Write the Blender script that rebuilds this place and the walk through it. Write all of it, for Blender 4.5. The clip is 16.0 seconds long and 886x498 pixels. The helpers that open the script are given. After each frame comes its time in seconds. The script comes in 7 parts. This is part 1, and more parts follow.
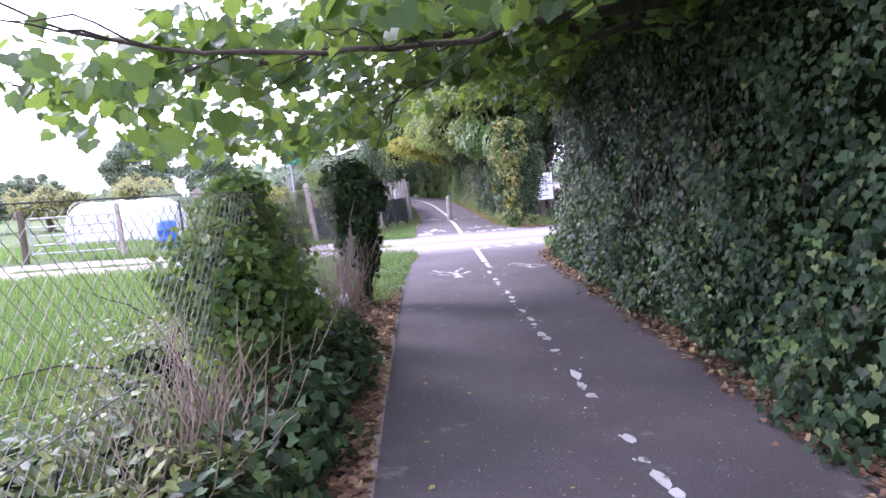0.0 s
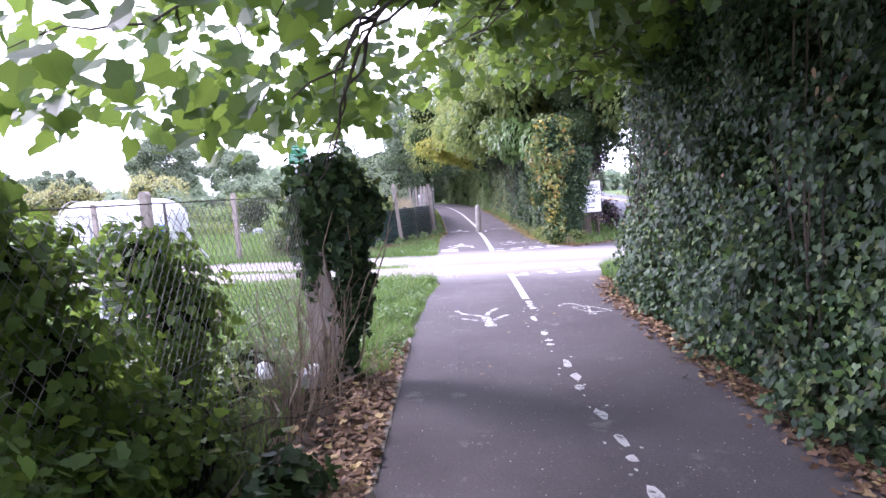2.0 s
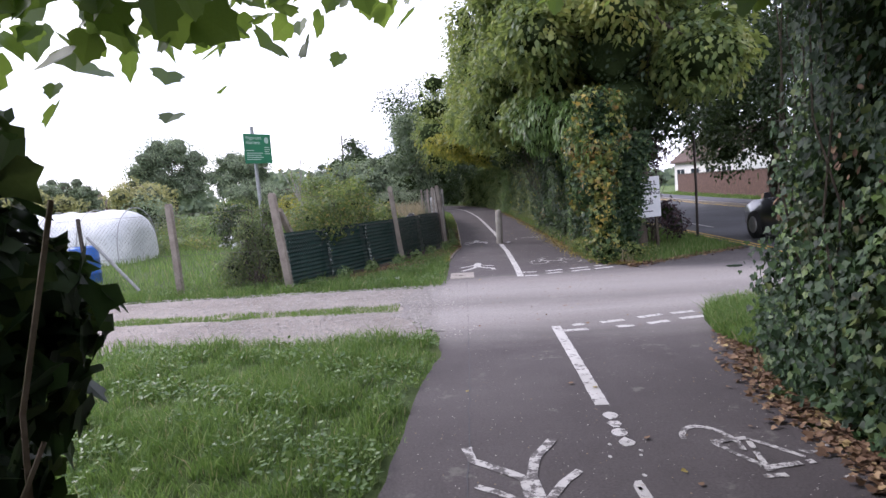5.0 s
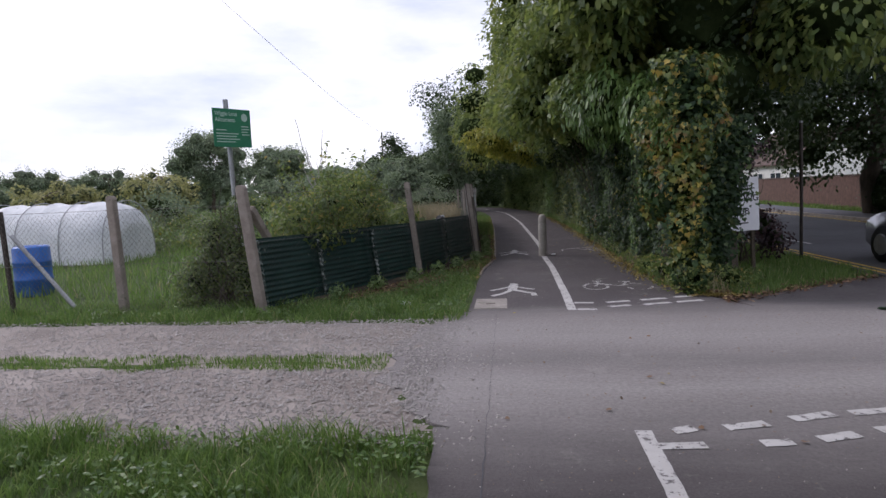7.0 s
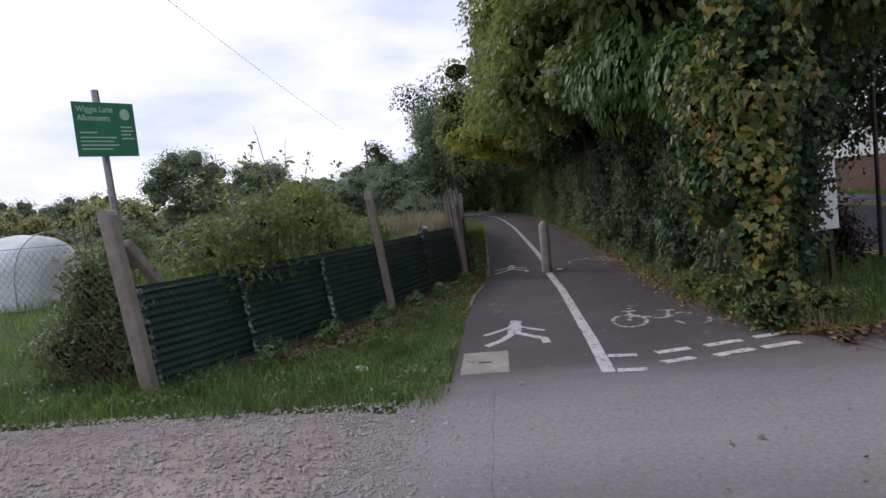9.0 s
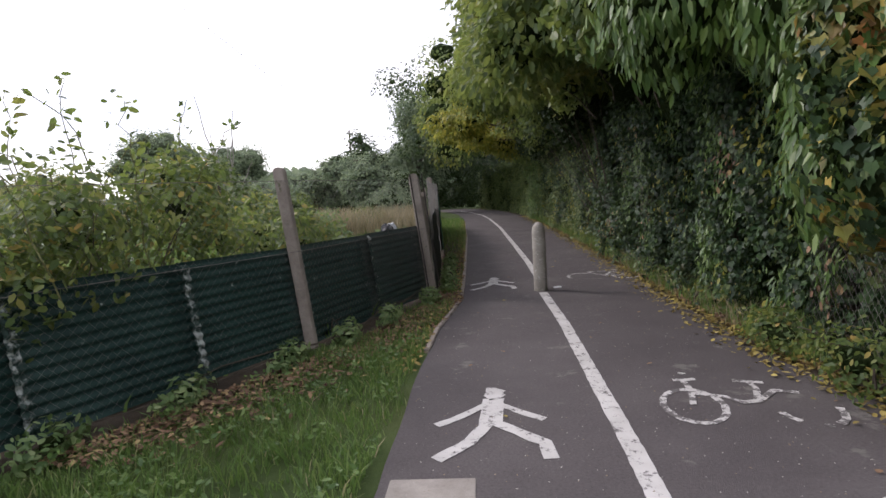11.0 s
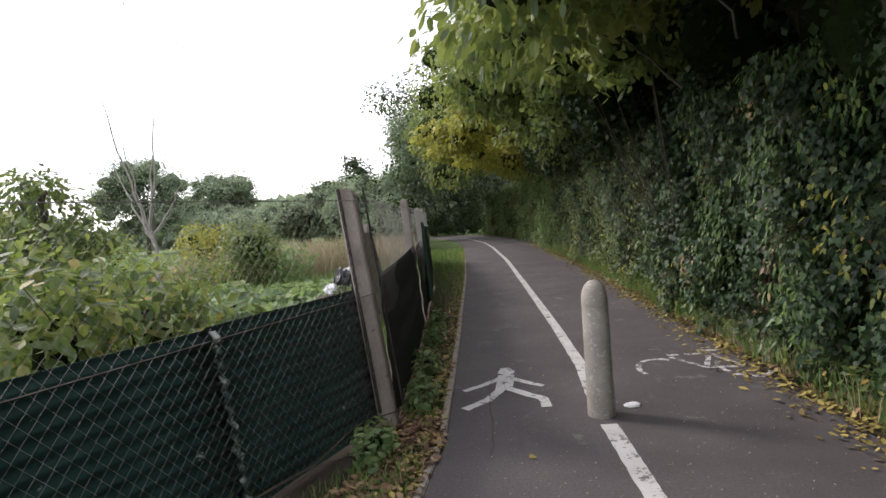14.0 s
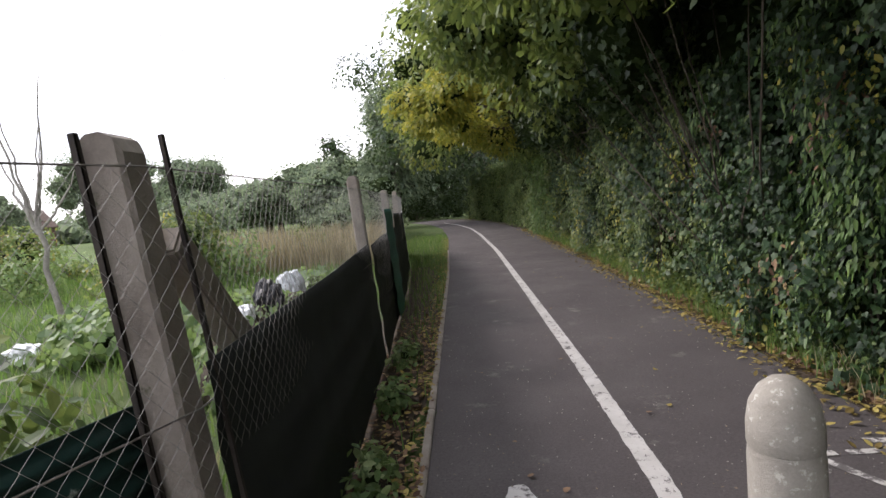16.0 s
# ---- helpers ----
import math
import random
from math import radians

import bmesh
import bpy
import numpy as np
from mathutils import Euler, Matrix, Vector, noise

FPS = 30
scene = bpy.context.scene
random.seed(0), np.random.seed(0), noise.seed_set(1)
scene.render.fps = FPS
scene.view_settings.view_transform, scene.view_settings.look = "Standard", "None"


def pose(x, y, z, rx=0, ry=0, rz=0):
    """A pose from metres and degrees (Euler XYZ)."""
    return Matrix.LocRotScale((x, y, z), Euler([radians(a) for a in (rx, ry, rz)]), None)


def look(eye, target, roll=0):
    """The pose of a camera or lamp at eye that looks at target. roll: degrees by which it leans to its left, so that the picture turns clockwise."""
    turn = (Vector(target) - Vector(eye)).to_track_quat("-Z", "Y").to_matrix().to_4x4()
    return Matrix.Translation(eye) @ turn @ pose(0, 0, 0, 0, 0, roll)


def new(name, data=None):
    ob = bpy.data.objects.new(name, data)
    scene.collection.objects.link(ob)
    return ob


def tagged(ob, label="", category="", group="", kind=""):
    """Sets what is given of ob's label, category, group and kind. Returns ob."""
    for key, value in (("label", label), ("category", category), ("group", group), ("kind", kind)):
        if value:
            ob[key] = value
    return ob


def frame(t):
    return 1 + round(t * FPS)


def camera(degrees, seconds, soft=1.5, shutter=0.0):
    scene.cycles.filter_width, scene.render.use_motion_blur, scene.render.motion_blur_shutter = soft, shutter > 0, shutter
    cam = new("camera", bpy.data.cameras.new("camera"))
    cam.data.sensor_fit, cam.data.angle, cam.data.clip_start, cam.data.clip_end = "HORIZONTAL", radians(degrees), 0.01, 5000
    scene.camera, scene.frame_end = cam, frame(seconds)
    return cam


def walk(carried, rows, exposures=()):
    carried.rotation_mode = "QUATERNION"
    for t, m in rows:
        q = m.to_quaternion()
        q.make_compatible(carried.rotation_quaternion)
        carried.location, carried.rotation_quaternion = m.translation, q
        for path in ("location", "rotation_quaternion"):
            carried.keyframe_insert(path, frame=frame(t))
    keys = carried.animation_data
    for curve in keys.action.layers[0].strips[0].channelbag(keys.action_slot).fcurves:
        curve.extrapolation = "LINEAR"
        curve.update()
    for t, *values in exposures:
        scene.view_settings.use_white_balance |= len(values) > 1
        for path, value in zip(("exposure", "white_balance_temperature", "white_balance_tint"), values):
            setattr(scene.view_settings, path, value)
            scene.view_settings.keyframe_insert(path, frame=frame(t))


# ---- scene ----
# The camera and its walk
cam = camera(73.6, 16.0)
PATH = [
    (0, (0.023, 0.034, 1.525), (0.101, 2.02, 1.298), -3.9),
    (0.5, (0.098, 0.686, 1.552), (0.087, 2.676, 1.354), -3.9),
    (1, (0.086, 1.403, 1.539), (0.125, 3.393, 1.336), -3.4),
    (1.5, (0.165, 2.057, 1.564), (0.134, 4.041, 1.318), -3.8),
    (2, (0.148, 2.76, 1.557), (0.135, 4.75, 1.353), -2.5),
    (2.5, (0.224, 3.445, 1.56), (0.14, 5.429, 1.323), -4.1),
    (3, (0.216, 4.15, 1.561), (0.133, 6.143, 1.424), -2.8),
    (3.5, (0.287, 4.848, 1.542), (0.097, 6.836, 1.443), -4.9),
    (4, (0.283, 5.425, 1.565), (0.146, 7.417, 1.444), -3.3),
    (4.2, (0.265, 5.643, 1.607), (0.19, 7.634, 1.429), -3.8),
    (6.3, (0.402, 8.556, 1.521), (0.305, 10.543, 1.318), -3.5),
    (6.5, (0.376, 8.825, 1.521), (0.227, 10.81, 1.333), -3.4),
    (7, (0.443, 9.501, 1.516), (0.23, 11.481, 1.328), -2.3),
    (7.5, (0.368, 10.13, 1.505), (0.268, 12.126, 1.428), -4.2),
    (8, (0.429, 10.802, 1.529), (0.232, 12.781, 1.323), -3.4),
    (8.5, (0.361, 11.342, 1.558), (0.296, 13.331, 1.366), -4.9),
    (9, (0.444, 12.081, 1.538), (0.252, 14.064, 1.369), -5.6),
    (9.2, (0.407, 12.327, 1.512), (0.223, 14.317, 1.427), -3.5),
    (11.3, (0.546, 15.401, 1.417), (0.424, 17.388, 1.223), -3.4),
    (11.5, (0.512, 15.679, 1.433), (0.477, 17.67, 1.248), -3.7),
    (12, (0.563, 16.359, 1.427), (0.458, 18.35, 1.267), -5.0),
    (12.5, (0.559, 17.028, 1.436), (0.401, 19.018, 1.314), -3.4),
    (13, (0.58, 17.654, 1.461), (0.355, 19.634, 1.296), -4.7),
    (13.5, (0.545, 18.298, 1.479), (0.289, 20.267, 1.241), -2.5),
    (14, (0.567, 19.021, 1.448), (0.415, 21.012, 1.345), -4.4),
    (14.5, (0.497, 19.627, 1.467), (0.292, 21.615, 1.388), -2.5),
    (15, (0.494, 20.306, 1.451), (0.359, 22.298, 1.34), -5.1),
    (15.4, (0.494, 20.799, 1.452), (0.356, 22.779, 1.202), -2.7),
    (15.5, (0.53, 20.978, 1.448), (0.354, 22.955, 1.199), -3.3),
    (16, (0.531, 21.664, 1.459), (0.425, 23.655, 1.295), -5.2),
]
EXPOSURES = [(0, 2.32, 5500, 40), (2, 2.4, 5550, 38), (3, 2.0, 5680, 34), (3.5, 1.75, 5750, 32), (4.2, 1.55, 5850, 28), (6.3, 0.33, 6050, 22), (9, 0.1, 6000, 22), (11.5, 0.95, 6400, 20), (14, 1.2, 6450, 18), (16, 1.26, 6450, 18)]
walk(cam, [(t, look(eye, target, roll)) for t, eye, target, roll in PATH], EXPOSURES)

# ---- world and sun: bright broken overcast, the sun veiled ahead on the allotment side ----
SUN_AZ, SUN_EL = radians(-62), radians(38)      # azimuth from +y, negative towards -x
world = bpy.data.worlds.new("sky")
scene.world = world
world.use_nodes = True
wn, wl = world.node_tree.nodes, world.node_tree.links
wn.clear()
w_out, w_bg = wn.new("ShaderNodeOutputWorld"), wn.new("ShaderNodeBackground")
w_sky = wn.new("ShaderNodeTexSky")
w_sky.sky_type, w_sky.sun_disc, w_sky.sun_elevation, w_sky.sun_rotation = "NISHITA", False, SUN_EL, SUN_AZ
w_scale = wn.new("ShaderNodeVectorMath")
w_scale.operation = "SCALE"
w_scale.inputs["Scale"].default_value = 0.11
w_co, w_map, w_noise, w_ramp, w_mix = (wn.new("ShaderNode" + k) for k in ("TexCoord", "Mapping", "TexNoise", "ValToRGB", "MixRGB"))
w_map.inputs["Scale"].default_value = (1.0, 1.0, 3.2)
w_noise.inputs["Scale"].default_value, w_noise.inputs["Detail"].default_value, w_noise.inputs["Roughness"].default_value = 2.6, 7, 0.55
w_ramp.color_ramp.elements[0].position, w_ramp.color_ramp.elements[1].position = 0.33, 0.62
w_ramp.color_ramp.elements[0].color, w_ramp.color_ramp.elements[1].color = (0.64, 0.7, 0.8, 1), (1.14, 1.14, 1.12, 1)
w_mix.inputs[0].default_value = 0.88
wl.new(w_co.outputs["Generated"], w_map.inputs["Vector"])
wl.new(w_map.outputs["Vector"], w_noise.inputs["Vector"])
wl.new(w_noise.outputs["Fac"], w_ramp.inputs["Fac"])
wl.new(w_sky.outputs["Color"], w_scale.inputs[0])
wl.new(w_scale.outputs[0], w_mix.inputs[1])
wl.new(w_ramp.outputs["Color"], w_mix.inputs[2])
wl.new(w_mix.outputs["Color"], w_bg.inputs["Color"])
wl.new(w_bg.outputs[0], w_out.inputs[0])
w_bg.inputs["Strength"].default_value = 1.0

sun = new("sun", bpy.data.lights.new("sun", "SUN"))
sun.data.energy, sun.data.angle, sun.data.color = 1.3, radians(14), (1.0, 0.95, 0.87)
sun.matrix_world = look((-30 * math.sin(-SUN_AZ), 30 * math.cos(SUN_AZ), 30 * math.tan(SUN_EL)), (0, 0, 0))

# ---- small tools ----
rng = np.random.default_rng(7)


def wave(p, scale, seed):
    """Smooth noise, about -1 to 1, at the points p (n, 3)."""
    r = np.random.default_rng(seed)
    total = np.zeros(len(p))
    for k in range(6):
        d = r.normal(size=3)
        d *= (0.6 + 0.35 * k) / scale / np.linalg.norm(d)
        total += np.sin(p @ d * 6.28 + r.uniform(0, 6.28)) / (1 + 0.35 * k)
    return total / 2.2


def unit(v):
    return v / np.maximum(np.linalg.norm(v, axis=1, keepdims=True), 1e-9)


def raw_mesh(name, verts, faces, mat, smooth=False):
    """A mesh from an array of vertices and an array (or list of arrays) of faces of one size each."""
    me = bpy.data.meshes.new(name)
    faces = [np.asarray(f) for f in (faces if isinstance(faces, list) else [faces])]
    loops = np.concatenate([f.ravel() for f in faces]).astype(np.int32)
    sizes = np.concatenate([np.full(len(f), f.shape[1]) for f in faces]).astype(np.int32)
    starts = np.concatenate([[0], np.cumsum(sizes)[:-1]]).astype(np.int32)
    me.vertices.add(len(verts))
    me.vertices.foreach_set("co", np.asarray(verts, np.float32).ravel())
    me.loops.add(len(loops))
    me.loops.foreach_set("vertex_index", loops)
    me.polygons.add(len(sizes))
    me.polygons.foreach_set("loop_start", starts)
    me.polygons.foreach_set("loop_total", sizes)
    me.polygons.foreach_set("use_smooth", np.full(len(sizes), smooth))
    me.materials.append(mat)
    me.update(calc_edges=True)
    return me


def hang(ob, parent):
    if parent is not None:
        ob.parent = parent
        ob.matrix_parent_inverse = parent.matrix_basis.inverted()
    return ob


def part(name, bm, mat, parent=None, label="", smooth=False):
    """Links a bmesh as one mesh object, in world coordinates, under a thing or a part."""
    me = bpy.data.meshes.new(name)
    bmesh.ops.recalc_face_normals(bm, faces=bm.faces)
    bm.to_mesh(me)
    bm.free()
    me.materials.append(mat)
    if smooth:
        for p in me.polygons:
            p.use_smooth = True
    return tagged(hang(new(name, me), parent), label)


def raw_part(name, verts, faces, mat, parent=None, label="", kind="", smooth=False):
    return tagged(hang(new(name, raw_mesh(name, verts, faces, mat, smooth)), parent), label, kind=kind)


def thing(name, label, category, at=(0, 0, 0), group="", kind=""):
    ob = new(name)
    ob.matrix_basis = Matrix.Translation(at)
    return tagged(ob, label, category, group, kind)


def box(bm, lo, hi, turn=None, bevel=0.0):
    """A box from corner to corner, turned by a matrix, with bevelled edges."""
    c, s = (Vector(lo) + Vector(hi)) / 2, Vector(hi) - Vector(lo)
    got = bmesh.ops.create_cube(bm, size=1, matrix=Matrix.Translation(c) @ Matrix.Diagonal((*s, 1)))["verts"]
    if bevel:
        edges = list({e for v in got for e in v.link_edges})
        made = bmesh.ops.bevel(bm, geom=edges, offset=bevel, segments=2, affect="EDGES")
        got = list({v for f in made["faces"] for v in f.verts} | {v for v in got if v.is_valid})
    if turn is not None:
        bmesh.ops.transform(bm, matrix=turn, verts=got)
    return got


def tube_np(points, radii, sides=6):
    """Vertices and quads of a tube along points (n, 3)."""
    p = np.asarray(points, float)
    r = np.broadcast_to(np.asarray(radii, float), (len(p),))
    d = unit(np.gradient(p, axis=0))
    ref = np.array([0.0, 0, 1]) if abs(d[:, 2]).mean() < 0.8 else np.array([1.0, 0, 0])
    a = unit(np.cross(d, ref))
    b = np.cross(d, a)
    ang = np.arange(sides) * 2 * math.pi / sides
    v = p[:, None] + r[:, None, None] * (np.cos(ang)[None, :, None] * a[:, None] + np.sin(ang)[None, :, None] * b[:, None])
    n = len(p)
    i, j = np.meshgrid(np.arange(n - 1), np.arange(sides), indexing="ij")
    k = (j + 1) % sides
    f = np.stack([i * sides + j, i * sides + k, (i + 1) * sides + k, (i + 1) * sides + j], -1).reshape(-1, 4)
    return v.reshape(-1, 3), f


def join_np(pieces):
    """Joins (vertices, faces) pairs of one face size."""
    vs, fs, base = [], [], 0
    for v, f in pieces:
        vs.append(v)
        fs.append(np.asarray(f) + base)
        base += len(v)
    return np.concatenate(vs), np.concatenate(fs)


def bend(a, b, sag=0.0, n=8, jitter=0.0, seed=0):
    """Points of a bowed line from a to b."""
    r = np.random.default_rng(seed)
    t = np.linspace(0, 1, n)[:, None]
    p = np.asarray(a, float) * (1 - t) + np.asarray(b, float) * t
    p[:, 2] -= (4 * sag * t * (1 - t))[:, 0]
    if jitter:
        p[1:-1] += r.normal(0, jitter, (n - 2, 3))
    return p


# ---- leaves: outline of one half, mirrored and folded along the midrib ----
def leaf_shape(half, fold=0.12):
    n = len(half)
    v = [(x, y, fold * abs(y)) for x, y in half]
    w = [(x, -y, fold * abs(y)) for x, y in half[1:-1]]
    verts = np.array(v + w)
    left = list(range(n))
    right = [0] + list(range(n, n + len(w))) + [n - 1]
    return verts, np.array([left, right[::-1]])


LEAF = leaf_shape([(0, 0), (0.3, 0.25), (0.72, 0.2), (1, 0)])
LONG = leaf_shape([(0, 0), (0.3, 0.14), (0.72, 0.11), (1, 0)])
CHIP = leaf_shape([(0, 0), (0.5, 0.34), (1, 0)])
IVY = leaf_shape([(0, 0), (-0.12, 0.36), (0.32, 0.54), (0.54, 0.22), (1, 0)])
MAPLE = leaf_shape([(0, 0), (-0.14, 0.24), (0.0, 0.44), (0.22, 0.6), (0.4, 0.45), (0.6, 0.46), (0.7, 0.26), (1, 0)])


def leaves_np(P, N, size, shape, droop=0.0, seed=0):
    """One leaf at each point of P, facing N; droop turns the tips downwards."""
    r = np.random.default_rng(seed)
    verts, faces = shape
    n = len(P)
    N = unit(N)
    tip = r.normal(size=(n, 3)) * (1 - 0.75 * min(droop, 1)) + np.array([0, 0, -1.6 * droop])
    tip = unit(tip - (tip * N).sum(1, keepdims=True) * N)
    side = np.cross(N, tip)
    s = np.broadcast_to(np.asarray(size, float), (n,))[:, None, None]
    v = verts[None] - np.array([0.4, 0, 0])
    out = P[:, None] + s * (v[..., :1] * tip[:, None] + v[..., 1:2] * side[:, None] + v[..., 2:] * N[:, None])
    f = (faces[None] + (np.arange(n) * len(verts))[:, None, None]).reshape(-1, faces.shape[1])
    return out.reshape(-1, 3), f


# ---- materials ----
def material(name):
    m = bpy.data.materials.new(name)
    m.use_nodes = True
    return m, m.node_tree.nodes, m.node_tree.links, m.node_tree.nodes["Principled BSDF"]


def ramp_of(n, l, fac, stops):
    r = n.new("ShaderNodeValToRGB")
    while len(r.color_ramp.elements) < len(stops):
        r.color_ramp.elements.new(0.5)
    for e, (p, c) in zip(r.color_ramp.elements, stops):
        e.position, e.color = p, (*c, 1)
    l.new(fac, r.inputs["Fac"])
    return r.outputs["Color"]


def noise_of(n, l, scale, detail=5, rough=0.6, stretch=None):
    t = n.new("ShaderNodeTexNoise")
    t.inputs["Scale"].default_value, t.inputs["Detail"].default_value, t.inputs["Roughness"].default_value = scale, detail, rough
    g = n.new("ShaderNodeNewGeometry")
    if stretch:
        m = n.new("ShaderNodeMapping")
        m.inputs["Scale"].default_value = stretch
        l.new(g.outputs["Position"], m.inputs["Vector"])
        l.new(m.outputs["Vector"], t.inputs["Vector"])
    else:
        l.new(g.outputs["Position"], t.inputs["Vector"])
    return t.outputs["Fac"]


def mix_of(n, l, fac, a, b, mode="MIX"):
    m = n.new("ShaderNodeMixRGB")
    m.blend_type = mode
    for s, v in zip(m.inputs, (fac, a, b)):
        if isinstance(v, (int, float)):
            s.default_value = v
        elif isinstance(v, tuple):
            s.default_value = (*v, 1)
        else:
            l.new(v, s)
    return m.outputs["Color"]


def bump_of(n, l, b, height, strength, distance=0.01):
    k = n.new("ShaderNodeBump")
    k.inputs["Strength"].default_value, k.inputs["Distance"].default_value = strength, distance
    l.new(height, k.inputs["Height"])
    l.new(k.outputs["Normal"], b.inputs["Normal"])


def surface(name, stops, scale, fine, rough=0.85, bump=0.4, dist=0.006, metal=0.0, stain=None, stretch=None, spec=0.4, grain=0.15):
    """A surface with colour at a large and a fine scale, relief, and stains of a colour."""
    m, n, l, b = material(name)
    big, small = noise_of(n, l, scale, 6, 0.65, stretch), noise_of(n, l, fine, 6, 0.78)
    col = ramp_of(n, l, big, stops)
    col = mix_of(n, l, 0.5, col, ramp_of(n, l, small, [(0.25, (0.5 - grain,) * 3), (0.75, (0.5 + grain,) * 3)]), "OVERLAY")
    if stain:
        spot = ramp_of(n, l, noise_of(n, l, stain[1], 7, 0.7), [(stain[2], (0, 0, 0)), (stain[2] + 0.06, (1, 1, 1))])
        col = mix_of(n, l, spot, col, stain[0])
    l.new(col, b.inputs["Base Color"])
    b.inputs["Roughness"].default_value, b.inputs["Metallic"].default_value = rough, metal
    b.inputs["Specular IOR Level"].default_value = spec
    bump_of(n, l, b, small, bump, dist)
    return m


def leaf_material(name, stops, through_colour, trans=0.35, rough=0.5, patch=None, spec=0.35):
    """Leaves that let light through, each its own shade; patch: (colour, scale, threshold) of turning leaves."""
    m, n, l, b = material(name)
    g = n.new("ShaderNodeNewGeometry")
    col = ramp_of(n, l, g.outputs["Random Per Island"], stops)
    if patch:
        where = ramp_of(n, l, noise_of(n, l, patch[1], 3, 0.6), [(patch[2], (0, 0, 0)), (patch[2] + 0.12, (1, 1, 1))])
        col = mix_of(n, l, where, col, mix_of(n, l, g.outputs["Random Per Island"], patch[0], col))
    vein = ramp_of(n, l, noise_of(n, l, 90, 3, 0.6), [(0.3, (0.42, 0.42, 0.42)), (0.7, (0.58, 0.58, 0.58))])
    col = mix_of(n, l, 0.6, col, vein, "OVERLAY")
    l.new(col, b.inputs["Base Color"])
    b.inputs["Roughness"].default_value, b.inputs["Specular IOR Level"].default_value = rough, spec
    t, a, o = n.new("ShaderNodeBsdfTranslucent"), n.new("ShaderNodeMixShader"), n["Material Output"]
    l.new(mix_of(n, l, 0.5, col, through_colour), t.inputs["Color"])
    a.inputs[0].default_value = trans
    l.new(b.outputs[0], a.inputs[1])
    l.new(t.outputs[0], a.inputs[2])
    l.new(a.outputs[0], o.inputs["Surface"])
    return m


ASPHALT = surface("asphalt", [(0.25, (0.062, 0.053, 0.055)), (0.5, (0.086, 0.075, 0.076)), (0.8, (0.12, 0.107, 0.107))], 0.7, 62, 0.9, 1.0, 0.008, stain=((0.15, 0.138, 0.13), 2.2, 0.6), grain=0.5)


def dust_band(m, lo, hi, stops, colour):
    """Pale dust trodden and driven over a surface where the track crosses it."""
    n, l, b = m.node_tree.nodes, m.node_tree.links, m.node_tree.nodes["Principled BSDF"]
    g, sep, add, rng_ = n.new("ShaderNodeNewGeometry"), n.new("ShaderNodeSeparateXYZ"), n.new("ShaderNodeMath"), n.new("ShaderNodeMapRange")
    l.new(g.outputs["Position"], sep.inputs[0])
    add.operation = "MULTIPLY_ADD"
    l.new(noise_of(n, l, 0.9, 6, 0.65, (0.25, 1.0, 1.0)), add.inputs[0])
    add.inputs[1].default_value = 1.6
    l.new(sep.outputs["Y"], add.inputs[2])
    rng_.inputs["From Min"].default_value, rng_.inputs["From Max"].default_value = lo + 0.8, hi + 0.8
    l.new(add.outputs[0], rng_.inputs["Value"])
    amount = ramp_of(n, l, rng_.outputs[0], stops)
    grain = ramp_of(n, l, noise_of(n, l, 30, 6, 0.75), [(0.3, (0.45, 0.45, 0.45)), (0.65, (1, 1, 1))])
    amount = mix_of(n, l, 1.0, amount, grain, "MULTIPLY")
    old = b.inputs["Base Color"].links[0].from_socket
    l.new(mix_of(n, l, amount, old, colour), b.inputs["Base Color"])


grey = lambda k: (k, k, k)
dust_band(ASPHALT, 12.3, 17.9, [(0.0, grey(0)), (0.17, grey(0.55)), (0.32, grey(0.95)), (0.43, grey(0.5)), (0.6, grey(0.9)), (0.76, grey(0.6)), (0.9, grey(0.08)), (1.0, grey(0))], (0.36, 0.335, 0.32))
ROADTAR = surface("road_asphalt", [(0.3, (0.06, 0.06, 0.066)), (0.7, (0.10, 0.10, 0.11))], 0.4, 120, 0.85, 0.5)
GRAVEL = surface("gravel_bed", [(0.25, (0.16, 0.135, 0.12)), (0.5, (0.275, 0.24, 0.215)), (0.8, (0.37, 0.33, 0.3))], 0.9, 85, 0.95, 0.45, 0.006, grain=0.28)
STONE = surface("gravel_stone", [(0.3, (0.22, 0.2, 0.185)), (0.7, (0.44, 0.41, 0.385))], 9, 60, 0.9, 0.5)
TURF = surface("turf", [(0.25, (0.05, 0.08, 0.02)), (0.5, (0.075, 0.12, 0.028)), (0.78, (0.13, 0.145, 0.05))], 0.5, 35, 0.95, 1.0, 0.04, stain=((0.1, 0.075, 0.045), 1.3, 0.66))
SOIL = surface("soil", [(0.3, (0.045, 0.033, 0.024)), (0.7, (0.1, 0.075, 0.052))], 2.0, 50, 0.95, 1.0, 0.03)
CONCRETE = surface("weathered_concrete", [(0.25, (0.2, 0.18, 0.16)), (0.6, (0.33, 0.3, 0.27)), (0.85, (0.4, 0.37, 0.33))], 4, 90, 0.9, 0.7, 0.006, stain=((0.12, 0.13, 0.07), 7, 0.6))
POSTCON = surface("brown_grey_concrete", [(0.25, (0.18, 0.15, 0.128)), (0.6, (0.31, 0.27, 0.235)), (0.85, (0.4, 0.36, 0.315))], 5, 90, 0.92, 0.8, 0.006, stain=((0.12, 0.12, 0.075), 6, 0.62))
BOLLARD = surface("lichened_concrete", [(0.25, (0.22, 0.2, 0.17)), (0.6, (0.33, 0.305, 0.265)), (0.85, (0.42, 0.39, 0.34))], 5, 110, 0.9, 0.8, 0.005, stain=((0.5, 0.48, 0.43), 42, 0.57))
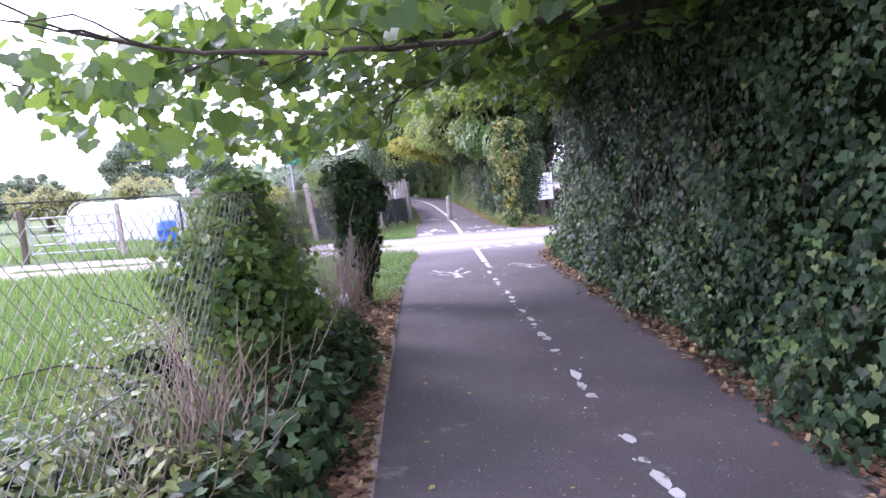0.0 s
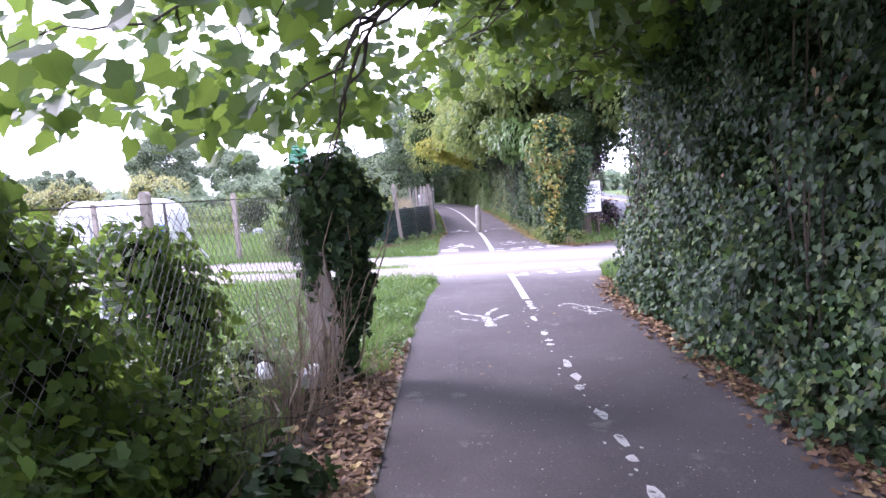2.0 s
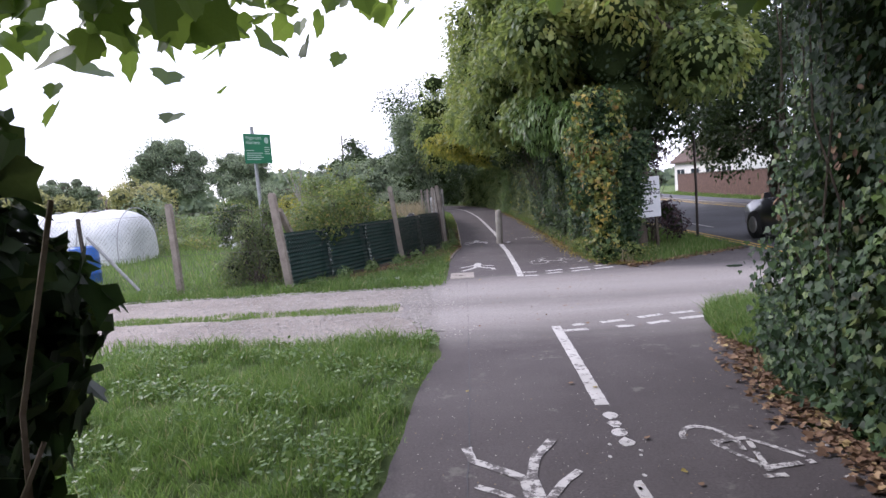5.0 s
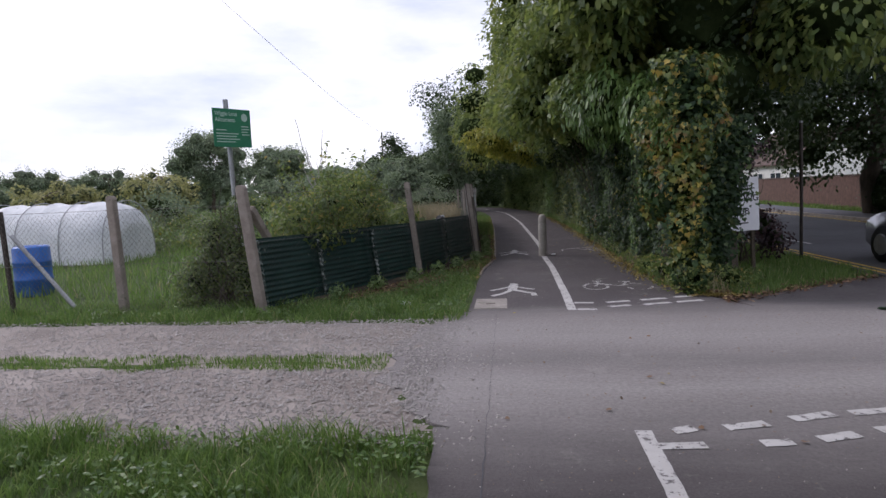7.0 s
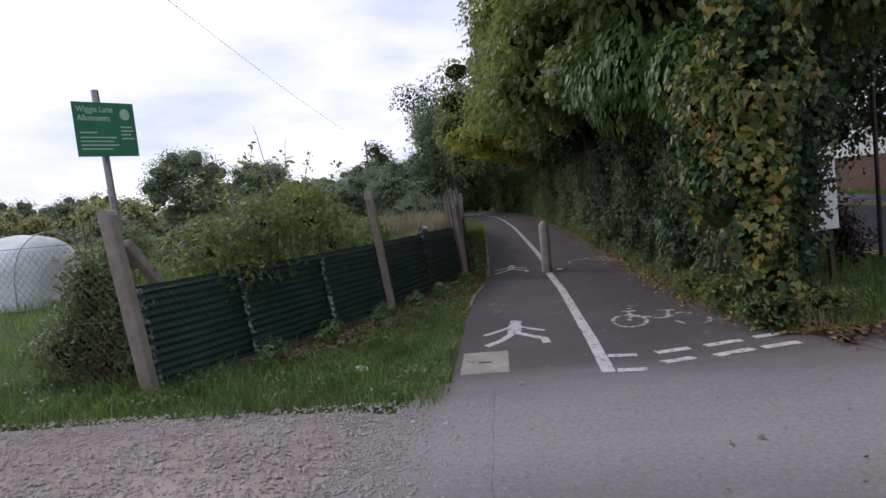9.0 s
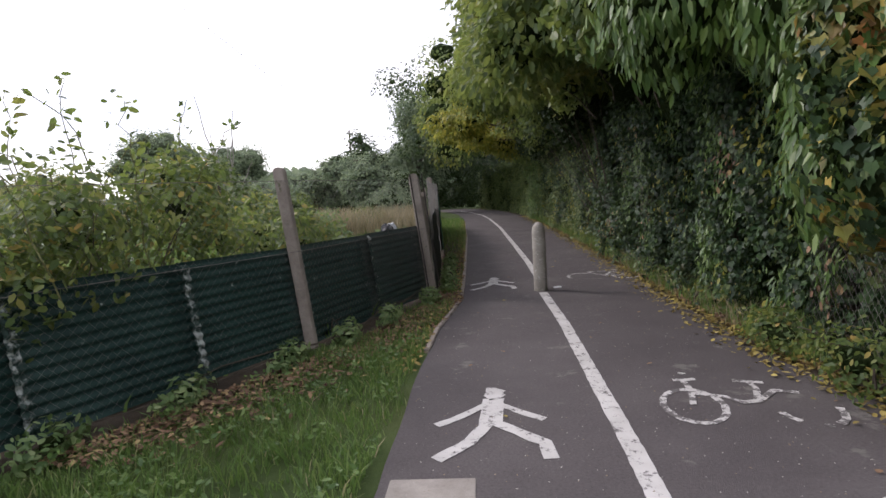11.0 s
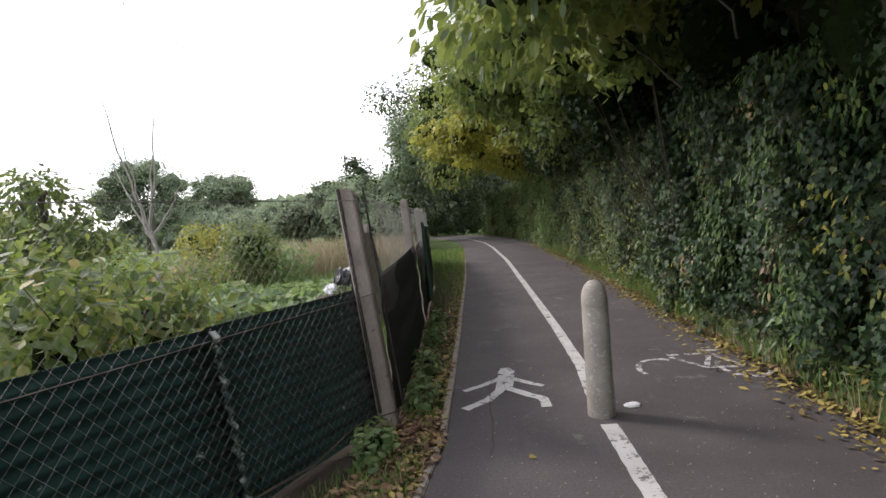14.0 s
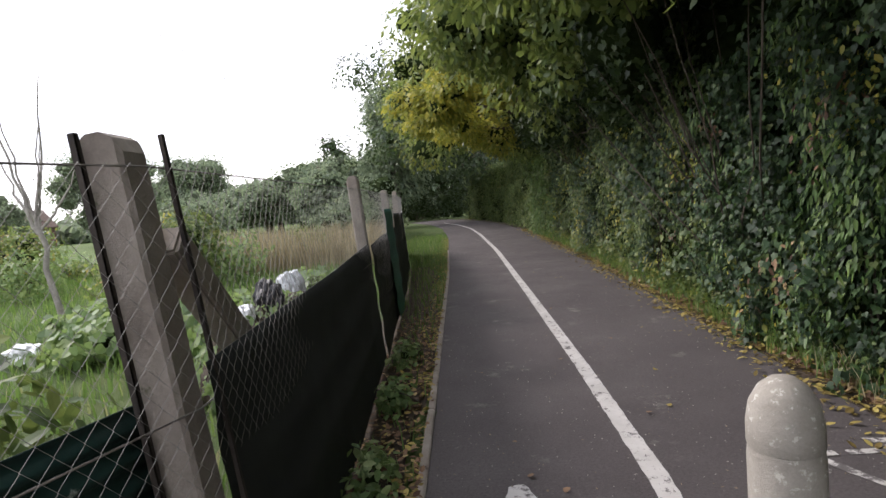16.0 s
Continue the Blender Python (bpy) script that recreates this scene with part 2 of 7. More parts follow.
BARK = surface("bark", [(0.3, (0.05, 0.04, 0.03)), (0.7, (0.13, 0.105, 0.08))], 6, 60, 0.95, 1.0, 0.02, stretch=(1, 1, 0.25))
TWIG = surface("dry_twig", [(0.3, (0.13, 0.095, 0.065)), (0.7, (0.3, 0.235, 0.175))], 8, 80, 0.9, 0.4)
GREENSTEM = surface("green_stem", [(0.3, (0.08, 0.09, 0.03)), (0.7, (0.16, 0.15, 0.06))], 8, 80, 0.8, 0.3)
WIRE = surface("weathered_wire", [(0.3, (0.1, 0.09, 0.082)), (0.7, (0.23, 0.21, 0.19))], 12, 90, 0.6, 0.2, metal=0.3)
PALEBARK = surface("pale_grey_bark", [(0.3, (0.2, 0.185, 0.165)), (0.7, (0.34, 0.32, 0.29))], 8, 60, 0.9, 0.5)
PALEWIRE = surface("galvanised_wire", [(0.3, (0.12, 0.115, 0.105)), (0.7, (0.27, 0.255, 0.235))], 12, 90, 0.6, 0.2, metal=0.2)
DARKIRON = surface("dark_angle_iron", [(0.3, (0.03, 0.027, 0.025)), (0.7, (0.075, 0.06, 0.05))], 9, 90, 0.7, 0.4, metal=0.4)
GALV = surface("galvanised_steel", [(0.3, (0.25, 0.26, 0.27)), (0.7, (0.4, 0.41, 0.42))], 6, 60, 0.5, 0.2, metal=0.7)
CORRUG = surface("dark_green_sheet", [(0.3, (0.008, 0.026, 0.023)), (0.7, (0.018, 0.048, 0.041))], 2.5, 50, 0.5, 0.25, spec=0.25, stain=((0.36, 0.4, 0.37), 8, 0.655))
CLOTH = surface("black_green_cloth", [(0.3, (0.008, 0.011, 0.011)), (0.7, (0.02, 0.025, 0.024))], 3, 200, 0.85, 0.5)
NETTING = surface("green_netting", [(0.3, (0.03, 0.13, 0.1)), (0.7, (0.07, 0.22, 0.17))], 6, 80, 0.7, 0.5)
GREYNET = surface("grey_netting", [(0.3, (0.22, 0.23, 0.24)), (0.7, (0.42, 0.43, 0.45))], 6, 80, 0.7, 0.5)
FABRIC = surface("white_fleece", [(0.3, (0.5, 0.53, 0.55)), (0.7, (0.78, 0.79, 0.8))], 1.6, 14, 0.7, 0.8, 0.04, stain=((0.4, 0.42, 0.38), 2.5, 0.64))
BLUE = surface("blue_plastic", [(0.3, (0.02, 0.09, 0.34)), (0.7, (0.03, 0.14, 0.46))], 3, 40, 0.45, 0.1)
GREENBOARD = surface("green_sign_face", [(0.3, (0.01, 0.13, 0.06)), (0.7, (0.016, 0.18, 0.085))], 3, 40, 0.5, 0.1)
WHITEBOARD = surface("white_sign_face", [(0.3, (0.68, 0.69, 0.72)), (0.7, (0.8, 0.81, 0.83))], 3, 40, 0.5, 0.1)
INK = surface("black_lettering", [(0.3, (0.015, 0.015, 0.02)), (0.7, (0.03, 0.03, 0.035))], 20, 60, 0.6, 0.1)
PALELETTER = surface("pale_lettering", [(0.3, (0.32, 0.46, 0.39)), (0.7, (0.42, 0.55, 0.48))], 20, 60, 0.6, 0.1)
YELLOWPAINT = surface("yellow_road_paint", [(0.3, (0.5, 0.33, 0.05)), (0.7, (0.62, 0.42, 0.09))], 4, 70, 0.8, 0.3)
BRICK = surface("red_brick", [(0.3, (0.085, 0.05, 0.04)), (0.7, (0.16, 0.095, 0.075))], 5, 25, 0.9, 0.5)
TILE = surface("roof_tile", [(0.3, (0.07, 0.05, 0.042)), (0.7, (0.13, 0.09, 0.075))], 3, 25, 0.9, 0.5)
RENDERED = surface("white_render", [(0.3, (0.66, 0.65, 0.62)), (0.7, (0.78, 0.77, 0.74))], 1, 30, 0.9, 0.3)
OLDBRICK = surface("old_red_brick", [(0.3, (0.12, 0.078, 0.064)), (0.7, (0.22, 0.155, 0.132))], 6, 40, 0.9, 0.7)
GREYPLASTIC = surface("grey_plastic", [(0.3, (0.36, 0.38, 0.41)), (0.7, (0.52, 0.54, 0.57))], 3, 40, 0.6, 0.2)
WHITEPLASTIC = surface("white_plastic_bag", [(0.3, (0.62, 0.63, 0.66)), (0.7, (0.82, 0.83, 0.85))], 6, 60, 0.45, 0.4)
BLACKPLASTIC = surface("black_plastic", [(0.3, (0.01, 0.01, 0.012)), (0.7, (0.03, 0.03, 0.035))], 6, 60, 0.4, 0.4)
RUBBER = surface("rubber", [(0.3, (0.015, 0.015, 0.015)), (0.7, (0.03, 0.03, 0.03))], 6, 60, 0.85, 0.3)
TIN = surface("crushed_tin", [(0.3, (0.55, 0.56, 0.6)), (0.7, (0.75, 0.76, 0.8))], 20, 60, 0.3, 0.4, metal=0.8)

def road_paint(name, worn):
    """White road paint rubbed through to the asphalt; worn: how far, about 0.4 to 0.55."""
    m, n, l, b = material(name)
    wear = ramp_of(n, l, noise_of(n, l, 11, 8, 0.75), [(worn, (1, 1, 1)), (worn + 0.06, (0, 0, 0))])
    tone = ramp_of(n, l, noise_of(n, l, 3, 5, 0.6), [(0.3, (0.4, 0.385, 0.37)), (0.7, (0.56, 0.545, 0.53))])
    l.new(mix_of(n, l, wear, tone, (0.11, 0.1, 0.1)), b.inputs["Base Color"])
    b.inputs["Roughness"].default_value = 0.85
    bump_of(n, l, b, noise_of(n, l, 120, 3, 0.6), 0.4, 0.004)
    return m


PAINT, OLDPAINT = road_paint("worn_white_paint", 0.4), road_paint("old_rubbed_paint", 0.47)

m_car, n_, l_, b_ = material("black_car_paint")
CARPAINT = m_car
l_.new(ramp_of(n_, l_, noise_of(n_, l_, 6, 4, 0.6), [(0.3, (0.006, 0.006, 0.008)), (0.7, (0.014, 0.014, 0.017))]), b_.inputs["Base Color"])
b_.inputs["Roughness"].default_value, b_.inputs["Coat Weight"].default_value = 0.3, 0.8
m_glass, n_, l_, b_ = material("dark_car_glass")
CARGLASS = m_glass
b_.inputs["Base Color"].default_value, b_.inputs["Roughness"].default_value = (0.012, 0.015, 0.018, 1), 0.06
m_lamp, n_, l_, b_ = material("red_lamp_lens")
REDLENS = m_lamp
b_.inputs["Base Color"].default_value, b_.inputs["Roughness"].default_value = (0.25, 0.015, 0.012, 1), 0.2
m_head, n_, l_, b_ = material("clear_lamp_lens")
CLEARLENS = m_head
b_.inputs["Base Color"].default_value, b_.inputs["Roughness"].default_value = (0.6, 0.62, 0.64, 1), 0.12
m_win, n_, l_, b_ = material("house_window_glass")
WINGLASS = m_win
b_.inputs["Base Color"].default_value, b_.inputs["Roughness"].default_value = (0.04, 0.05, 0.06, 1), 0.08

IVYLEAF = leaf_material("ivy_leaf", [(0.0, (0.012, 0.026, 0.012)), (0.5, (0.026, 0.055, 0.023)), (0.9, (0.055, 0.100, 0.035)), (1.0, (0.130, 0.160, 0.051))], (0.120, 0.199, 0.040), 0.2, 0.5, spec=0.25, patch=((0.132, 0.094, 0.044), 2.3, 0.62))
IVYGOLD = leaf_material("turning_creeper_leaf", [(0.0, (0.035, 0.07, 0.02)), (0.45, (0.09, 0.14, 0.035)), (0.75, (0.21, 0.24, 0.06)), (1.0, (0.46, 0.33, 0.07))], (0.38, 0.38, 0.07), 0.3, 0.42, patch=((0.42, 0.17, 0.06), 1.7, 0.53))
IVYFRESH = leaf_material("drooping_creeper_leaf", [(0.0, (0.044, 0.094, 0.025)), (0.5, (0.094, 0.169, 0.044)), (1.0, (0.163, 0.237, 0.069))], (0.250, 0.375, 0.062), 0.3, 0.4)
MAPLELEAF = leaf_material("sycamore_leaf", [(0.0, (0.036, 0.075, 0.024)), (0.5, (0.062, 0.125, 0.03)), (1.0, (0.125, 0.2, 0.042))], (0.3, 0.42, 0.055), 0.47, 0.5)
TREELEAF = leaf_material("hedge_tree_leaf", [(0.0, (0.048, 0.085, 0.034)), (0.55, (0.115, 0.17, 0.06)), (1.0, (0.25, 0.29, 0.09))], (0.38, 0.46, 0.1), 0.4, 0.5, patch=((0.4, 0.36, 0.09), 0.35, 0.5))
GOLDLEAF = leaf_material("yellow_autumn_leaf", [(0.0, (0.11, 0.15, 0.035)), (0.5, (0.24, 0.26, 0.05)), (1.0, (0.46, 0.4, 0.07))], (0.5, 0.48, 0.07), 0.45, 0.5)
HEDGELEAF = leaf_material("hedge_leaf", [(0.0, (0.036, 0.068, 0.026)), (0.6, (0.09, 0.142, 0.046)), (1.0, (0.22, 0.26, 0.085))], (0.3, 0.38, 0.09), 0.32, 0.5, patch=((0.34, 0.27, 0.08), 1.1, 0.6))
# For dark trees, and for growth darkened to show the shade under trees.
DARKLEAF = leaf_material("dark_and_shaded_leaf", [(0.0, (0.014, 0.03, 0.013)), (0.6, (0.034, 0.06, 0.023)), (1.0, (0.068, 0.1, 0.036))], (0.1, 0.16, 0.035), 0.25, 0.5)
PURPLELEAF = leaf_material("purple_shrub_leaf", [(0.0, (0.018, 0.012, 0.016)), (0.6, (0.04, 0.025, 0.03)), (1.0, (0.1, 0.06, 0.06))], (0.12, 0.05, 0.06), 0.2, 0.45)
BRAMBLELEAF = leaf_material("bramble_leaf", [(0.0, (0.04, 0.076, 0.03)), (0.6, (0.105, 0.16, 0.05)), (0.92, (0.24, 0.26, 0.08)), (1.0, (0.44, 0.28, 0.08))], (0.33, 0.42, 0.09), 0.45, 0.5, patch=((0.34, 0.28, 0.07), 0.9, 0.6))
# Paler and greyer than near leaves: distance haze is put into the colour.
HAZEDLEAF = leaf_material("hazed_distant_leaf", [(0.0, (0.1, 0.14, 0.105)), (0.6, (0.16, 0.215, 0.14)), (1.0, (0.26, 0.31, 0.2))], (0.33, 0.41, 0.2), 0.45, 0.6)
PALEWILLOW = leaf_material("pale_willow_leaf", [(0.0, (0.173, 0.188, 0.085)), (0.6, (0.293, 0.293, 0.130)), (1.0, (0.428, 0.398, 0.175))], (0.413, 0.428, 0.145), 0.4, 0.6)
CROPLEAF = leaf_material("allotment_crop_leaf", [(0.0, (0.075, 0.135, 0.055)), (0.6, (0.145, 0.225, 0.09)), (1.0, (0.28, 0.34, 0.16))], (0.34, 0.47, 0.13), 0.42, 0.5)
GRASS = leaf_material("grass_blade", [(0.0, (0.073, 0.135, 0.038)), (0.6, (0.130, 0.217, 0.056)), (0.93, (0.218, 0.284, 0.095)), (1.0, (0.437, 0.352, 0.227))], (0.233, 0.379, 0.075), 0.38, 0.55)
STRAW = leaf_material("dry_grass_blade", [(0.0, (0.2, 0.17, 0.09)), (0.6, (0.33, 0.28, 0.17)), (1.0, (0.46, 0.4, 0.27))], (0.4, 0.34, 0.2), 0.25, 0.7)
LITTER = leaf_material("fallen_leaf", [(0.0, (0.07, 0.04, 0.025)), (0.5, (0.17, 0.1, 0.06)), (0.85, (0.29, 0.19, 0.11)), (1.0, (0.42, 0.32, 0.14))], (0.2, 0.12, 0.05), 0.1, 0.7)
YELLOWLITTER = leaf_material("yellow_fallen_leaf", [(0.0, (0.14, 0.1, 0.035)), (0.5, (0.27, 0.21, 0.06)), (1.0, (0.42, 0.34, 0.1))], (0.25, 0.18, 0.05), 0.1, 0.7)
# Filler inside foliage: the shade between leaves is put into this dark colour.
SHADECORE = surface("shade_filler", [(0.3, (0.022, 0.034, 0.014)), (0.7, (0.05, 0.07, 0.028))], 3, 30, 1.0, 1.0, 0.08, spec=0.0)

# Distant filler, with the same haze mixed into its colour.
HAZEDCORE = surface("hazed_inner_filler", [(0.3, (0.09, 0.11, 0.075)), (0.7, (0.14, 0.165, 0.11))], 1, 8, 1.0, 1.0, 0.2, spec=0.0)

# ---- ground, paths, road ----
def left_edge(y):
    return np.interp(y, [-8, 4, 9, 11.6, 12.3, 13.2, 16.9, 19, 21, 22.6, 25, 33, 44, 52, 58, 66], [-0.3, -0.3, -0.26, -0.12, 0.02, -0.06, -0.05, -0.06, 0.0, 0.2, 0.17, 0.0, -0.4, -1.0, -2.0, -4.2])


def right_edge(y):
    return np.interp(y, [-8, 3, 5, 9, 10.5, 11.5, 12.3, 13.2, 16.9, 17.5, 18.2, 19.5, 22, 26, 35, 44, 52, 58, 66], [2.0, 2.1, 2.2, 2.28, 2.35, 2.5, 2.75, 3.15, 3.4, 3.2, 2.95, 2.72, 2.7, 2.75, 2.8, 2.6, 2.0, 0.9, -1.2])


def road_x(y):
    return 6.15 + 0.0016 * np.maximum(np.asarray(y, float) - 15, 0) ** 2


def strip(name, ys, lo, hi, mat, z=0.0, cols=6, label="", ragged=0.0, category="path", thick=0.06):
    """A slab between two edges given along y, with skirts."""
    n = len(ys)
    r = np.random.default_rng(len(name))
    a, b = lo + r.normal(0, 1, n) * ragged, hi + r.normal(0, 1, n) * ragged
    t = np.linspace(0, 1, cols)
    x = a[:, None] * (1 - t) + b[:, None] * t
    v = np.stack([x, np.repeat(ys[:, None], cols, 1), np.full_like(x, z)], -1)
    left, right = v[:, :1] - [0.02, 0, thick], v[:, -1:] + [0.02, 0, -thick]
    v = np.concatenate([left, v, right], 1)
    c = cols + 2
    i, j = np.meshgrid(np.arange(n - 1), np.arange(c - 1), indexing="ij")
    f = np.stack([i * c + j, i * c + j + 1, (i + 1) * c + j + 1, (i + 1) * c + j], -1).reshape(-1, 4)
    return tagged(new(name, raw_mesh(name, v.reshape(-1, 3), f, mat)), label, category, kind="structure")


def ground_z(x, y):
    """Turf level: just under the paths beside them, a little bumpy elsewhere."""
    p = np.stack([x, y, np.zeros_like(x)], -1)
    d = np.maximum(np.maximum(left_edge(y) - x, x - right_edge(y)), 0)
    return -0.02 + 0.03 * wave(p, 3.0, 3) * np.clip(d - 0.3, 0, 1) * np.where((x < 0) & (y > 12.6) & (y < 17.4), 0.15, 1)


gx = np.concatenate([np.array([-600, -250, -120, -70, -45]), np.arange(-32, 9, 0.4), np.array([12, 16, 22, 30, 45, 80, 150, 300, 600])])
gy = np.concatenate([np.array([-500, -200, -80, -30, -14]), np.arange(-8, 50, 0.4), np.array([52, 56, 62, 70, 85, 110, 160, 300, 700])])
X, Y = np.meshgrid(gx, gy)
Z = ground_z(X.ravel(), Y.ravel())
Z[(X.ravel() > 5.2) | ((X.ravel() > 2.2) & (Y.ravel() > 12.8) & (Y.ravel() < 19.3))] = -0.06
nx = len(gx)
gi, gj = np.meshgrid(np.arange(len(gy) - 1), np.arange(nx - 1), indexing="ij")
gf = np.stack([gi * nx + gj, gi * nx + gj + 1, (gi + 1) * nx + gj + 1, (gi + 1) * nx + gj], -1).reshape(-1, 4)
tagged(new("ground", raw_mesh("ground", np.stack([X.ravel(), Y.ravel(), Z], -1), gf, TURF, True)), "rough green turf and allotment ground", "ground", kind="structure")

ys = np.linspace(-8, 13.2, 107)
strip("path_south", ys, left_edge(ys), right_edge(ys), ASPHALT, 0.0, 8, "dark worn asphalt shared footpath under trees", 0.012)
ys = np.linspace(13.2, 16.95, 64)
yw = np.stack([ys * 0, ys, ys * 0], -1)
strip("driveway", ys, -0.1 - 0.55 * np.sin((ys - 13.2) / 3.75 * math.pi) ** 0.7 + 0.14 * wave(yw, 0.9, 61) + 0.07 * wave(yw, 0.3, 62), np.full(len(ys), 6.15), ASPHALT, 0.0, 20, "pale dusty asphalt track crossing between the paths", 0.015)
ys = np.arange(16.95, 66, 0.25)
strip("path_north", ys, left_edge(ys), right_edge(ys), ASPHALT, 0.0, 8, "grey asphalt shared path beside a hedge", 0.012)
ys = np.arange(16.95, 18.96, 0.2)
strip("driveway_flare", ys, np.maximum(3.42, 3.2 + (ys - 17.3) / 0.62), np.full(len(ys), 6.15), ASPHALT, -0.002, 8, "asphalt flare where the driveway meets the road", 0.03)
ys = np.arange(-60, 120, 1.5)
strip("road", ys, road_x(ys), road_x(ys) + 6.0, ROADTAR, -0.004, 6, "dark grey asphalt road with yellow lines", 0, "road")
ys = np.arange(20, 110, 1.5)
strip("pavement", ys, road_x(ys) + 6.15, road_x(ys) + 8.0, ROADTAR, 0.09, 4, "grey asphalt pavement across the road", 0, "pavement", 0.14)
kerb = strip("road_kerb", ys, road_x(ys) + 6.0, road_x(ys) + 6.15, CONCRETE, 0.1, 3, "pale concrete kerb along the far pavement", 0, "kerb", 0.14)
xs = np.concatenate([np.arange(-40, -2, 0.25), np.arange(-2, 0.61, 0.06)])
tn = len(xs)
for nm, y0, y1, s in (("gravel_track_near", 12.95, 14.6, 1), ("gravel_track_far", 14.75, 16.35, 2)):
    r = np.random.default_rng(s)
    lo_y = y0 + 0.0 * xs + wave(np.stack([xs, xs * 0, xs * 0], -1), 2.0, s) * 0.1 - xs * 0.02
    hi_y = y1 + wave(np.stack([xs, xs * 0, xs * 0], -1), 1.6, s + 5) * 0.1 - xs * 0.03
    hi_y = hi_y + (0.22 * np.clip((xs + 1.5) / 0.6, 0, 1) if s == 1 else 0)
    t = np.linspace(0, 1, 26)
    yy = lo_y[:, None] * (1 - t) + hi_y[:, None] * t
    zz = 0.012 - 0.02 * np.sin(t * math.pi)[None] * np.ones_like(yy)
    xx = np.repeat(xs[:, None], 26, 1)
    near_end = np.clip((xx + 1.25) / 1.4, 0, 1)
    q3 = np.stack([xx.ravel(), yy.ravel(), yy.ravel() * 0], -1)
    lumps = (wave(q3, 0.8, s) + 0.8 * wave(q3, 0.3, s + 2) + 0.5 * wave(q3, 0.14, s + 4)).reshape(yy.shape)
    side = np.minimum(t, 1 - t)[None] * 2
    zz = zz - 0.034 * np.clip(1 - side / 0.3 + 0.35 * lumps, 0, 1)
    zz = zz + 0.003 * lumps * (1 - near_end) + near_end * (0.006 + 0.01 * lumps - 0.03 * near_end)
    v = np.stack([xx, yy, zz], -1)
    i, j = np.meshgrid(np.arange(tn - 1), np.arange(25), indexing="ij")
    f = np.stack([i * 26 + j, (i + 1) * 26 + j, (i + 1) * 26 + j + 1, i * 26 + j + 1], -1).reshape(-1, 4)
    tagged(new(nm, raw_mesh(nm, v.reshape(-1, 3), f, GRAVEL)), "pale stony gravel wheel track to the allotments", "track", kind="structure")


def soil_strip(name, ys, lo, hi, label):
    strip(name, ys, lo, hi, SOIL, -0.004, 4, label, 0.04, "soil", 0.03)


ys = np.arange(-8, 8.6, 0.25)
soil_strip("soil_verge_left", ys, np.full(len(ys), -1.5), left_edge(ys) - 0.03, "bare dark soil with fallen leaves by the fence")
ys = np.arange(-8, 12.6, 0.25)
soil_strip("soil_verge_right", ys, right_edge(ys) + 0.03, right_edge(ys) + 1.2, "leaf-strewn soil under the ivy")
ys = np.arange(17.4, 64, 0.25)
soil_strip("soil_verge_hedge", ys, right_edge(ys) + 0.03, right_edge(ys) + 1.3, "leaf-strewn soil under the hedge")
ys = np.arange(17.6, 35.0, 0.25)
soil_strip("soil_verge_fence", ys, np.interp(ys, [17.3, 20.5, 23.2, 29, 35], [-3.15, -1.4, -0.5, -0.75, -1.2]), np.interp(ys, [17.3, 20.5, 23.2, 29, 35], [-2.75, -0.7, 0.1, 0.0, -0.35]), "dry soil along the corrugated fence")

# raised corner of turf where the ivy ends
ys = np.array([12.2, 12.45, 12.75, 13.05, 13.35, 13.6, 13.75, 13.85])
strip("turf_corner", ys, np.array([2.72, 2.7, 2.76, 2.85, 2.95, 3.15, 3.4, 3.75]), np.full(len(ys), 6.0), TURF, 0.02, 8, "raised corner of turf beside the driveway", 0.02, "verge", 0.06)

# edging stones beside the path
edging = thing("path_edging", "weathered concrete edging stones along the footpath", "kerb", (-0.3, 5, 0), kind="structure")
for y in np.arange(-3, 8.4, 0.915):
    bm = bmesh.new()
    box(bm, (-0.025, -0.45, -0.12), (0.025, 0.45, 0.008), bevel=0.008)
    bmesh.ops.transform(bm, matrix=pose(float(left_edge(y + 0.45)) - 0.02, y + 0.45, random.uniform(-0.006, 0.006), 0, random.uniform(-3, 3), random.uniform(-0.5, 0.5)), verts=bm.verts)
    part("edging_stone", bm, POSTCON, edging)
edging2 = thing("path_edging_north", "weathered concrete edging stones beside the grass verge", "kerb", (0.1, 22, 0), kind="structure")
for y in np.arange(20.2, 38, 0.915):
    a, b = float(left_edge(y)), float(left_edge(y + 0.9))
    bm = bmesh.new()
    box(bm, (-0.025, -0.45, -0.12), (0.025, 0.45, 0.02), bevel=0.008)
    bmesh.ops.transform(bm, matrix=pose((a + b) / 2 - 0.02, y + 0.45, random.uniform(-0.006, 0.006), 0, random.uniform(-3, 3), math.degrees(math.atan2(-(b - a), 0.9))), verts=bm.verts)
    part("edging_stone", bm, POSTCON, edging2)

# long construction joint in the asphalt
jy = np.arange(-4, 16.8, 0.12)
jx = np.interp(jy, [-4, 3.5, 8, 11, 16.6], [0.06, 0.11, 0.2, 0.27, 0.3]) + rng.normal(0, 0.006, len(jy))
jw = np.where(jy < 12.9, 1.0, 0.35)
jv = np.concatenate([np.stack([jx - 0.002 * jw, jy, np.full_like(jy, 0.003)], -1), np.stack([jx + (0.003 + rng.uniform(0, 0.004, len(jy))) * jw, jy, np.full_like(jy, 0.003)], -1)])
jn = len(jy)
tagged(new("asphalt_joint", raw_mesh("asphalt_joint", jv, np.stack([np.arange(jn - 1), np.arange(jn - 1) + jn, np.arange(jn - 1) + jn + 1, np.arange(jn - 1) + 1], -1), ROADTAR)), "dark open joint running along the asphalt", "joint", kind="structure")

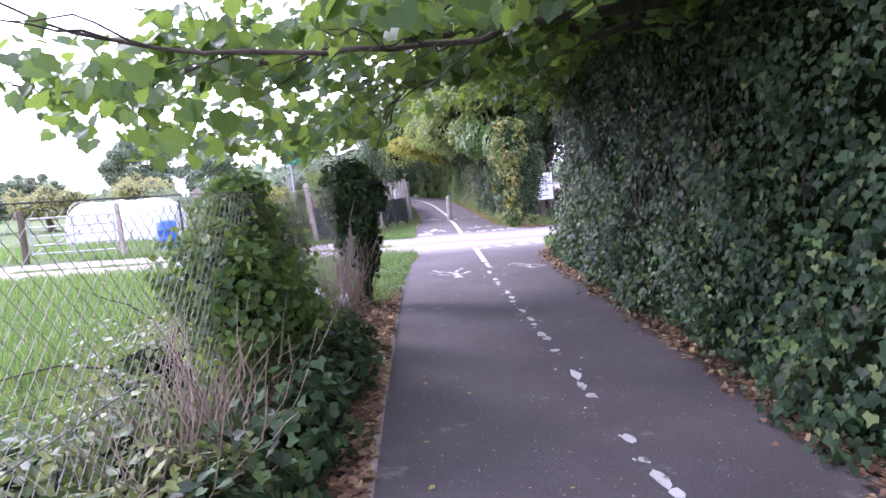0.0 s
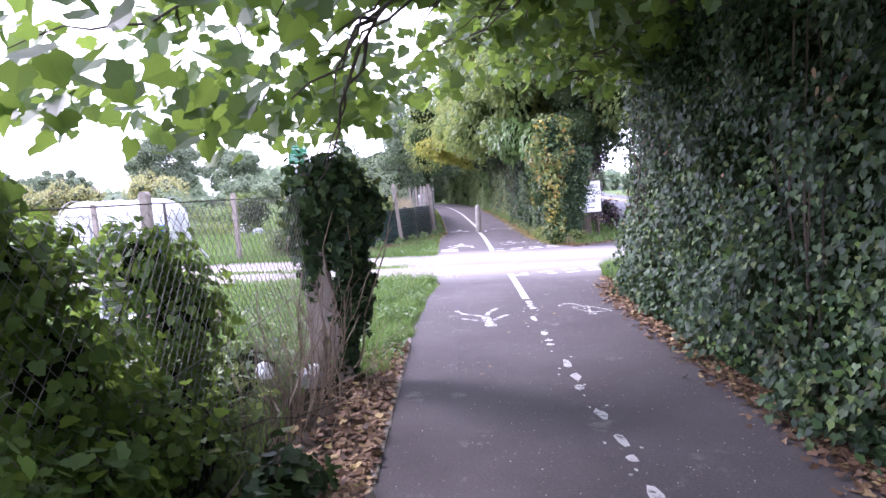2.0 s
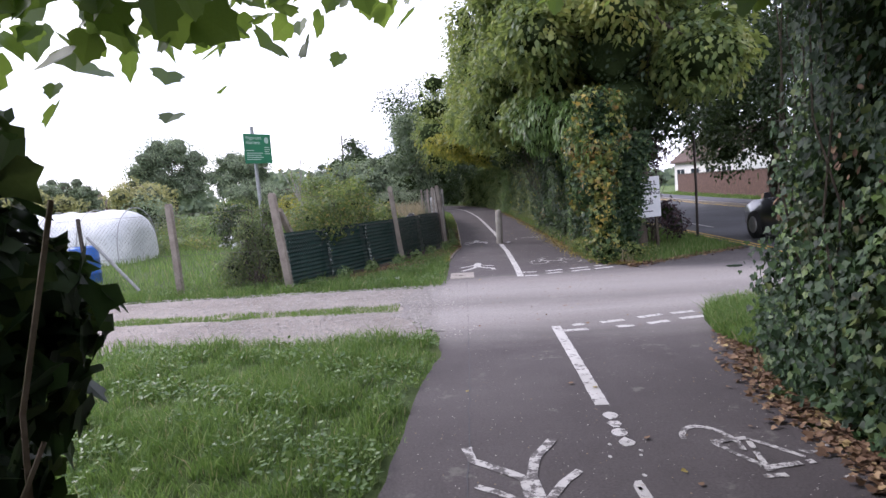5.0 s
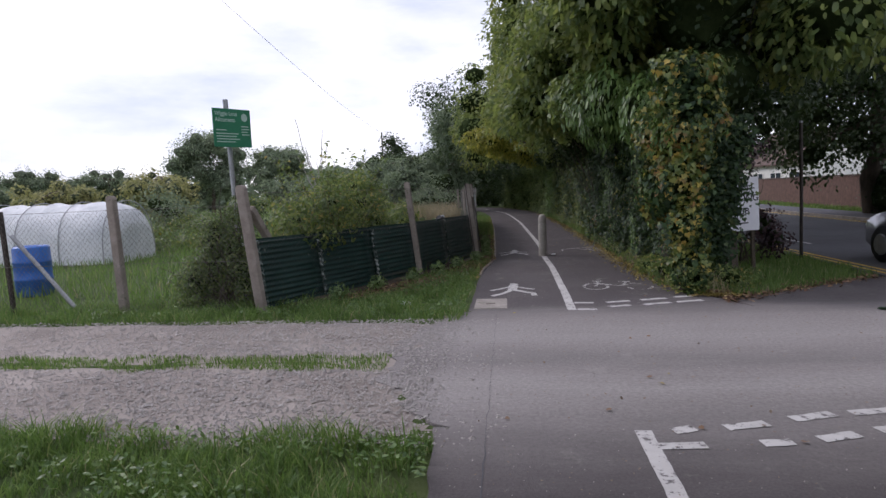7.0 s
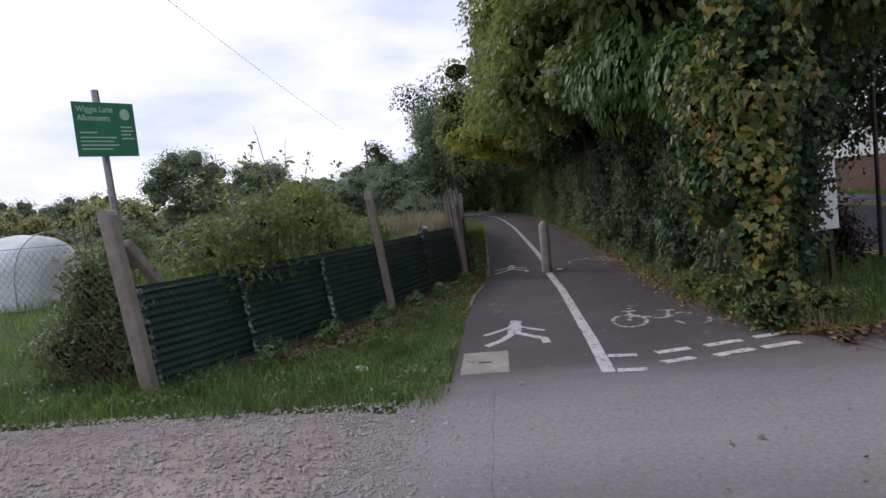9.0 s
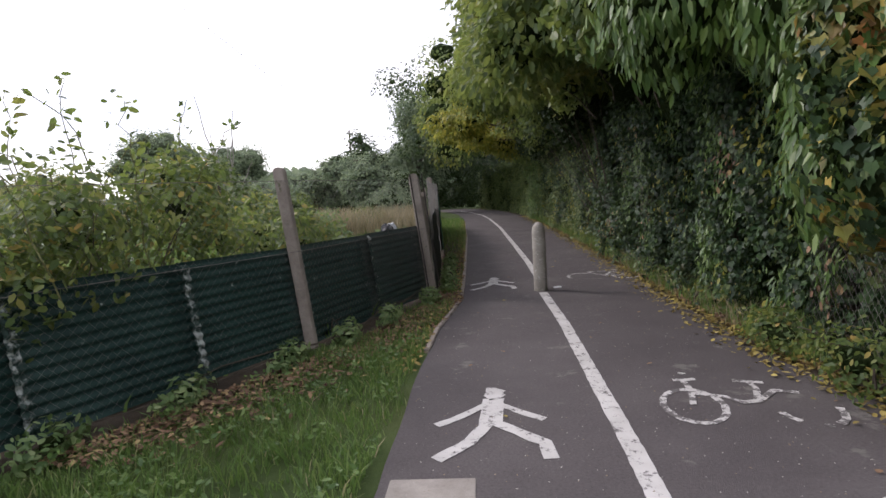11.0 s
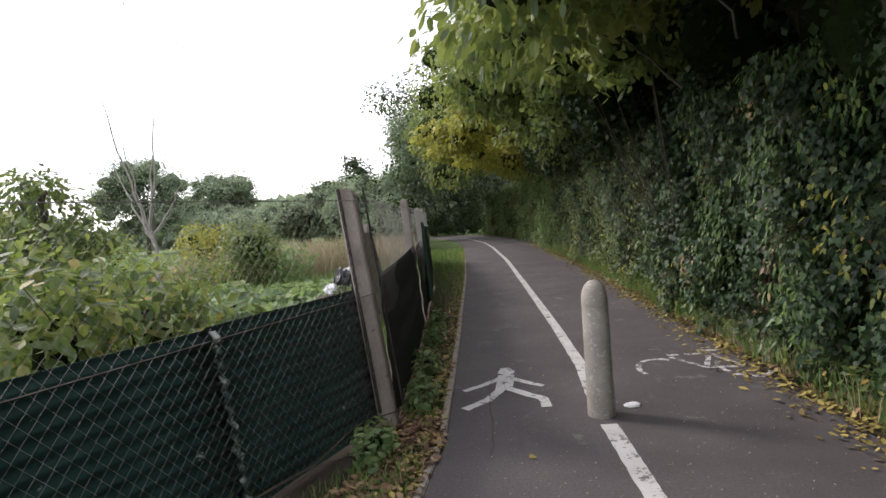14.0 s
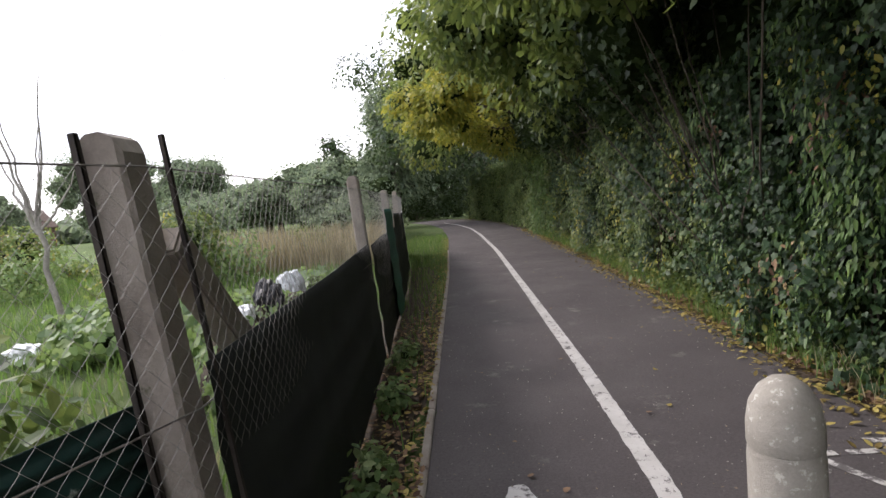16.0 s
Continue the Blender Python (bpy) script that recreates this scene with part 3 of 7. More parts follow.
# thin crack across the painted walker
cy = np.arange(22.5, 24.3, 0.07)
cx = 0.5 + 0.012 * np.sin(cy * 5) + rng.normal(0, 0.006, len(cy))
cw = 0.0014 + rng.uniform(0, 0.002, len(cy))
cv = np.concatenate([np.stack([cx - cw, cy, np.full_like(cy, 0.0056)], -1), np.stack([cx + cw, cy, np.full_like(cy, 0.0056)], -1)])
cn = len(cy)
tagged(new("asphalt_crack", raw_mesh("asphalt_crack", cv, np.stack([np.arange(cn - 1), np.arange(cn - 1) + cn, np.arange(cn - 1) + cn + 1, np.arange(cn - 1) + 1], -1), SOIL)), "thin dark crack in the asphalt", "crack", kind="structure")

# ---- painted markings ----
def stroke(bm, pts, width, z=0.004, ragged=0.0, gaps=0.0):
    """A flat painted band along points (x, y)."""
    p = [Vector((x, y, 0)) for x, y in pts]
    if ragged:
        fine = []
        for a, b in zip(p, p[1:]):
            k = max(2, int((b - a).length / 0.06))
            fine += [a.lerp(b, i / k) for i in range(k)]
        p = fine + [p[-1]]
    rows = []
    for i, q in enumerate(p):
        d = (p[min(i + 1, len(p) - 1)] - p[max(i - 1, 0)]).normalized()
        s = Vector((-d.y, d.x, 0)) * width / 2
        e = [random.uniform(-ragged, ragged) for _ in range(2)]
        rows.append((bm.verts.new(q + s * (1 + e[0]) + Vector((0, 0, z))), bm.verts.new(q - s * (1 + e[1]) + Vector((0, 0, z)))))
    gone = False
    for a, b in zip(rows, rows[1:]):
        gone = random.random() < (0.75 if gone else 0.25) * 2 * gaps
        if not gone:
            bm.faces.new((a[0], a[1], b[1], b[0]))
    loose = [v for v in bm.verts if not v.link_faces]
    bmesh.ops.delete(bm, geom=loose, context="VERTS")


def patch(bm, x, y, rx, ry, z=0.004, n=9):
    bm.faces.new([bm.verts.new((x + rx * random.uniform(0.6, 1.1) * math.cos(a), y + ry * random.uniform(0.6, 1.1) * math.sin(a), z)) for a in [6.283 * k / n for k in range(n)]])


def marking(name, bm, label, mat=None):
    return tagged(part(name, bm, mat or PAINT), label, "road marking", kind="structure")


bm = bmesh.new()
stroke(bm, [(1.25, 13.15), (1.23, 12.0), (1.2, 10.75)], 0.1, ragged=0.06)
stroke(bm, [(1.29, 12.92), (1.56, 12.94)], 0.09, 0.0052, ragged=0.06)
marking("centre_line", bm, "worn white centre line on the footpath")
bm = bmesh.new()
for y in np.arange(10.55, 10.0, -0.14):
    patch(bm, 1.19 + random.uniform(-0.02, 0.02), y, 0.055, 0.075)
for y, l in ((9.55, 0.16), (8.85, 0.13), (8.55, 0.05), (8.4, 0.05), (7.75, 0.17), (7.4, 0.13), (7.15, 0.07), (6.6, 0.12), (6.2, 0.13), (5.95, 0.07), (5.55, 0.12), (5.4, 0.09), (5.0, 0.06), (4.35, 0.14), (4.1, 0.1), (3.9, 0.07), (3.2, 0.08), (2.95, 0.04), (2.75, 0.12), (2.6, 0.07), (2.2, 0.09), (1.5, 0.1)):
    patch(bm, 1.13 + random.uniform(-0.02, 0.02), y, 0.045, l * 0.95, n=7)
for k in range(40):
    patch(bm, 1.13 + random.gauss(0, 0.07), random.uniform(1.5, 10.2), 0.014, 0.02, n=6)
marking("broken_centre_line", bm, "almost worn away white line in scattered flecks")
bm = bmesh.new()
stroke(bm, [(1.235, 16.9), (1.27, 18.2), (1.31, 21.0), (1.28, 22.95)], 0.11, ragged=0.07)
stroke(bm, [(1.28, 23.4), (1.34, 24.5), (1.33, 26.5), (1.26, 30.5), (1.12, 37.4), (0.78, 45), (0.42, 50), (-0.3, 55), (-1.2, 59)], 0.11, ragged=0.07)
stroke(bm, [(1.31, 16.93), (1.54, 16.9)], 0.09, 0.0052, ragged=0.05)
stroke(bm, [(1.31, 17.36), (1.56, 17.33)], 0.09, 0.0052, ragged=0.05)
marking("centre_line_north", bm, "white centre line dividing walkers from cyclists")
bm = bmesh.new()
for a, b in (((1.73, 17.36), (2.04, 17.43)), ((1.7, 17.06), (1.99, 17.14)), ((2.19, 17.47), (2.54, 17.57)), ((2.16, 17.15), (2.52, 17.27)), ((2.67, 17.63), (2.96, 17.71)), ((2.6, 17.29), (2.95, 17.38)),
             ((1.43, 13.14), (1.57, 13.19)), ((1.76, 13.2), (2.03, 13.27)), ((1.88, 12.97), (2.06, 12.99)), ((2.21, 13.34), (2.5, 13.43)), ((2.23, 13.03), (2.47, 13.11)), ((2.62, 13.44), (2.9, 13.5)), ((2.62, 13.17), (2.91, 13.24))):
    stroke(bm, [a, b], 0.09, ragged=0.12)
marking("give_way_dashes", bm, "double row of white give way dashes")


def walker(name, x, y, turn, s=1.0, w=0.85):
    """The painted walking figure, head up along +y before it is turned."""
    bm = bmesh.new()
    patch(bm, 0.0, 0.5, 0.09, 0.12, n=14)
    stroke(bm, [(0, 0.4), (0.0, 0.26), (-0.01, 0.0)], 0.17 * w, 0.004, 0.03)
    stroke(bm, [(-0.05, 0.3), (-0.2, 0.12), (-0.34, 0.0)], 0.075 * w, 0.0045, 0.14)
    stroke(bm, [(0.05, 0.3), (0.17, 0.18), (0.32, 0.06)], 0.07 * w, 0.0045, 0.14)
    stroke(bm, [(-0.03, 0.02), (-0.12, -0.22), (-0.29, -0.42)], 0.095 * w, 0.005, 0.14)
    stroke(bm, [(0.03, 0.02), (0.2, -0.15), (0.3, -0.24), (0.32, -0.42)], 0.095 * w, 0.005, 0.14)
    bmesh.ops.transform(bm, matrix=pose(x, y, 0, 0, 0, turn) @ Matrix.Diagonal((s, s * 1.12, 1, 1)), verts=bm.verts)
    marking(name, bm, "worn white painted walking figure", OLDPAINT if w < 0.8 else PAINT)


def bicycle(name, x, y, turn, s=1.0, worn=0.0):
    bm = bmesh.new()
    ring = [6.283 * k / 20 for k in range(21)]
    for cx, a, b in ((-0.38, 3, 12), (0.4, 8, 19)) if worn >= 1 else ((-0.38, 0, 20), (0.44, 15, 20), (0.44, 11, 13)):
        stroke(bm, [(cx + 0.23 * math.cos(k), 0.3 * math.sin(k)) for k in ring[a:b + 1]], 0.055, 0.004, 0.2, 0.03 + 0.08 * worn)
    bars = ([(-0.24, 0.42), (0.2, 0.45)], [(-0.22, 0.35), (0.05, -0.02), (0.22, 0.5)], [(0.05, -0.02), (0.4, 0.0)], [(0.22, 0.42), (0.4, 0.0)], [(0.12, 0.56), (0.32, 0.56)])
    if worn < 1:
        bars = ([(-0.38, 0.0), (-0.33, 0.28), (-0.36, 0.5)], [(-0.44, 0.5), (-0.24, 0.52)], [(-0.33, 0.22), (-0.1, 0.16), (0.02, 0.06), (0.16, 0.1)], [(0.12, 0.08), (0.2, 0.34), (0.18, 0.48)], [(0.06, 0.5), (0.3, 0.46)], [(0.16, 0.12), (0.32, 0.3), (0.5, 0.26)])
    for p in bars:
        stroke(bm, p, 0.055, 0.0045 + 0.0004 * random.random(), 0.2, 0.04 + 0.08 * worn)
    patch(bm, -0.33, 0.66, 0.06, 0.03)
    bmesh.ops.transform(bm, matrix=pose(x, y, 0, 0, 0, turn) @ Matrix.Diagonal((s, s * 1.25, 1, 1)), verts=bm.verts)
    marking(name, bm, "worn white painted bicycle symbol", OLDPAINT)


walker("walker_symbol", 0.56, 9.78, 186, 0.88, 0.72)
walker("walker_symbol_north", 0.52, 18.45, -2, 1.0)
walker("walker_symbol_bollard", 0.62, 23.85, -3, 1.0)
bicycle("bicycle_symbol", 1.93, 10.1, 185, 0.62, 1.0)
bicycle("bicycle_symbol_north", 2.08, 18.62, -8, 0.78, 0.5)
bicycle("bicycle_symbol_bollard", 2.32, 24.2, -6, 0.85, 1.0)
for nm, off in (("yellow_line_inner", 0.12), ("yellow_line_outer", 0.3)):
    for side, sgn in ((0.0, 1), (6.0, -1)):
        bm = bmesh.new()
        stroke(bm, [(float(road_x(y)) + side + sgn * off, y) for y in np.arange(17 if side == 0 else 20, 90, 2.0)], 0.07, 0.003)
        tagged(part(nm, bm, YELLOWPAINT), "yellow no-parking line painted along the road", "road marking", kind="structure")
bm = bmesh.new()
for y in np.arange(14, 70, 5.0):
    stroke(bm, [(float(road_x(y)) + 1.2, y), (float(road_x(y + 2.5)) + 1.2, y + 2.5)], 0.08, 0.003, 0.05)
marking("road_edge_dashes", bm, "faint white dashes on the road")

# manhole cover set in the path
cover = thing("manhole_cover", "pale grey square concrete manhole cover in the asphalt", "manhole cover", (0.21, 17.42, 0))
bm = bmesh.new()
box(bm, (-0.0, 17.08, -0.03), (0.43, 17.78, 0.006), bevel=0.004)
part("cover_plate", bm, CONCRETE, cover)
bm = bmesh.new()
box(bm, (0.15, 17.4, 0.0), (0.27, 17.43, 0.0085))
part("lifting_slot", bm, SOIL, cover)

# ---- foliage tools ----
def wall_of_leaves(name, ys, zs, face, n, size, shape, mat, label, droop=0.5, lift=0.16, seed=1, inward=0.22, category="hedge", extra=(), end_caps=True, weight=None, depth=1.0):
    """A hedge: a dark inner body, standing in for inner shade, behind a face x = face(y, z), covered with leaves. The
    open side looks to -x.
    """
    r = np.random.default_rng(seed)
    th = thing(name, label, category, (float(face(np.array([ys[0]]), np.array([0.0]))[0]) + 0.6, (ys[0] + ys[-1]) / 2, 0))
    gy_, gz_ = np.arange(ys[0], ys[-1] + 0.01, 0.3), np.arange(zs[0], zs[-1] + 0.01, 0.3)
    A, B = np.meshgrid(gy_, gz_, indexing="ij")
    x = face(A.ravel(), B.ravel()) + inward
    p = np.stack([x, A.ravel(), B.ravel()], -1)
    p[:, 0] += 0.12 * wave(p, 0.9, seed)
    q = p + [depth, 0, 0]
    m, c = len(gy_), len(gz_)
    i, j = np.meshgrid(np.arange(m - 1), np.arange(c - 1), indexing="ij")
    f = np.stack([i * c + j, i * c + j + 1, (i + 1) * c + j + 1, (i + 1) * c + j], -1).reshape(-1, 4)
    f2 = f[:, ::-1] + len(p)
    edge = []
    for k in range(c - 1):
        edge += [[k, k + 1, k + 1 + len(p), k + len(p)], [(m - 1) * c + k + 1, (m - 1) * c + k, (m - 1) * c + k + len(p), (m - 1) * c + k + 1 + len(p)]]
    for k in range(m - 1):
        edge.append([k * c + c - 1, (k + 1) * c + c - 1, (k + 1) * c + c - 1 + len(p), k * c + c - 1 + len(p)])
    raw_part("inner_body", np.concatenate([p, q]), np.concatenate([f, f2, np.array(edge)]), SHADECORE, th, "dark filler, inner shade in its colour")
    yv, zv = r.uniform(ys[0], ys[-1], n), zs[0] + (zs[-1] - zs[0]) * r.uniform(0, 1, n)
    if weight is not None:
        keep = r.uniform(0, 1, n) < weight(yv, zv)
        yv, zv = yv[keep], zv[keep]
    P = np.stack([face(yv, zv), yv, zv], -1)
    off = r.normal(0, 1, len(P)) * 0.07 + lift * wave(P, 0.55, seed + 1) * 0.8
    P[:, 0] += off
    P[:, 1:] += r.normal(0, 0.04, (len(P), 2))
    N = r.normal(0, 0.42, P.shape) + [-1, 0, 0.35]
    pieces = [leaves_np(P, N, size * r.uniform(0.6, 1.25, len(P)), shape, droop, seed)]
    if end_caps:
        k = n // 10
        zc = zs[0] + (zs[-1] - zs[0]) * r.uniform(0, 1, 2 * k)
        yc = np.where(np.arange(2 * k) < k, ys[0], ys[-1]) + r.normal(0, 0.1, 2 * k)
        xc = face(yc, zc) + r.uniform(0, depth + 0.3, 2 * k)
        Nc = r.normal(0, 0.4, (2 * k, 3)) + np.stack([np.zeros(2 * k), np.where(np.arange(2 * k) < k, -1, 1), np.full(2 * k, 0.3)], -1)
        pieces.append(leaves_np(np.stack([xc, yc, zc], -1), Nc, size * r.uniform(0.6, 1.25, 2 * k), shape, droop, seed + 9))
    v, f = join_np(pieces)
    raw_part("leaves", v, f, mat, th, kind="stuff")
    return th


def blob_points(n, centre, radius, seed, low=0.15):
    """Points in the outer part of an uneven ellipsoid, and their outward directions."""
    r = np.random.default_rng(seed)
    d = unit(r.normal(size=(n, 3)))
    k = r.uniform(low ** 3, 1, n) ** (1 / 3)
    k *= 1 + 0.3 * wave(d * 1.0 + np.array(centre)[None], 0.8, seed)
    return np.asarray(centre) + d * k[:, None] * np.asarray(radius), d


def core_of(centre, radius, seed):
    """A small bumpy filler body inside a clump, to stand for its inner shade."""
    bm = bmesh.new()
    bmesh.ops.create_icosphere(bm, subdivisions=1 if max(radius) < 0.6 else 2, radius=1)
    p = np.array([v.co[:] for v in bm.verts])
    f = np.array([[v.index for v in fc.verts] for fc in bm.faces])
    bm.free()
    return np.asarray(centre) + p * (1 + 0.25 * wave(p + np.array(centre), 0.9, seed))[:, None] * np.asarray(radius), f


def tree(name, at, height, clumps, leaf_n, size, shape, mat, label, trunk_r=0.15, droop=0.3, seed=0, core=0.12, category="tree", low=0.5, trunk_to=None, limbs=True, core_mat=None):
    """A tree: a tapered trunk with limbs that reach the clumps of the crown. clumps: (centre, radius) pairs."""
    r = np.random.default_rng(seed)
    th = thing(name, label, category, at)
    top = np.array(trunk_to if trunk_to is not None else (at[0], at[1], height * 0.75), float)
    spine = bend(at, top, 0, 8, 0.06 * height / 6, seed)
    part_v, part_f = tube_np(spine, np.linspace(trunk_r * 1.25, trunk_r * 0.35, 8), 8)
    raw_part("trunk", part_v, part_f, BARK, th, "rough brown bark", smooth=True)
    pieces = []
    if limbs:
        for k, (c, rad) in enumerate(clumps[::2]):
            a = spine[min(7, 3 + k % 5)]
            pieces.append(tube_np(bend(a, c, -0.1, 7, 0.05, seed + k), np.linspace(trunk_r * 0.4, 0.012, 7), 5))
        v, f = join_np(pieces)
        raw_part("branchwork", v, f, BARK, th, kind="stuff", smooth=True)
    vol = np.array([np.prod(np.asarray(rad) * np.ones(3)) ** (2 / 3) for c, rad in clumps])
    share = (leaf_n * vol / vol.sum()).astype(int)
    pieces, cores = [], []
    for k, ((c, rad), n) in enumerate(zip(clumps, share)):
        P, d = blob_points(max(n, 8), c, rad, seed * 31 + k, low)
        N = d * 0.6 + r.normal(0, 0.45, d.shape) + [0, 0, 0.45]
        pieces.append(leaves_np(P, N, size * r.uniform(0.6, 1.3, len(P)), shape, droop, seed * 31 + k))
        cores.append(core_of(c, np.asarray(rad) * max(core, 0.1), seed + k))
    v, f = join_np(pieces)
    raw_part("crown", v, f, mat, th, kind="stuff")
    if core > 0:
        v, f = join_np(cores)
        raw_part("inner_crown", v, f, core_mat or SHADECORE, th, "crown filler, inner shade in its colour", "stuff")
    return th


def crown_clumps(centre, spread, n, size, seed):
    """n clump centres scattered in an ellipsoid."""
    r = np.random.default_rng(seed)
    out = []
    for k in range(n):
        d = r.normal(size=3)
        d /= np.linalg.norm(d)
        c = np.asarray(centre) + d * np.asarray(spread) * r.uniform(0.35, 1.0)
        s = size * r.uniform(0.7, 1.3)
        out.append((c, np.array([s, s, s * r.uniform(0.65, 0.9)])))
    return out

# ---- ivy wall beside the south path ----
def ivy_face(y, z):
    p = np.stack([y * 0, y, z], -1)
    base = right_edge(y) + 0.12 + 0.22 * np.clip(z, 0, 1.2)
    lean = np.where(z > 3.2, -(z - 3.2) * 0.2, 0)
    return base + lean + 0.14 * wave(p, 1.6, 21) + np.clip(y - 11.3, 0, 2) ** 2 * 0.5 + 0.1 * np.clip((y - 7) / 3, 0, 1)


wall_of_leaves("ivy_wall", (-1.5, 12.1), (0.0, 5.6), ivy_face, 80000, 0.06, IVY, IVYLEAF, "tall dense wall of dark glossy ivy beside the path", 0.75, 0.26, 5, category="ivy")
# low ivy spill on the ground at its foot
r = np.random.default_rng(12)
n = 5200
yv = r.uniform(0, 13.2, n)
xv = right_edge(yv) + 0.12 + np.abs(r.normal(0, 0.22, n)) + np.clip(yv - 11, 0, 3) * 0.12
spill = thing("ground_ivy", "low dark ivy creeping over the soil edge", "ivy", (2.6, 8, 0))
v, f = leaves_np(np.stack([xv, yv, r.uniform(0.02, 0.16, n) + np.clip(xv - right_edge(yv) - 0.2, 0, 1) * 0.4], -1), r.normal(0, 0.45, (n, 3)) + [-0.4, 0, 1], 0.07 * r.uniform(0.6, 1.2, n), IVY, 0.2, 3)
raw_part("leaves", v, f, IVYLEAF, spill, kind="stuff")

# trees that stand in the ivy wall and roof over the path
cl = []
r = np.random.default_rng(8)
for y in np.arange(-4, 12.5, 1.1):
    for z in (4.2, 5.2, 6.4):
        cl.append((np.array([3.2 + r.uniform(-0.8, 0.8) - (z - 4.6) * 0.12, y + r.uniform(-0.5, 0.5), z + r.uniform(-0.3, 0.3)]), np.array([1.0, 0.9, 0.75]) * r.uniform(0.8, 1.2)))
for y in np.arange(4, 12.4, 0.9):
    cl.append((np.array([2.0 + r.uniform(-0.4, 0.4), y, 5.0 + r.uniform(-0.15, 0.25)]), np.array([0.9, 0.85, 0.5])))
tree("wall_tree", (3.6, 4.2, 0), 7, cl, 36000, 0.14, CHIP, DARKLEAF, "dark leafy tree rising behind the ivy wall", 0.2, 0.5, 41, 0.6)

# sycamore roof: limbs from the wall across the path, twigs, and leaves in flat sprays
syc = thing("sycamore", "spreading sycamore with thin dark branches over the path", "tree", (3.3, 5.4, 0))
v, f = tube_np(bend((3.3, 5.4, 0), (2.9, 5.2, 4.6), 0, 9, 0.05, 2), np.linspace(0.2, 0.09, 9), 10)
raw_part("trunk", v, f, BARK, syc, "rough brown bark", smooth=True)
limb_ends = [((3.0, 5.3, 2.75), (-2.6, 4.6, 2.35), 0.045, -0.12), ((3.0, 5.3, 3.2), (-1.8, 6.9, 2.75), 0.04, -0.25), ((3.0, 5.3, 3.0), (0.6, 8.4, 3.0), 0.03, -0.25),
             ((3.0, 5.3, 3.4), (-2.2, 2.4, 3.1), 0.04, -0.3), ((3.0, 5.3, 3.6), (-1.2, 8.8, 3.6), 0.035, -0.3), ((3.0, 5.2, 3.8), (0.2, 0.8, 3.4), 0.035, -0.25), ((3.1, 5.2, 4.0), (-3.4, 6.2, 3.9), 0.035, -0.3), ((3.0, 5.6, 3.0), (1.9, 10.6, 2.9), 0.03, -0.3), ((3.0, 5.6, 3.4), (0.6, 10.8, 3.5), 0.03, -0.3), ((3.0, 5.0, 2.7), (1.0, 2.6, 2.75), 0.03, -0.2)]
wood, tips = [], []
r = np.random.default_rng(77)
for k, (a, b, rad, sag) in enumerate(limb_ends):
    p = bend(a, b, sag, 22, 0.035, 50 + k)
    wood.append(tube_np(p, np.linspace(rad, 0.008, 22), 6))
    for q in range(3, 22):
        for side in (-1, 1):
            if r.uniform() < 0.8:
                d = p[min(q + 1, 21)] - p[q - 1]
                d = d / np.linalg.norm(d)
                s = np.array([-d[1], d[0], 0]) * side
                ln = r.uniform(0.4, 1.25) * (1.15 - 0.4 * q / 22)
                e = p[q] + (d * 0.55 + s * 0.8) * ln + [0, 0, r.uniform(-0.28, 0.12) * ln]
                tw = bend(p[q], e, -0.03, 6, 0.025, q + 100 * k)
                wood.append(tube_np(tw, np.linspace(0.011, 0.003, 6), 4))
                tips += [(tw[j], 1) for j in (2, 3, 4, 5, 5)]
def limb(points, r0, r1, seed):
    """A crooked limb through points, with side twigs that carry leaves."""
    q = np.array(points, float)
    t = np.linspace(0, len(q) - 1, 26)
    p = np.stack([np.interp(t, np.arange(len(q)), q[:, k]) for k in range(3)], -1)
    p[1:-1] = 0.25 * p[:-2] + 0.5 * p[1:-1] + 0.25 * p[2:]
    p += np.random.default_rng(seed).normal(0, 0.008, p.shape)
    wood.append(tube_np(p, r1 + (r0 - r1) * np.linspace(1, 0, 26) ** 2.2, 7))
    for k in range(7, 26):
        d = unit((p[min(k + 1, 25)] - p[k - 1])[None])[0]
        e = p[k] + (d * 0.7 + np.array([-d[1], d[0], 0]) * r.choice([-1, 1]) * 0.6) * r.uniform(0.3, 0.8) + [0, 0, r.uniform(-0.2, 0.12)]
        tw = bend(p[k], e, -0.03, 6, 0.02, seed + k)
        wood.append(tube_np(tw, np.linspace(0.009, 0.003, 6), 4))
        tips.extend((tw[j], 1) for j in (3, 4, 5))


limb([(3.05, 5.35, 2.95), (2.02, 4.6, 2.77), (1.33, 4.2, 2.59), (0.8, 3.9, 2.51), (0.48, 3.7, 2.34), (-0.23, 3.55, 2.3), (-0.98, 3.5, 2.31), (-1.8, 3.5, 2.47)], 0.07, 0.012, 301)
limb([(3.05, 5.35, 3.0), (1.88, 5.2, 2.84), (1.18, 5.1, 2.87), (0.84, 5.1, 2.62), (0.49, 5.1, 2.41), (0.01, 5.1, 2.32), (-0.15, 5.1, 2.1)], 0.055, 0.006, 302)
v, f = join_np(wood)
raw_part("branchwork", v, f, BARK, syc, "thin dark branches", "stuff", smooth=True)
tp = np.array([t[0] for t in tips])
P = np.repeat(tp, 5, 0) + np.random.default_rng(3).normal(0, 1, (len(tp) * 5, 3)) * [0.14, 0.14, 0.09] + [0, 0, 0.05]
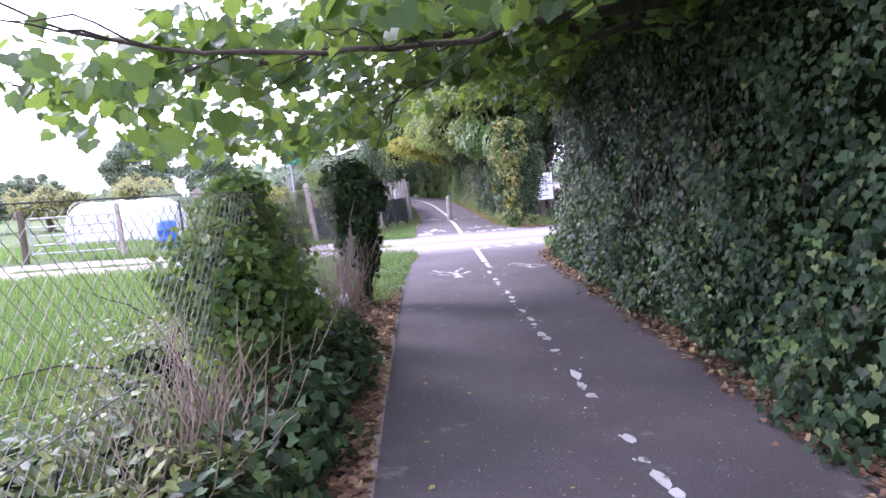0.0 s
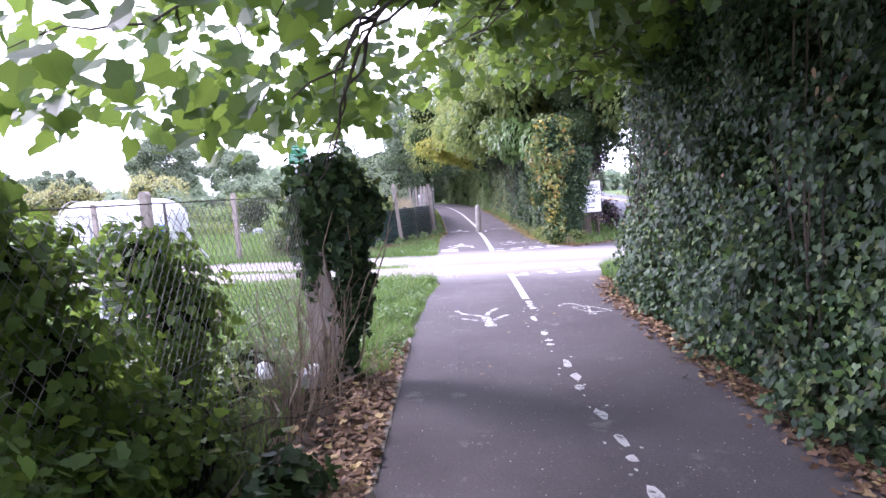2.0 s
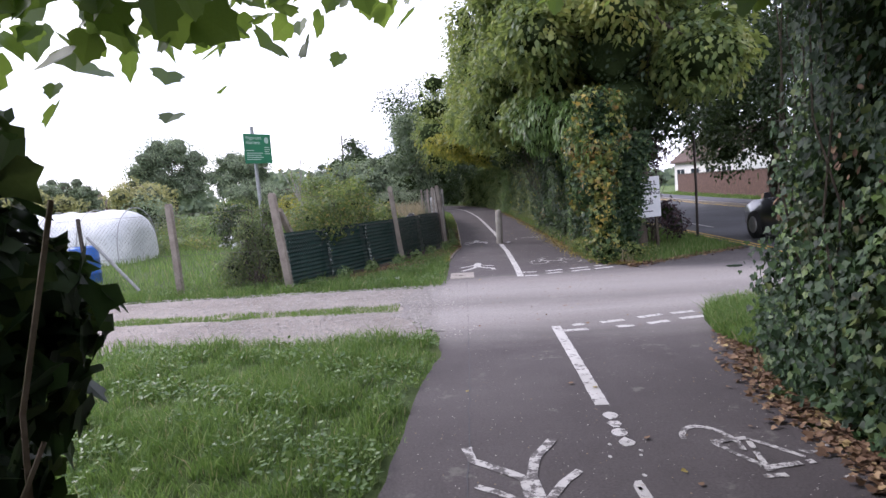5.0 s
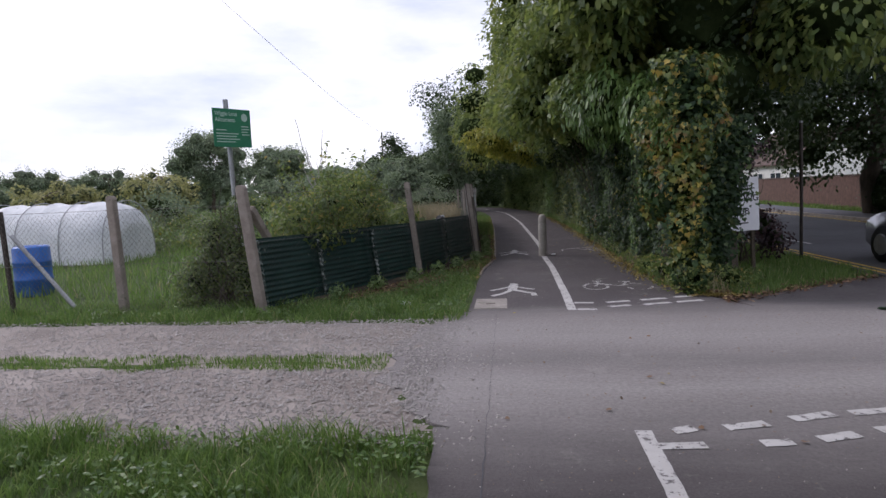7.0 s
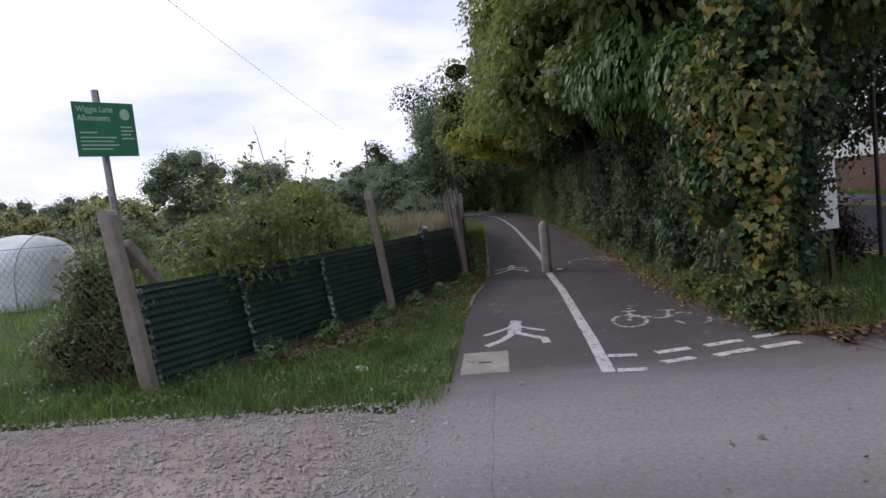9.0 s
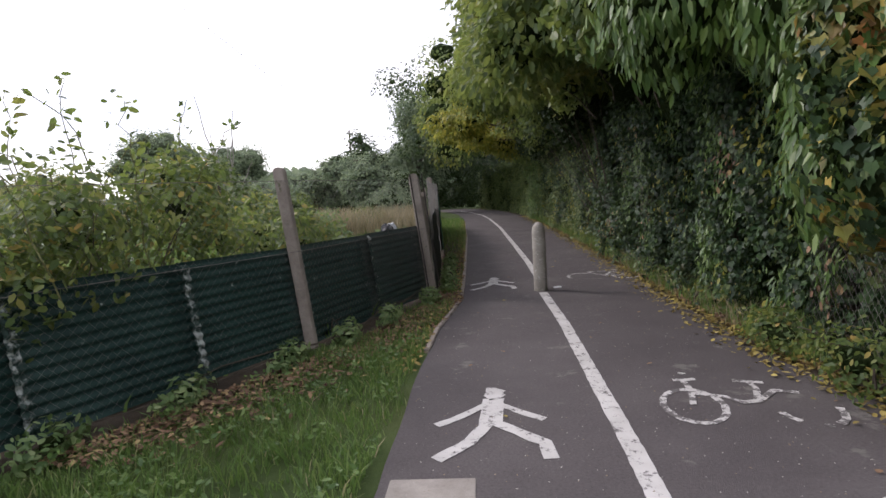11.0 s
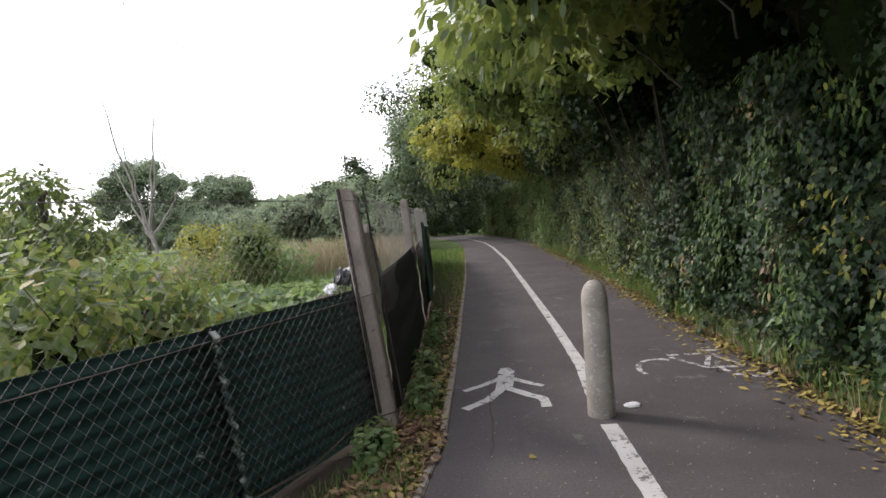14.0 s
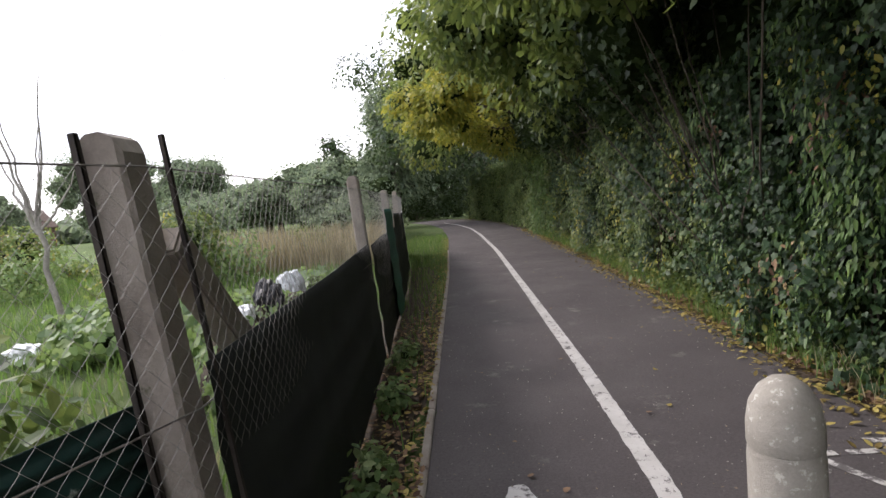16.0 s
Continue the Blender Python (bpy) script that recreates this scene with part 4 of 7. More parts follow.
# a drooping spray on the fence side, and the higher layers
r = np.random.default_rng(31)
extra = np.stack([r.uniform(-2.4, 2.8, 3400) + 0.0, r.uniform(1.0, 9.4, 3400), r.uniform(3.1, 4.7, 3400)], -1)
end_roof = np.stack([r.uniform(0.9, 3.0, 2600), r.uniform(5.5, 12.0, 2600), r.uniform(3.0, 4.6, 2600)], -1)
extra = extra[(extra[:, 0] > 0.4) | (r.uniform(0, 1, 3400) < 0.5)]
low_c = np.array([[-0.75, 5.9, 1.98], [-1.15, 6.4, 2.15], [-1.6, 5.6, 2.05], [-0.9, 7.2, 2.25], [-1.5, 7.3, 2.3], [-0.5, 8.0, 2.45], [-2.2, 6.2, 2.15], [-0.45, 6.9, 2.3], [-1.0, 8.3, 2.5], [-2.0, 4.6, 2.1], [-1.6, 3.8, 2.1], [-1.0, 8.7, 2.35], [-0.6, 9.1, 2.4], [-1.5, 8.4, 2.25], [-0.25, 9.5, 2.65], [-1.9, 7.8, 2.3], [-0.7, 8.5, 2.3], [0.2, 9.8, 2.9]])
low = np.repeat(low_c, 55, 0) + r.normal(0, 1, (55 * len(low_c), 3)) * [0.3, 0.3, 0.14]
P = np.concatenate([P, extra, end_roof, low])
keep = ~((np.abs(P[:, 0] - 0.3) < 0.62) & (P[:, 2] < 2.2)) & (P[:, 2] > 1.72 + 0.0 * P[:, 0]) & ~((P[:, 0] > -0.85) & (P[:, 2] < 2.05)) & ~((P[:, 0] > -0.3) & (P[:, 2] < 2.35))
P = P[keep & ~((P[:, 1] < 3.3) & (P[:, 0] < -0.8) & (P[:, 2] < 2.9))]
N = r.normal(0, 0.55, P.shape) + [-0.15, -0.5, 0.55]
v, f = leaves_np(P, N, 0.135 * r.uniform(0.5, 1.25, len(P)), MAPLE, 0.6, 4)
raw_part("leaves", v, f, MAPLELEAF, syc, kind="stuff")

# ---- near chain-link fence with its shrubs and the ivy-clad post ----
def chain_link(points, z0, z1, mat, parent, w=0.036, h=0.042, rad=0.0019, label="", ragged=0.0):
    """Diamond wire along a line of (x, y), each wire a bent three-sided rod."""
    pts = np.asarray(points, float)
    seg = np.linalg.norm(np.diff(pts, axis=0), axis=1)
    run = np.concatenate([[0], np.cumsum(seg)])
    nw, nk = int(run[-1] / w), int((z1 - z0) / h)
    i, k = np.meshgrid(np.arange(nw), np.arange(nk + 1), indexing="ij")
    s = (i + 0.5) * w + np.where((i + k) % 2 == 0, -w / 2, w / 2) * 0.97
    x, y = np.interp(s, run, pts[:, 0]), np.interp(s, run, pts[:, 1])
    z = z0 + k * h + 0.012 * np.sin(s * 2.1) * (k / nk)
    dx, dy = np.gradient(pts[:, 0]).mean(), np.gradient(pts[:, 1]).mean()
    nrm = np.array([-dy, dx]) / math.hypot(dx, dy)
    belly = 0.02 * np.sin(s * 1.3 + z * 2) + np.where((i + k) % 2 == 0, 0.002, -0.002)
    c = np.stack([x + nrm[0] * belly, y + nrm[1] * belly, z], -1)
    along = np.array([dx, dy, 0]) / math.hypot(dx, dy)
    out = np.array([nrm[0], nrm[1], 0])
    ring = np.stack([along * 1.0, -along * 0.5 + out * 0.87, -along * 0.5 - out * 0.87]) * rad
    v = (c[:, :, None] + ring[None, None]).reshape(-1, 3)
    a, b, t = np.meshgrid(np.arange(nw), np.arange(nk), np.arange(3), indexing="ij")
    u = (t + 1) % 3
    base = (a * (nk + 1) + b) * 3
    f = np.stack([base + t, base + u, base + 3 + u, base + 3 + t], -1).reshape(-1, 4)
    raw_part("wire_mesh", v, f, mat, parent, label, kind="stuff")


def wire_run(parent, points, rad=0.003, name="line_wire", mat=None):
    v, f = tube_np(np.asarray(points, float), rad, 5)
    raw_part(name, v, f, mat or WIRE, parent)


def post_mesh(at, h, w=0.11, lean=(0, 0), round_top=True, turn=0.0):
    """A square concrete post with chamfered edges and a rounded head."""
    bm = bmesh.new()
    prof = [(-w / 2, -0.2), (-w / 2, h - w * 0.45), (-w * 0.36, h - w * 0.14), (-w * 0.14, h), (w * 0.14, h), (w * 0.36, h - w * 0.14), (w / 2, h - w * 0.45), (w / 2, -0.2)]
    if not round_top:
        prof = [(-w / 2, -0.2), (-w / 2, h - 0.01), (-w / 2 + 0.01, h), (w / 2 - 0.01, h), (w / 2, h - 0.01), (w / 2, -0.2)]
    face = bm.faces.new([bm.verts.new((x, -w / 2, z)) for x, z in prof])
    got = bmesh.ops.extrude_face_region(bm, geom=[face])["geom"]
    bmesh.ops.translate(bm, vec=(0, w, 0), verts=[g for g in got if isinstance(g, bmesh.types.BMVert)])
    long_edges = [e for e in bm.edges if abs(e.verts[0].co.z - e.verts[1].co.z) > h * 0.6]
    bmesh.ops.bevel(bm, geom=long_edges, offset=0.012, segments=1, affect="EDGES")
    bmesh.ops.transform(bm, matrix=pose(at[0], at[1], at[2], lean[0], lean[1], turn), verts=bm.verts)
    return bm


near = thing("chain_link_fence", "rusty old chain-link fence overgrown with shrubs", "fence", (-1.1, 3, 0))
line = [(-1.35, -3), (-1.2, 1), (-1.08, 4), (-0.98, 7.5)]
chain_link(line, 0.06, 1.54, WIRE, near)
wire_run(near, [(x, y, 1.545) for x, y in line])
wire_run(near, [(x, y, 0.8) for x, y in line])
for (x, y) in ((-1.24, -1.0),):
    part("fence_post", post_mesh((x - 0.07, y, 0), 1.6, 0.07, (0, 2)), GALV, near)

ivypost = thing("ivy_clad_post", "concrete fence post smothered in dark ivy", "fence post", (-0.85, 7.62, 0))
part("post", post_mesh((-0.95, 7.6, 0), 1.75, 0.13, (0, -1)), POSTCON, ivypost)
bm = bmesh.new()
box(bm, (-0.06, -0.06, -0.1), (0.06, 0.06, 1.3), bevel=0.01)
bmesh.ops.transform(bm, matrix=pose(-0.72, 7.55, 0, 0, -10, 0), verts=bm.verts)
part("strut", bm, POSTCON, ivypost)
cl = [(np.array(c), np.array(s)) for c, s in (((-0.92, 7.58, 1.48), (0.27, 0.3, 0.33)), ((-0.72, 7.6, 0.55), (0.12, 0.16, 0.4)), ((-0.72, 7.6, 0.2), (0.1, 0.14, 0.25)), ((-0.95, 7.55, 0.95), (0.1, 0.12, 0.25)), ((-0.68, 7.62, 1.5), (0.29, 0.32, 0.3)), ((-0.95, 7.6, 1.2), (0.22, 0.22, 0.3)), ((-0.66, 7.65, 1.15), (0.2, 0.25, 0.36)), ((-0.6, 7.68, 0.75), (0.13, 0.17, 0.38)), ((-0.78, 7.6, 1.74), (0.2, 0.22, 0.13)), ((-0.48, 7.62, 1.38), (0.14, 0.2, 0.2)))]
pc, cores = [], []
r = np.random.default_rng(9)
for k, (c, rad) in enumerate(cl):
    n = int(900 * np.prod(rad) ** (2 / 3) / 0.12)
    n = int(n * 1.5)
    P, d = blob_points(n, c, rad * 0.97, 200 + k, 0.5)
    pc.append(leaves_np(P, d + r.normal(0, 0.5, d.shape) + [0, 0, 0.2], 0.068 * r.uniform(0.6, 1.3, n), IVY, 0.7, k))
    cores.append(core_of(c, rad * 0.55, k))
v, f = join_np(pc)
raw_part("ivy_leaves", v, f, IVYLEAF, ivypost, "dark glossy ivy leaves", "stuff")
# dark filler behind the ivy leaves, painted as the shade among them
v, f = join_np(cores)
raw_part("ivy_body", v, f, SHADECORE, ivypost, "dark filler under the ivy, shade in its colour")
stems = [tube_np(bend((-0.85 + r.normal(0, 0.12), 7.55 + r.normal(0, 0.08), 0), (-0.9 + r.normal(0, 0.22), 7.5 + r.normal(0, 0.15), r.uniform(0.7, 1.6)), 0, 7, 0.03, k), np.linspace(0.009, 0.004, 7), 4) for k in range(13)]
v, f = join_np(stems)
raw_part("stem_tangle", v, f, TWIG, ivypost, "pale dead ivy stems", "stuff")


def shrub(name, clumps, n, size, shape, mat, label, stems=14, droop=0.3, seed=0, core=0.6, base=None, category="shrub", low=0.45):
    r = np.random.default_rng(seed)
    cs = np.array([c for c, _ in clumps])
    at = base or (cs[:, 0].mean(), cs[:, 1].mean(), 0)
    th = thing(name, label, category, at)
    vol = np.array([np.prod(s) ** (2 / 3) for _, s in clumps])
    pieces, cores, wood_ = [], [], []
    for k, ((c, s), m) in enumerate(zip(clumps, (n * vol / vol.sum()).astype(int))):
        P, d = blob_points(max(m, 6), c, s, seed * 17 + k, low)
        P[:, 2] = np.maximum(P[:, 2], 0.03)
        pieces.append(leaves_np(P, d * 0.7 + r.normal(0, 0.45, d.shape) + [0, 0, 0.4], size * r.uniform(0.6, 1.3, len(P)), shape, droop, seed + k))
        if core:
            cores.append(core_of(c, np.asarray(s) * core, seed + k))
        for q in range(max(1, stems // len(clumps))):
            foot = np.array([at[0], at[1], 0.0]) if np.hypot(c[0] - at[0], c[1] - at[1]) < 3.5 else (c + np.array([0.5, 0.0, -1.0]) if c[2] > 1.5 else np.array([c[0], c[1], 0.0]))
            wood_.append(tube_np(bend(foot + r.normal(0, 0.12, 3) * [1, 1, 0], c + r.normal(0, 0.6, 3) * s, -0.05, 7, 0.03, seed + q + 9 * k), np.linspace(0.012, 0.003, 7), 4))
    v, f = join_np(pieces)
    raw_part("leaves", v, f, mat, th, kind="stuff")
    v, f = join_np(wood_)
    raw_part("stem_tangle", v, f, BARK, th, kind="stuff")
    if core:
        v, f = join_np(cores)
        raw_part("inner_body", v, f, SHADECORE, th, "dark filler, inner shade in its colour", "stuff")
    return th


C = lambda *rows: [(np.array(r_[:3]), np.array(r_[3:])) for r_ in rows]
shrub("fence_shrub", C((-1.32, 5.75, 0.45, 0.28, 0.32, 0.4), (-1.3, 5.85, 0.95, 0.28, 0.3, 0.36), (-1.4, 5.7, 1.25, 0.24, 0.28, 0.22), (-1.5, 5.3, 0.6, 0.3, 0.4, 0.45), (-1.12, 3.7, 0.85, 0.4, 0.5, 0.45), (-1.02, 4.2, 0.55, 0.38, 0.5, 0.45), (-1.25, 3.6, 1.05, 0.3, 0.4, 0.3), (-1.25, 4.1, 1.3, 0.28, 0.36, 0.28), (-1.22, 4.3, 1.55, 0.22, 0.26, 0.18), (-1.25, 4.7, 0.95, 0.3, 0.45, 0.45), (-1.2, 5.0, 0.5, 0.3, 0.4, 0.42), (-1.32, 4.6, 1.35, 0.26, 0.4, 0.24)),
      12500, 0.046, MAPLE, MAPLELEAF, "bushy dark green sycamore saplings grown through the fence", 20, 0.4, 61, 0.55, (-1.1, 4.1, 0))
shrub("bramble_patch", C((-0.85, 2.2, 0.2, 0.4, 0.7, 0.3), (-0.75, 3.2, 0.25, 0.35, 0.6, 0.32), (-0.7, 4.4, 0.2, 0.3, 0.6, 0.3), (-1.0, 1.3, 0.3, 0.4, 0.7, 0.4), (-0.68, 5.3, 0.15, 0.25, 0.5, 0.22)),
      3600, 0.075, IVY, IVYLEAF, "low tangle of dark ivy and bramble by the path", 20, 0.3, 62, 0.6)
shrub("fence_foot_growth", C((-1.3, 5.6, 0.2, 0.5, 0.8, 0.35), (-1.5, 6.6, 0.2, 0.5, 0.7, 0.35), (-2.2, 5.8, 0.2, 0.7, 0.9, 0.3), (-2.0, 4.4, 0.3, 0.6, 0.8, 0.4), (-2.2, 2.8, 0.25, 0.7, 0.9, 0.35), (-1.4, 7.2, 0.2, 0.4, 0.5, 0.4), (-2.6, 7.0, 0.15, 0.7, 0.7, 0.3)),
      6500, 0.07, LEAF, HEDGELEAF, "low green weeds behind the chain-link fence", 24, 0.2, 63, 0.5)
dry = thing("dry_stems", "dead pale brown stalks tangled in the fence", "dead plants", (-1.2, 3.0, 0))
r = np.random.default_rng(15)
pieces = []
for k in range(260):
    cy, cx = (r.normal(2.9, 0.45), r.normal(-1.12, 0.14)) if k < 170 else (r.normal(6.9, 0.35), r.normal(-0.95, 0.15))
    pieces.append(tube_np(bend((cx, cy, 0), (cx + r.normal(0, 0.28), cy + r.normal(0, 0.28), r.uniform(0.3, 1.05)), r.normal(0, 0.08), 6, 0.03, k), np.linspace(0.006, 0.002, 6), 3))
for v, f in pieces:
    raw_part("stalk", v, f, TWIG, dry)

shrub("fence_bramble", C((-1.35, 1.9, 0.25, 0.4, 0.5, 0.32), (-1.7, 2.3, 0.3, 0.4, 0.5, 0.35), (-1.1, 2.5, 0.2, 0.35, 0.5, 0.3), (-1.5, 2.9, 0.3, 0.35, 0.4, 0.4), (-1.9, 1.8, 0.25, 0.4, 0.5, 0.35)),
      4200, 0.07, LEAF, HEDGELEAF, "leafy bramble and weeds crowding the wire fence", 30, 0.3, 65, 0.3)

# ---- hedge and trees beside the north path ----
def hedge_face(y, z):
    p = np.stack([y * 0, y, z], -1)
    return right_edge(y) + 0.36 + 0.16 * np.clip(z, 0, 1) - np.clip(z - 2.2, 0, 2) * 0.15 + 0.16 * wave(p, 1.5, 33) + np.clip(19.4 - y, 0, 3) * 0.22


wall_of_leaves("ivy_hedge", (19.0, 28.6), (0.0, 2.5), hedge_face, 44000, 0.06, IVY, IVYLEAF, "dark ivy hedge with some browned leaves beside the path", 0.75, 0.3, 6, category="hedge", end_caps=True, depth=0.35)
wall_of_leaves("field_hedge", (28.4, 62.0), (0.0, 3.2), hedge_face, 56000, 0.09, CHIP, HEDGELEAF, "clipped green and yellowing hedge along the path", 0.5, 0.34, 7, category="hedge", end_caps=False)
wall_of_leaves("pale_hedge_growth", (40.5, 44.5), (0.0, 2.6), lambda y, z: hedge_face(y, z) - 0.18, 6000, 0.09, LEAF, IVYFRESH, "pale yellow-green growth in the hedge", 0.5, 0.2, 8, category="hedge", end_caps=False)



def patch_growth(name, face, y0, y1, z0, z1, n, size, shape, mat, label, category, seed, scale=0.7, cut=0.25, lift=-0.05, droop=1.0):
    """Leaves of another kind in patches over the face of a hedge, on stems of their own."""
    r = np.random.default_rng(seed)
    y, z = r.uniform(y0, y1, n), r.uniform(z0, z1, n)
    k = wave(np.stack([y * 0, y, z * 0.7], -1), scale, seed) > cut
    y, z = y[k], z[k]
    P = np.stack([face(y, z) + lift + r.normal(0, 0.07, len(y)), y, z], -1)
    th = thing(name, label, category, (float(P[:, 0].mean()), float(P[:, 1].mean()), 0))
    v, f = leaves_np(P, r.normal(0, 0.4, P.shape) + [-1, -0.2, 0.4], size * r.uniform(0.6, 1.25, len(P)), shape, droop, seed)
    raw_part("leaves", v, f, mat, th, kind="stuff")
    sy = r.choice(y, 18)
    st = [tube_np(bend((float(face(np.array([q]), np.array([0.0]))[0]) + 0.2, q, 0), (float(face(np.array([q]), np.array([z1]))[0]) + 0.25, q + 0.3, z1 * 0.9), 0, 8, 0.04, int(q * 10)), np.linspace(0.012, 0.004, 8), 4) for q in sy]
    v, f = join_np(st)
    raw_part("stem_tangle", v, f, BARK, th, kind="stuff")


patch_growth("hedge_creeper", hedge_face, 18.9, 28.5, 0.1, 2.6, 17000, 0.09, LONG, IVYFRESH, "fresh green creeper drooping over the ivy hedge", "creeper", 141, 1.1, 0.15, -0.1)
patch_growth("dead_creeper", hedge_face, 18.9, 30.0, 0.2, 2.4, 5200, 0.07, LEAF, LITTER, "dry russet dead leaves caught in the hedge", "dead leaves", 142, 1.0, 0.6, -0.1)
patch_growth("hedge_dark_ivy", hedge_face, 26.0, 40.0, 0.1, 3.0, 14000, 0.075, IVY, IVYLEAF, "dark ivy patches in the field hedge", "ivy", 143, 2.2, 0.1, -0.04, 0.8)
patch_growth("hedge_yellow_leaves", hedge_face, 19.5, 44.0, 0.1, 2.4, 11000, 0.07, LEAF, GOLDLEAF, "yellowing leaves scattered through the hedge", "leaves", 144, 1.3, 0.48, -0.1, 0.6)
patch_growth("wall_young_ivy", ivy_face, 0.0, 12.0, 0.1, 5.0, 12000, 0.055, IVY, IVYFRESH, "paler young ivy shoots on the ivy wall", "ivy", 145, 1.2, 0.45, -0.04, 0.8)
patch_growth("wall_dead_leaves", ivy_face, 0.0, 12.0, 0.1, 3.5, 4500, 0.06, LEAF, LITTER, "dry brown leaves caught in the ivy wall", "dead leaves", 146, 0.8, 0.8, -0.03, 0.7)

# dark fill added over the hedge to stand for the shaded hollow there
shrub("hedge_top_shade_fill", [(np.array([3.8 + 0.25 * math.sin(yy * 2.1), yy, 3.0 + 0.25 * math.sin(yy * 1.3)]), np.array([0.75, 0.9, 0.8])) for yy in np.arange(19.6, 44, 1.25)] + [(np.array([3.7, yy, 4.3]), np.array([0.9, 1.0, 0.8])) for yy in np.arange(19.6, 44, 1.7)],
      26000, 0.11, CHIP, DARKLEAF, "hedge-top fill, dark leaves standing in for shade under the trees", 40, 0.5, 67, 0.8, (3.6, 30, 0))
# ivy crest in the dark leaf colour, with the canopy's shade in it
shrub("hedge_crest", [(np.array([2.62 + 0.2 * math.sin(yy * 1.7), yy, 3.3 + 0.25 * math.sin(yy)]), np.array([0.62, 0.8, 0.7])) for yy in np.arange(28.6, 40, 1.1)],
      10000, 0.085, IVY, DARKLEAF, "ivy crest bulging from the hedge top, leaves darkened for shade", 24, 0.6, 69, 0.75, (3.6, 29, 0), "ivy", 0.72)
shrub("overhanging_boughs", [(np.array([xx + 0.25 * math.sin(yy * 3), yy, 4.7 + 0.3 * math.sin(yy * 1.9 + xx)]), np.array([0.85, 0.9, 0.55])) for xx in (1.7, 2.5) for yy in np.arange(19.6, 36, 1.3)] + [(np.array([1.95 + 0.25 * math.sin(yy * 2.3), yy, 3.35 + 0.2 * math.sin(yy * 1.4)]), np.array([0.5, 0.7, 0.45])) for yy in np.arange(21.0, 31, 1.15)],
      32000, 0.13, LEAF, TREELEAF, "leafy boughs hanging out from the hedgerow", 40, 0.5, 68, 0.45, (3.6, 28, 0), "boughs", 0.6)

# the column of turning creeper on the corner
col = thing("creeper_column", "old stump wrapped in green and russet creeper", "creeper", (3.1, 18.05, 0))
v, f = tube_np(bend((2.98, 18.1, -0.1), (2.93, 18.15, 2.7), 0, 8, 0.03, 4), np.linspace(0.16, 0.1, 8), 9)
raw_part("stump", v, f, BARK, col, "dark bark stump", smooth=True)
cl = C((2.98, 18.0, 0.4, 0.28, 0.3, 0.45), (2.92, 17.98, 0.95, 0.3, 0.34, 0.5), (2.88, 18.0, 1.6, 0.36, 0.38, 0.5), (2.92, 18.0, 2.2, 0.42, 0.4, 0.5), (2.95, 18.05, 2.7, 0.42, 0.4, 0.4), (2.68, 18.25, 1.5, 0.28, 0.34, 0.6), (2.64, 18.4, 2.1, 0.3, 0.34, 0.6), (3.15, 18.0, 2.4, 0.28, 0.3, 0.36), (2.92, 18.0, 2.98, 0.46, 0.42, 0.3))
r = np.random.default_rng(19)
P, d, cp = [], [], []
for k, (c, s) in enumerate(cl):
    n = int(6200 * np.prod(s) ** (2 / 3))
    p_, d_ = blob_points(n, c, s, 300 + k, 0.72)
    P.append(p_)
    d.append(d_)
    cp.append(core_of(c, s * 0.72, k + 40))
P, d = np.concatenate(P), np.concatenate(d)
P += 0.07 * d * wave(P, 0.35, 311)[:, None]
kind_ = wave(P, 0.75, 312) + 0.35 * r.normal(size=len(P))
for nm, sel, mat, shape, size, lb in (("ivy_leaves", (kind_ < -0.1) | (P[:, 2] < 0.4), IVYLEAF, IVY, 0.075, "dark green ivy leaves"), ("hanging_leaves", (kind_ > 0.4) & (P[:, 2] > 1.9), IVYFRESH, LONG, 0.14, "fresh green hanging leaves"), ("creeper_leaves", (kind_ >= -0.4) & (P[:, 2] >= 0.3), IVYGOLD, IVY, 0.075, "green, yellow and russet leaves")):
    v, f = leaves_np(P[sel], d[sel] + r.normal(0, 0.45, d[sel].shape) + [0, -0.1, 0.2], size * r.uniform(0.5, 1.3, sel.sum()), shape, 0.85, 313)
    raw_part(nm, v, f, mat, col, lb, "stuff")
# filler bodies, dark to read as shade behind the creeper
v, f = join_np(cp)
raw_part("creeper_body", v, f, SHADECORE, col, "dark filler under the creeper, shade in its colour")

drape = thing("drooping_creeper", "fresh green creeper hanging in long drapes from a tree", "creeper", (2.6, 20.0, 0))
cl = C((2.3, 20.0, 3.0, 0.7, 0.7, 0.6), (2.95, 19.7, 2.3, 0.3, 0.4, 0.5), (2.9, 20.1, 2.75, 0.36, 0.45, 0.45), (3.0, 19.5, 2.85, 0.4, 0.4, 0.4), (2.85, 20.6, 2.9, 0.36, 0.45, 0.4), (2.15, 20.4, 2.7, 0.45, 0.5, 0.5), (2.65, 19.2, 2.7, 0.45, 0.5, 0.5), (2.75, 18.8, 2.3, 0.35, 0.4, 0.6), (2.8, 19.0, 1.6, 0.3, 0.35, 0.6), (1.95, 21.2, 3.2, 0.6, 0.7, 0.5))
lp, cp = [], []
for k, (c, s) in enumerate(cl):
    n = int(3600 * np.prod(s) ** (2 / 3))
    P, d = blob_points(n, c, s, 400 + k, 0.7)
    lp.append(leaves_np(P, d * 0.9 + r.normal(0, 0.3, d.shape) + [-0.2, -0.3, 0.5], 0.14 * r.uniform(0.6, 1.2, n), LONG, 1.0, k))
    cp.append(core_of(c, s * 0.68, k + 60))
v, f = tube_np(bend((3.3, 19.8, 0), (3.0, 19.9, 3.0), 0, 8, 0.05, 3), np.linspace(0.05, 0.02, 8), 6)
raw_part("stem", v, f, BARK, drape, smooth=True)
v, f = join_np(lp)
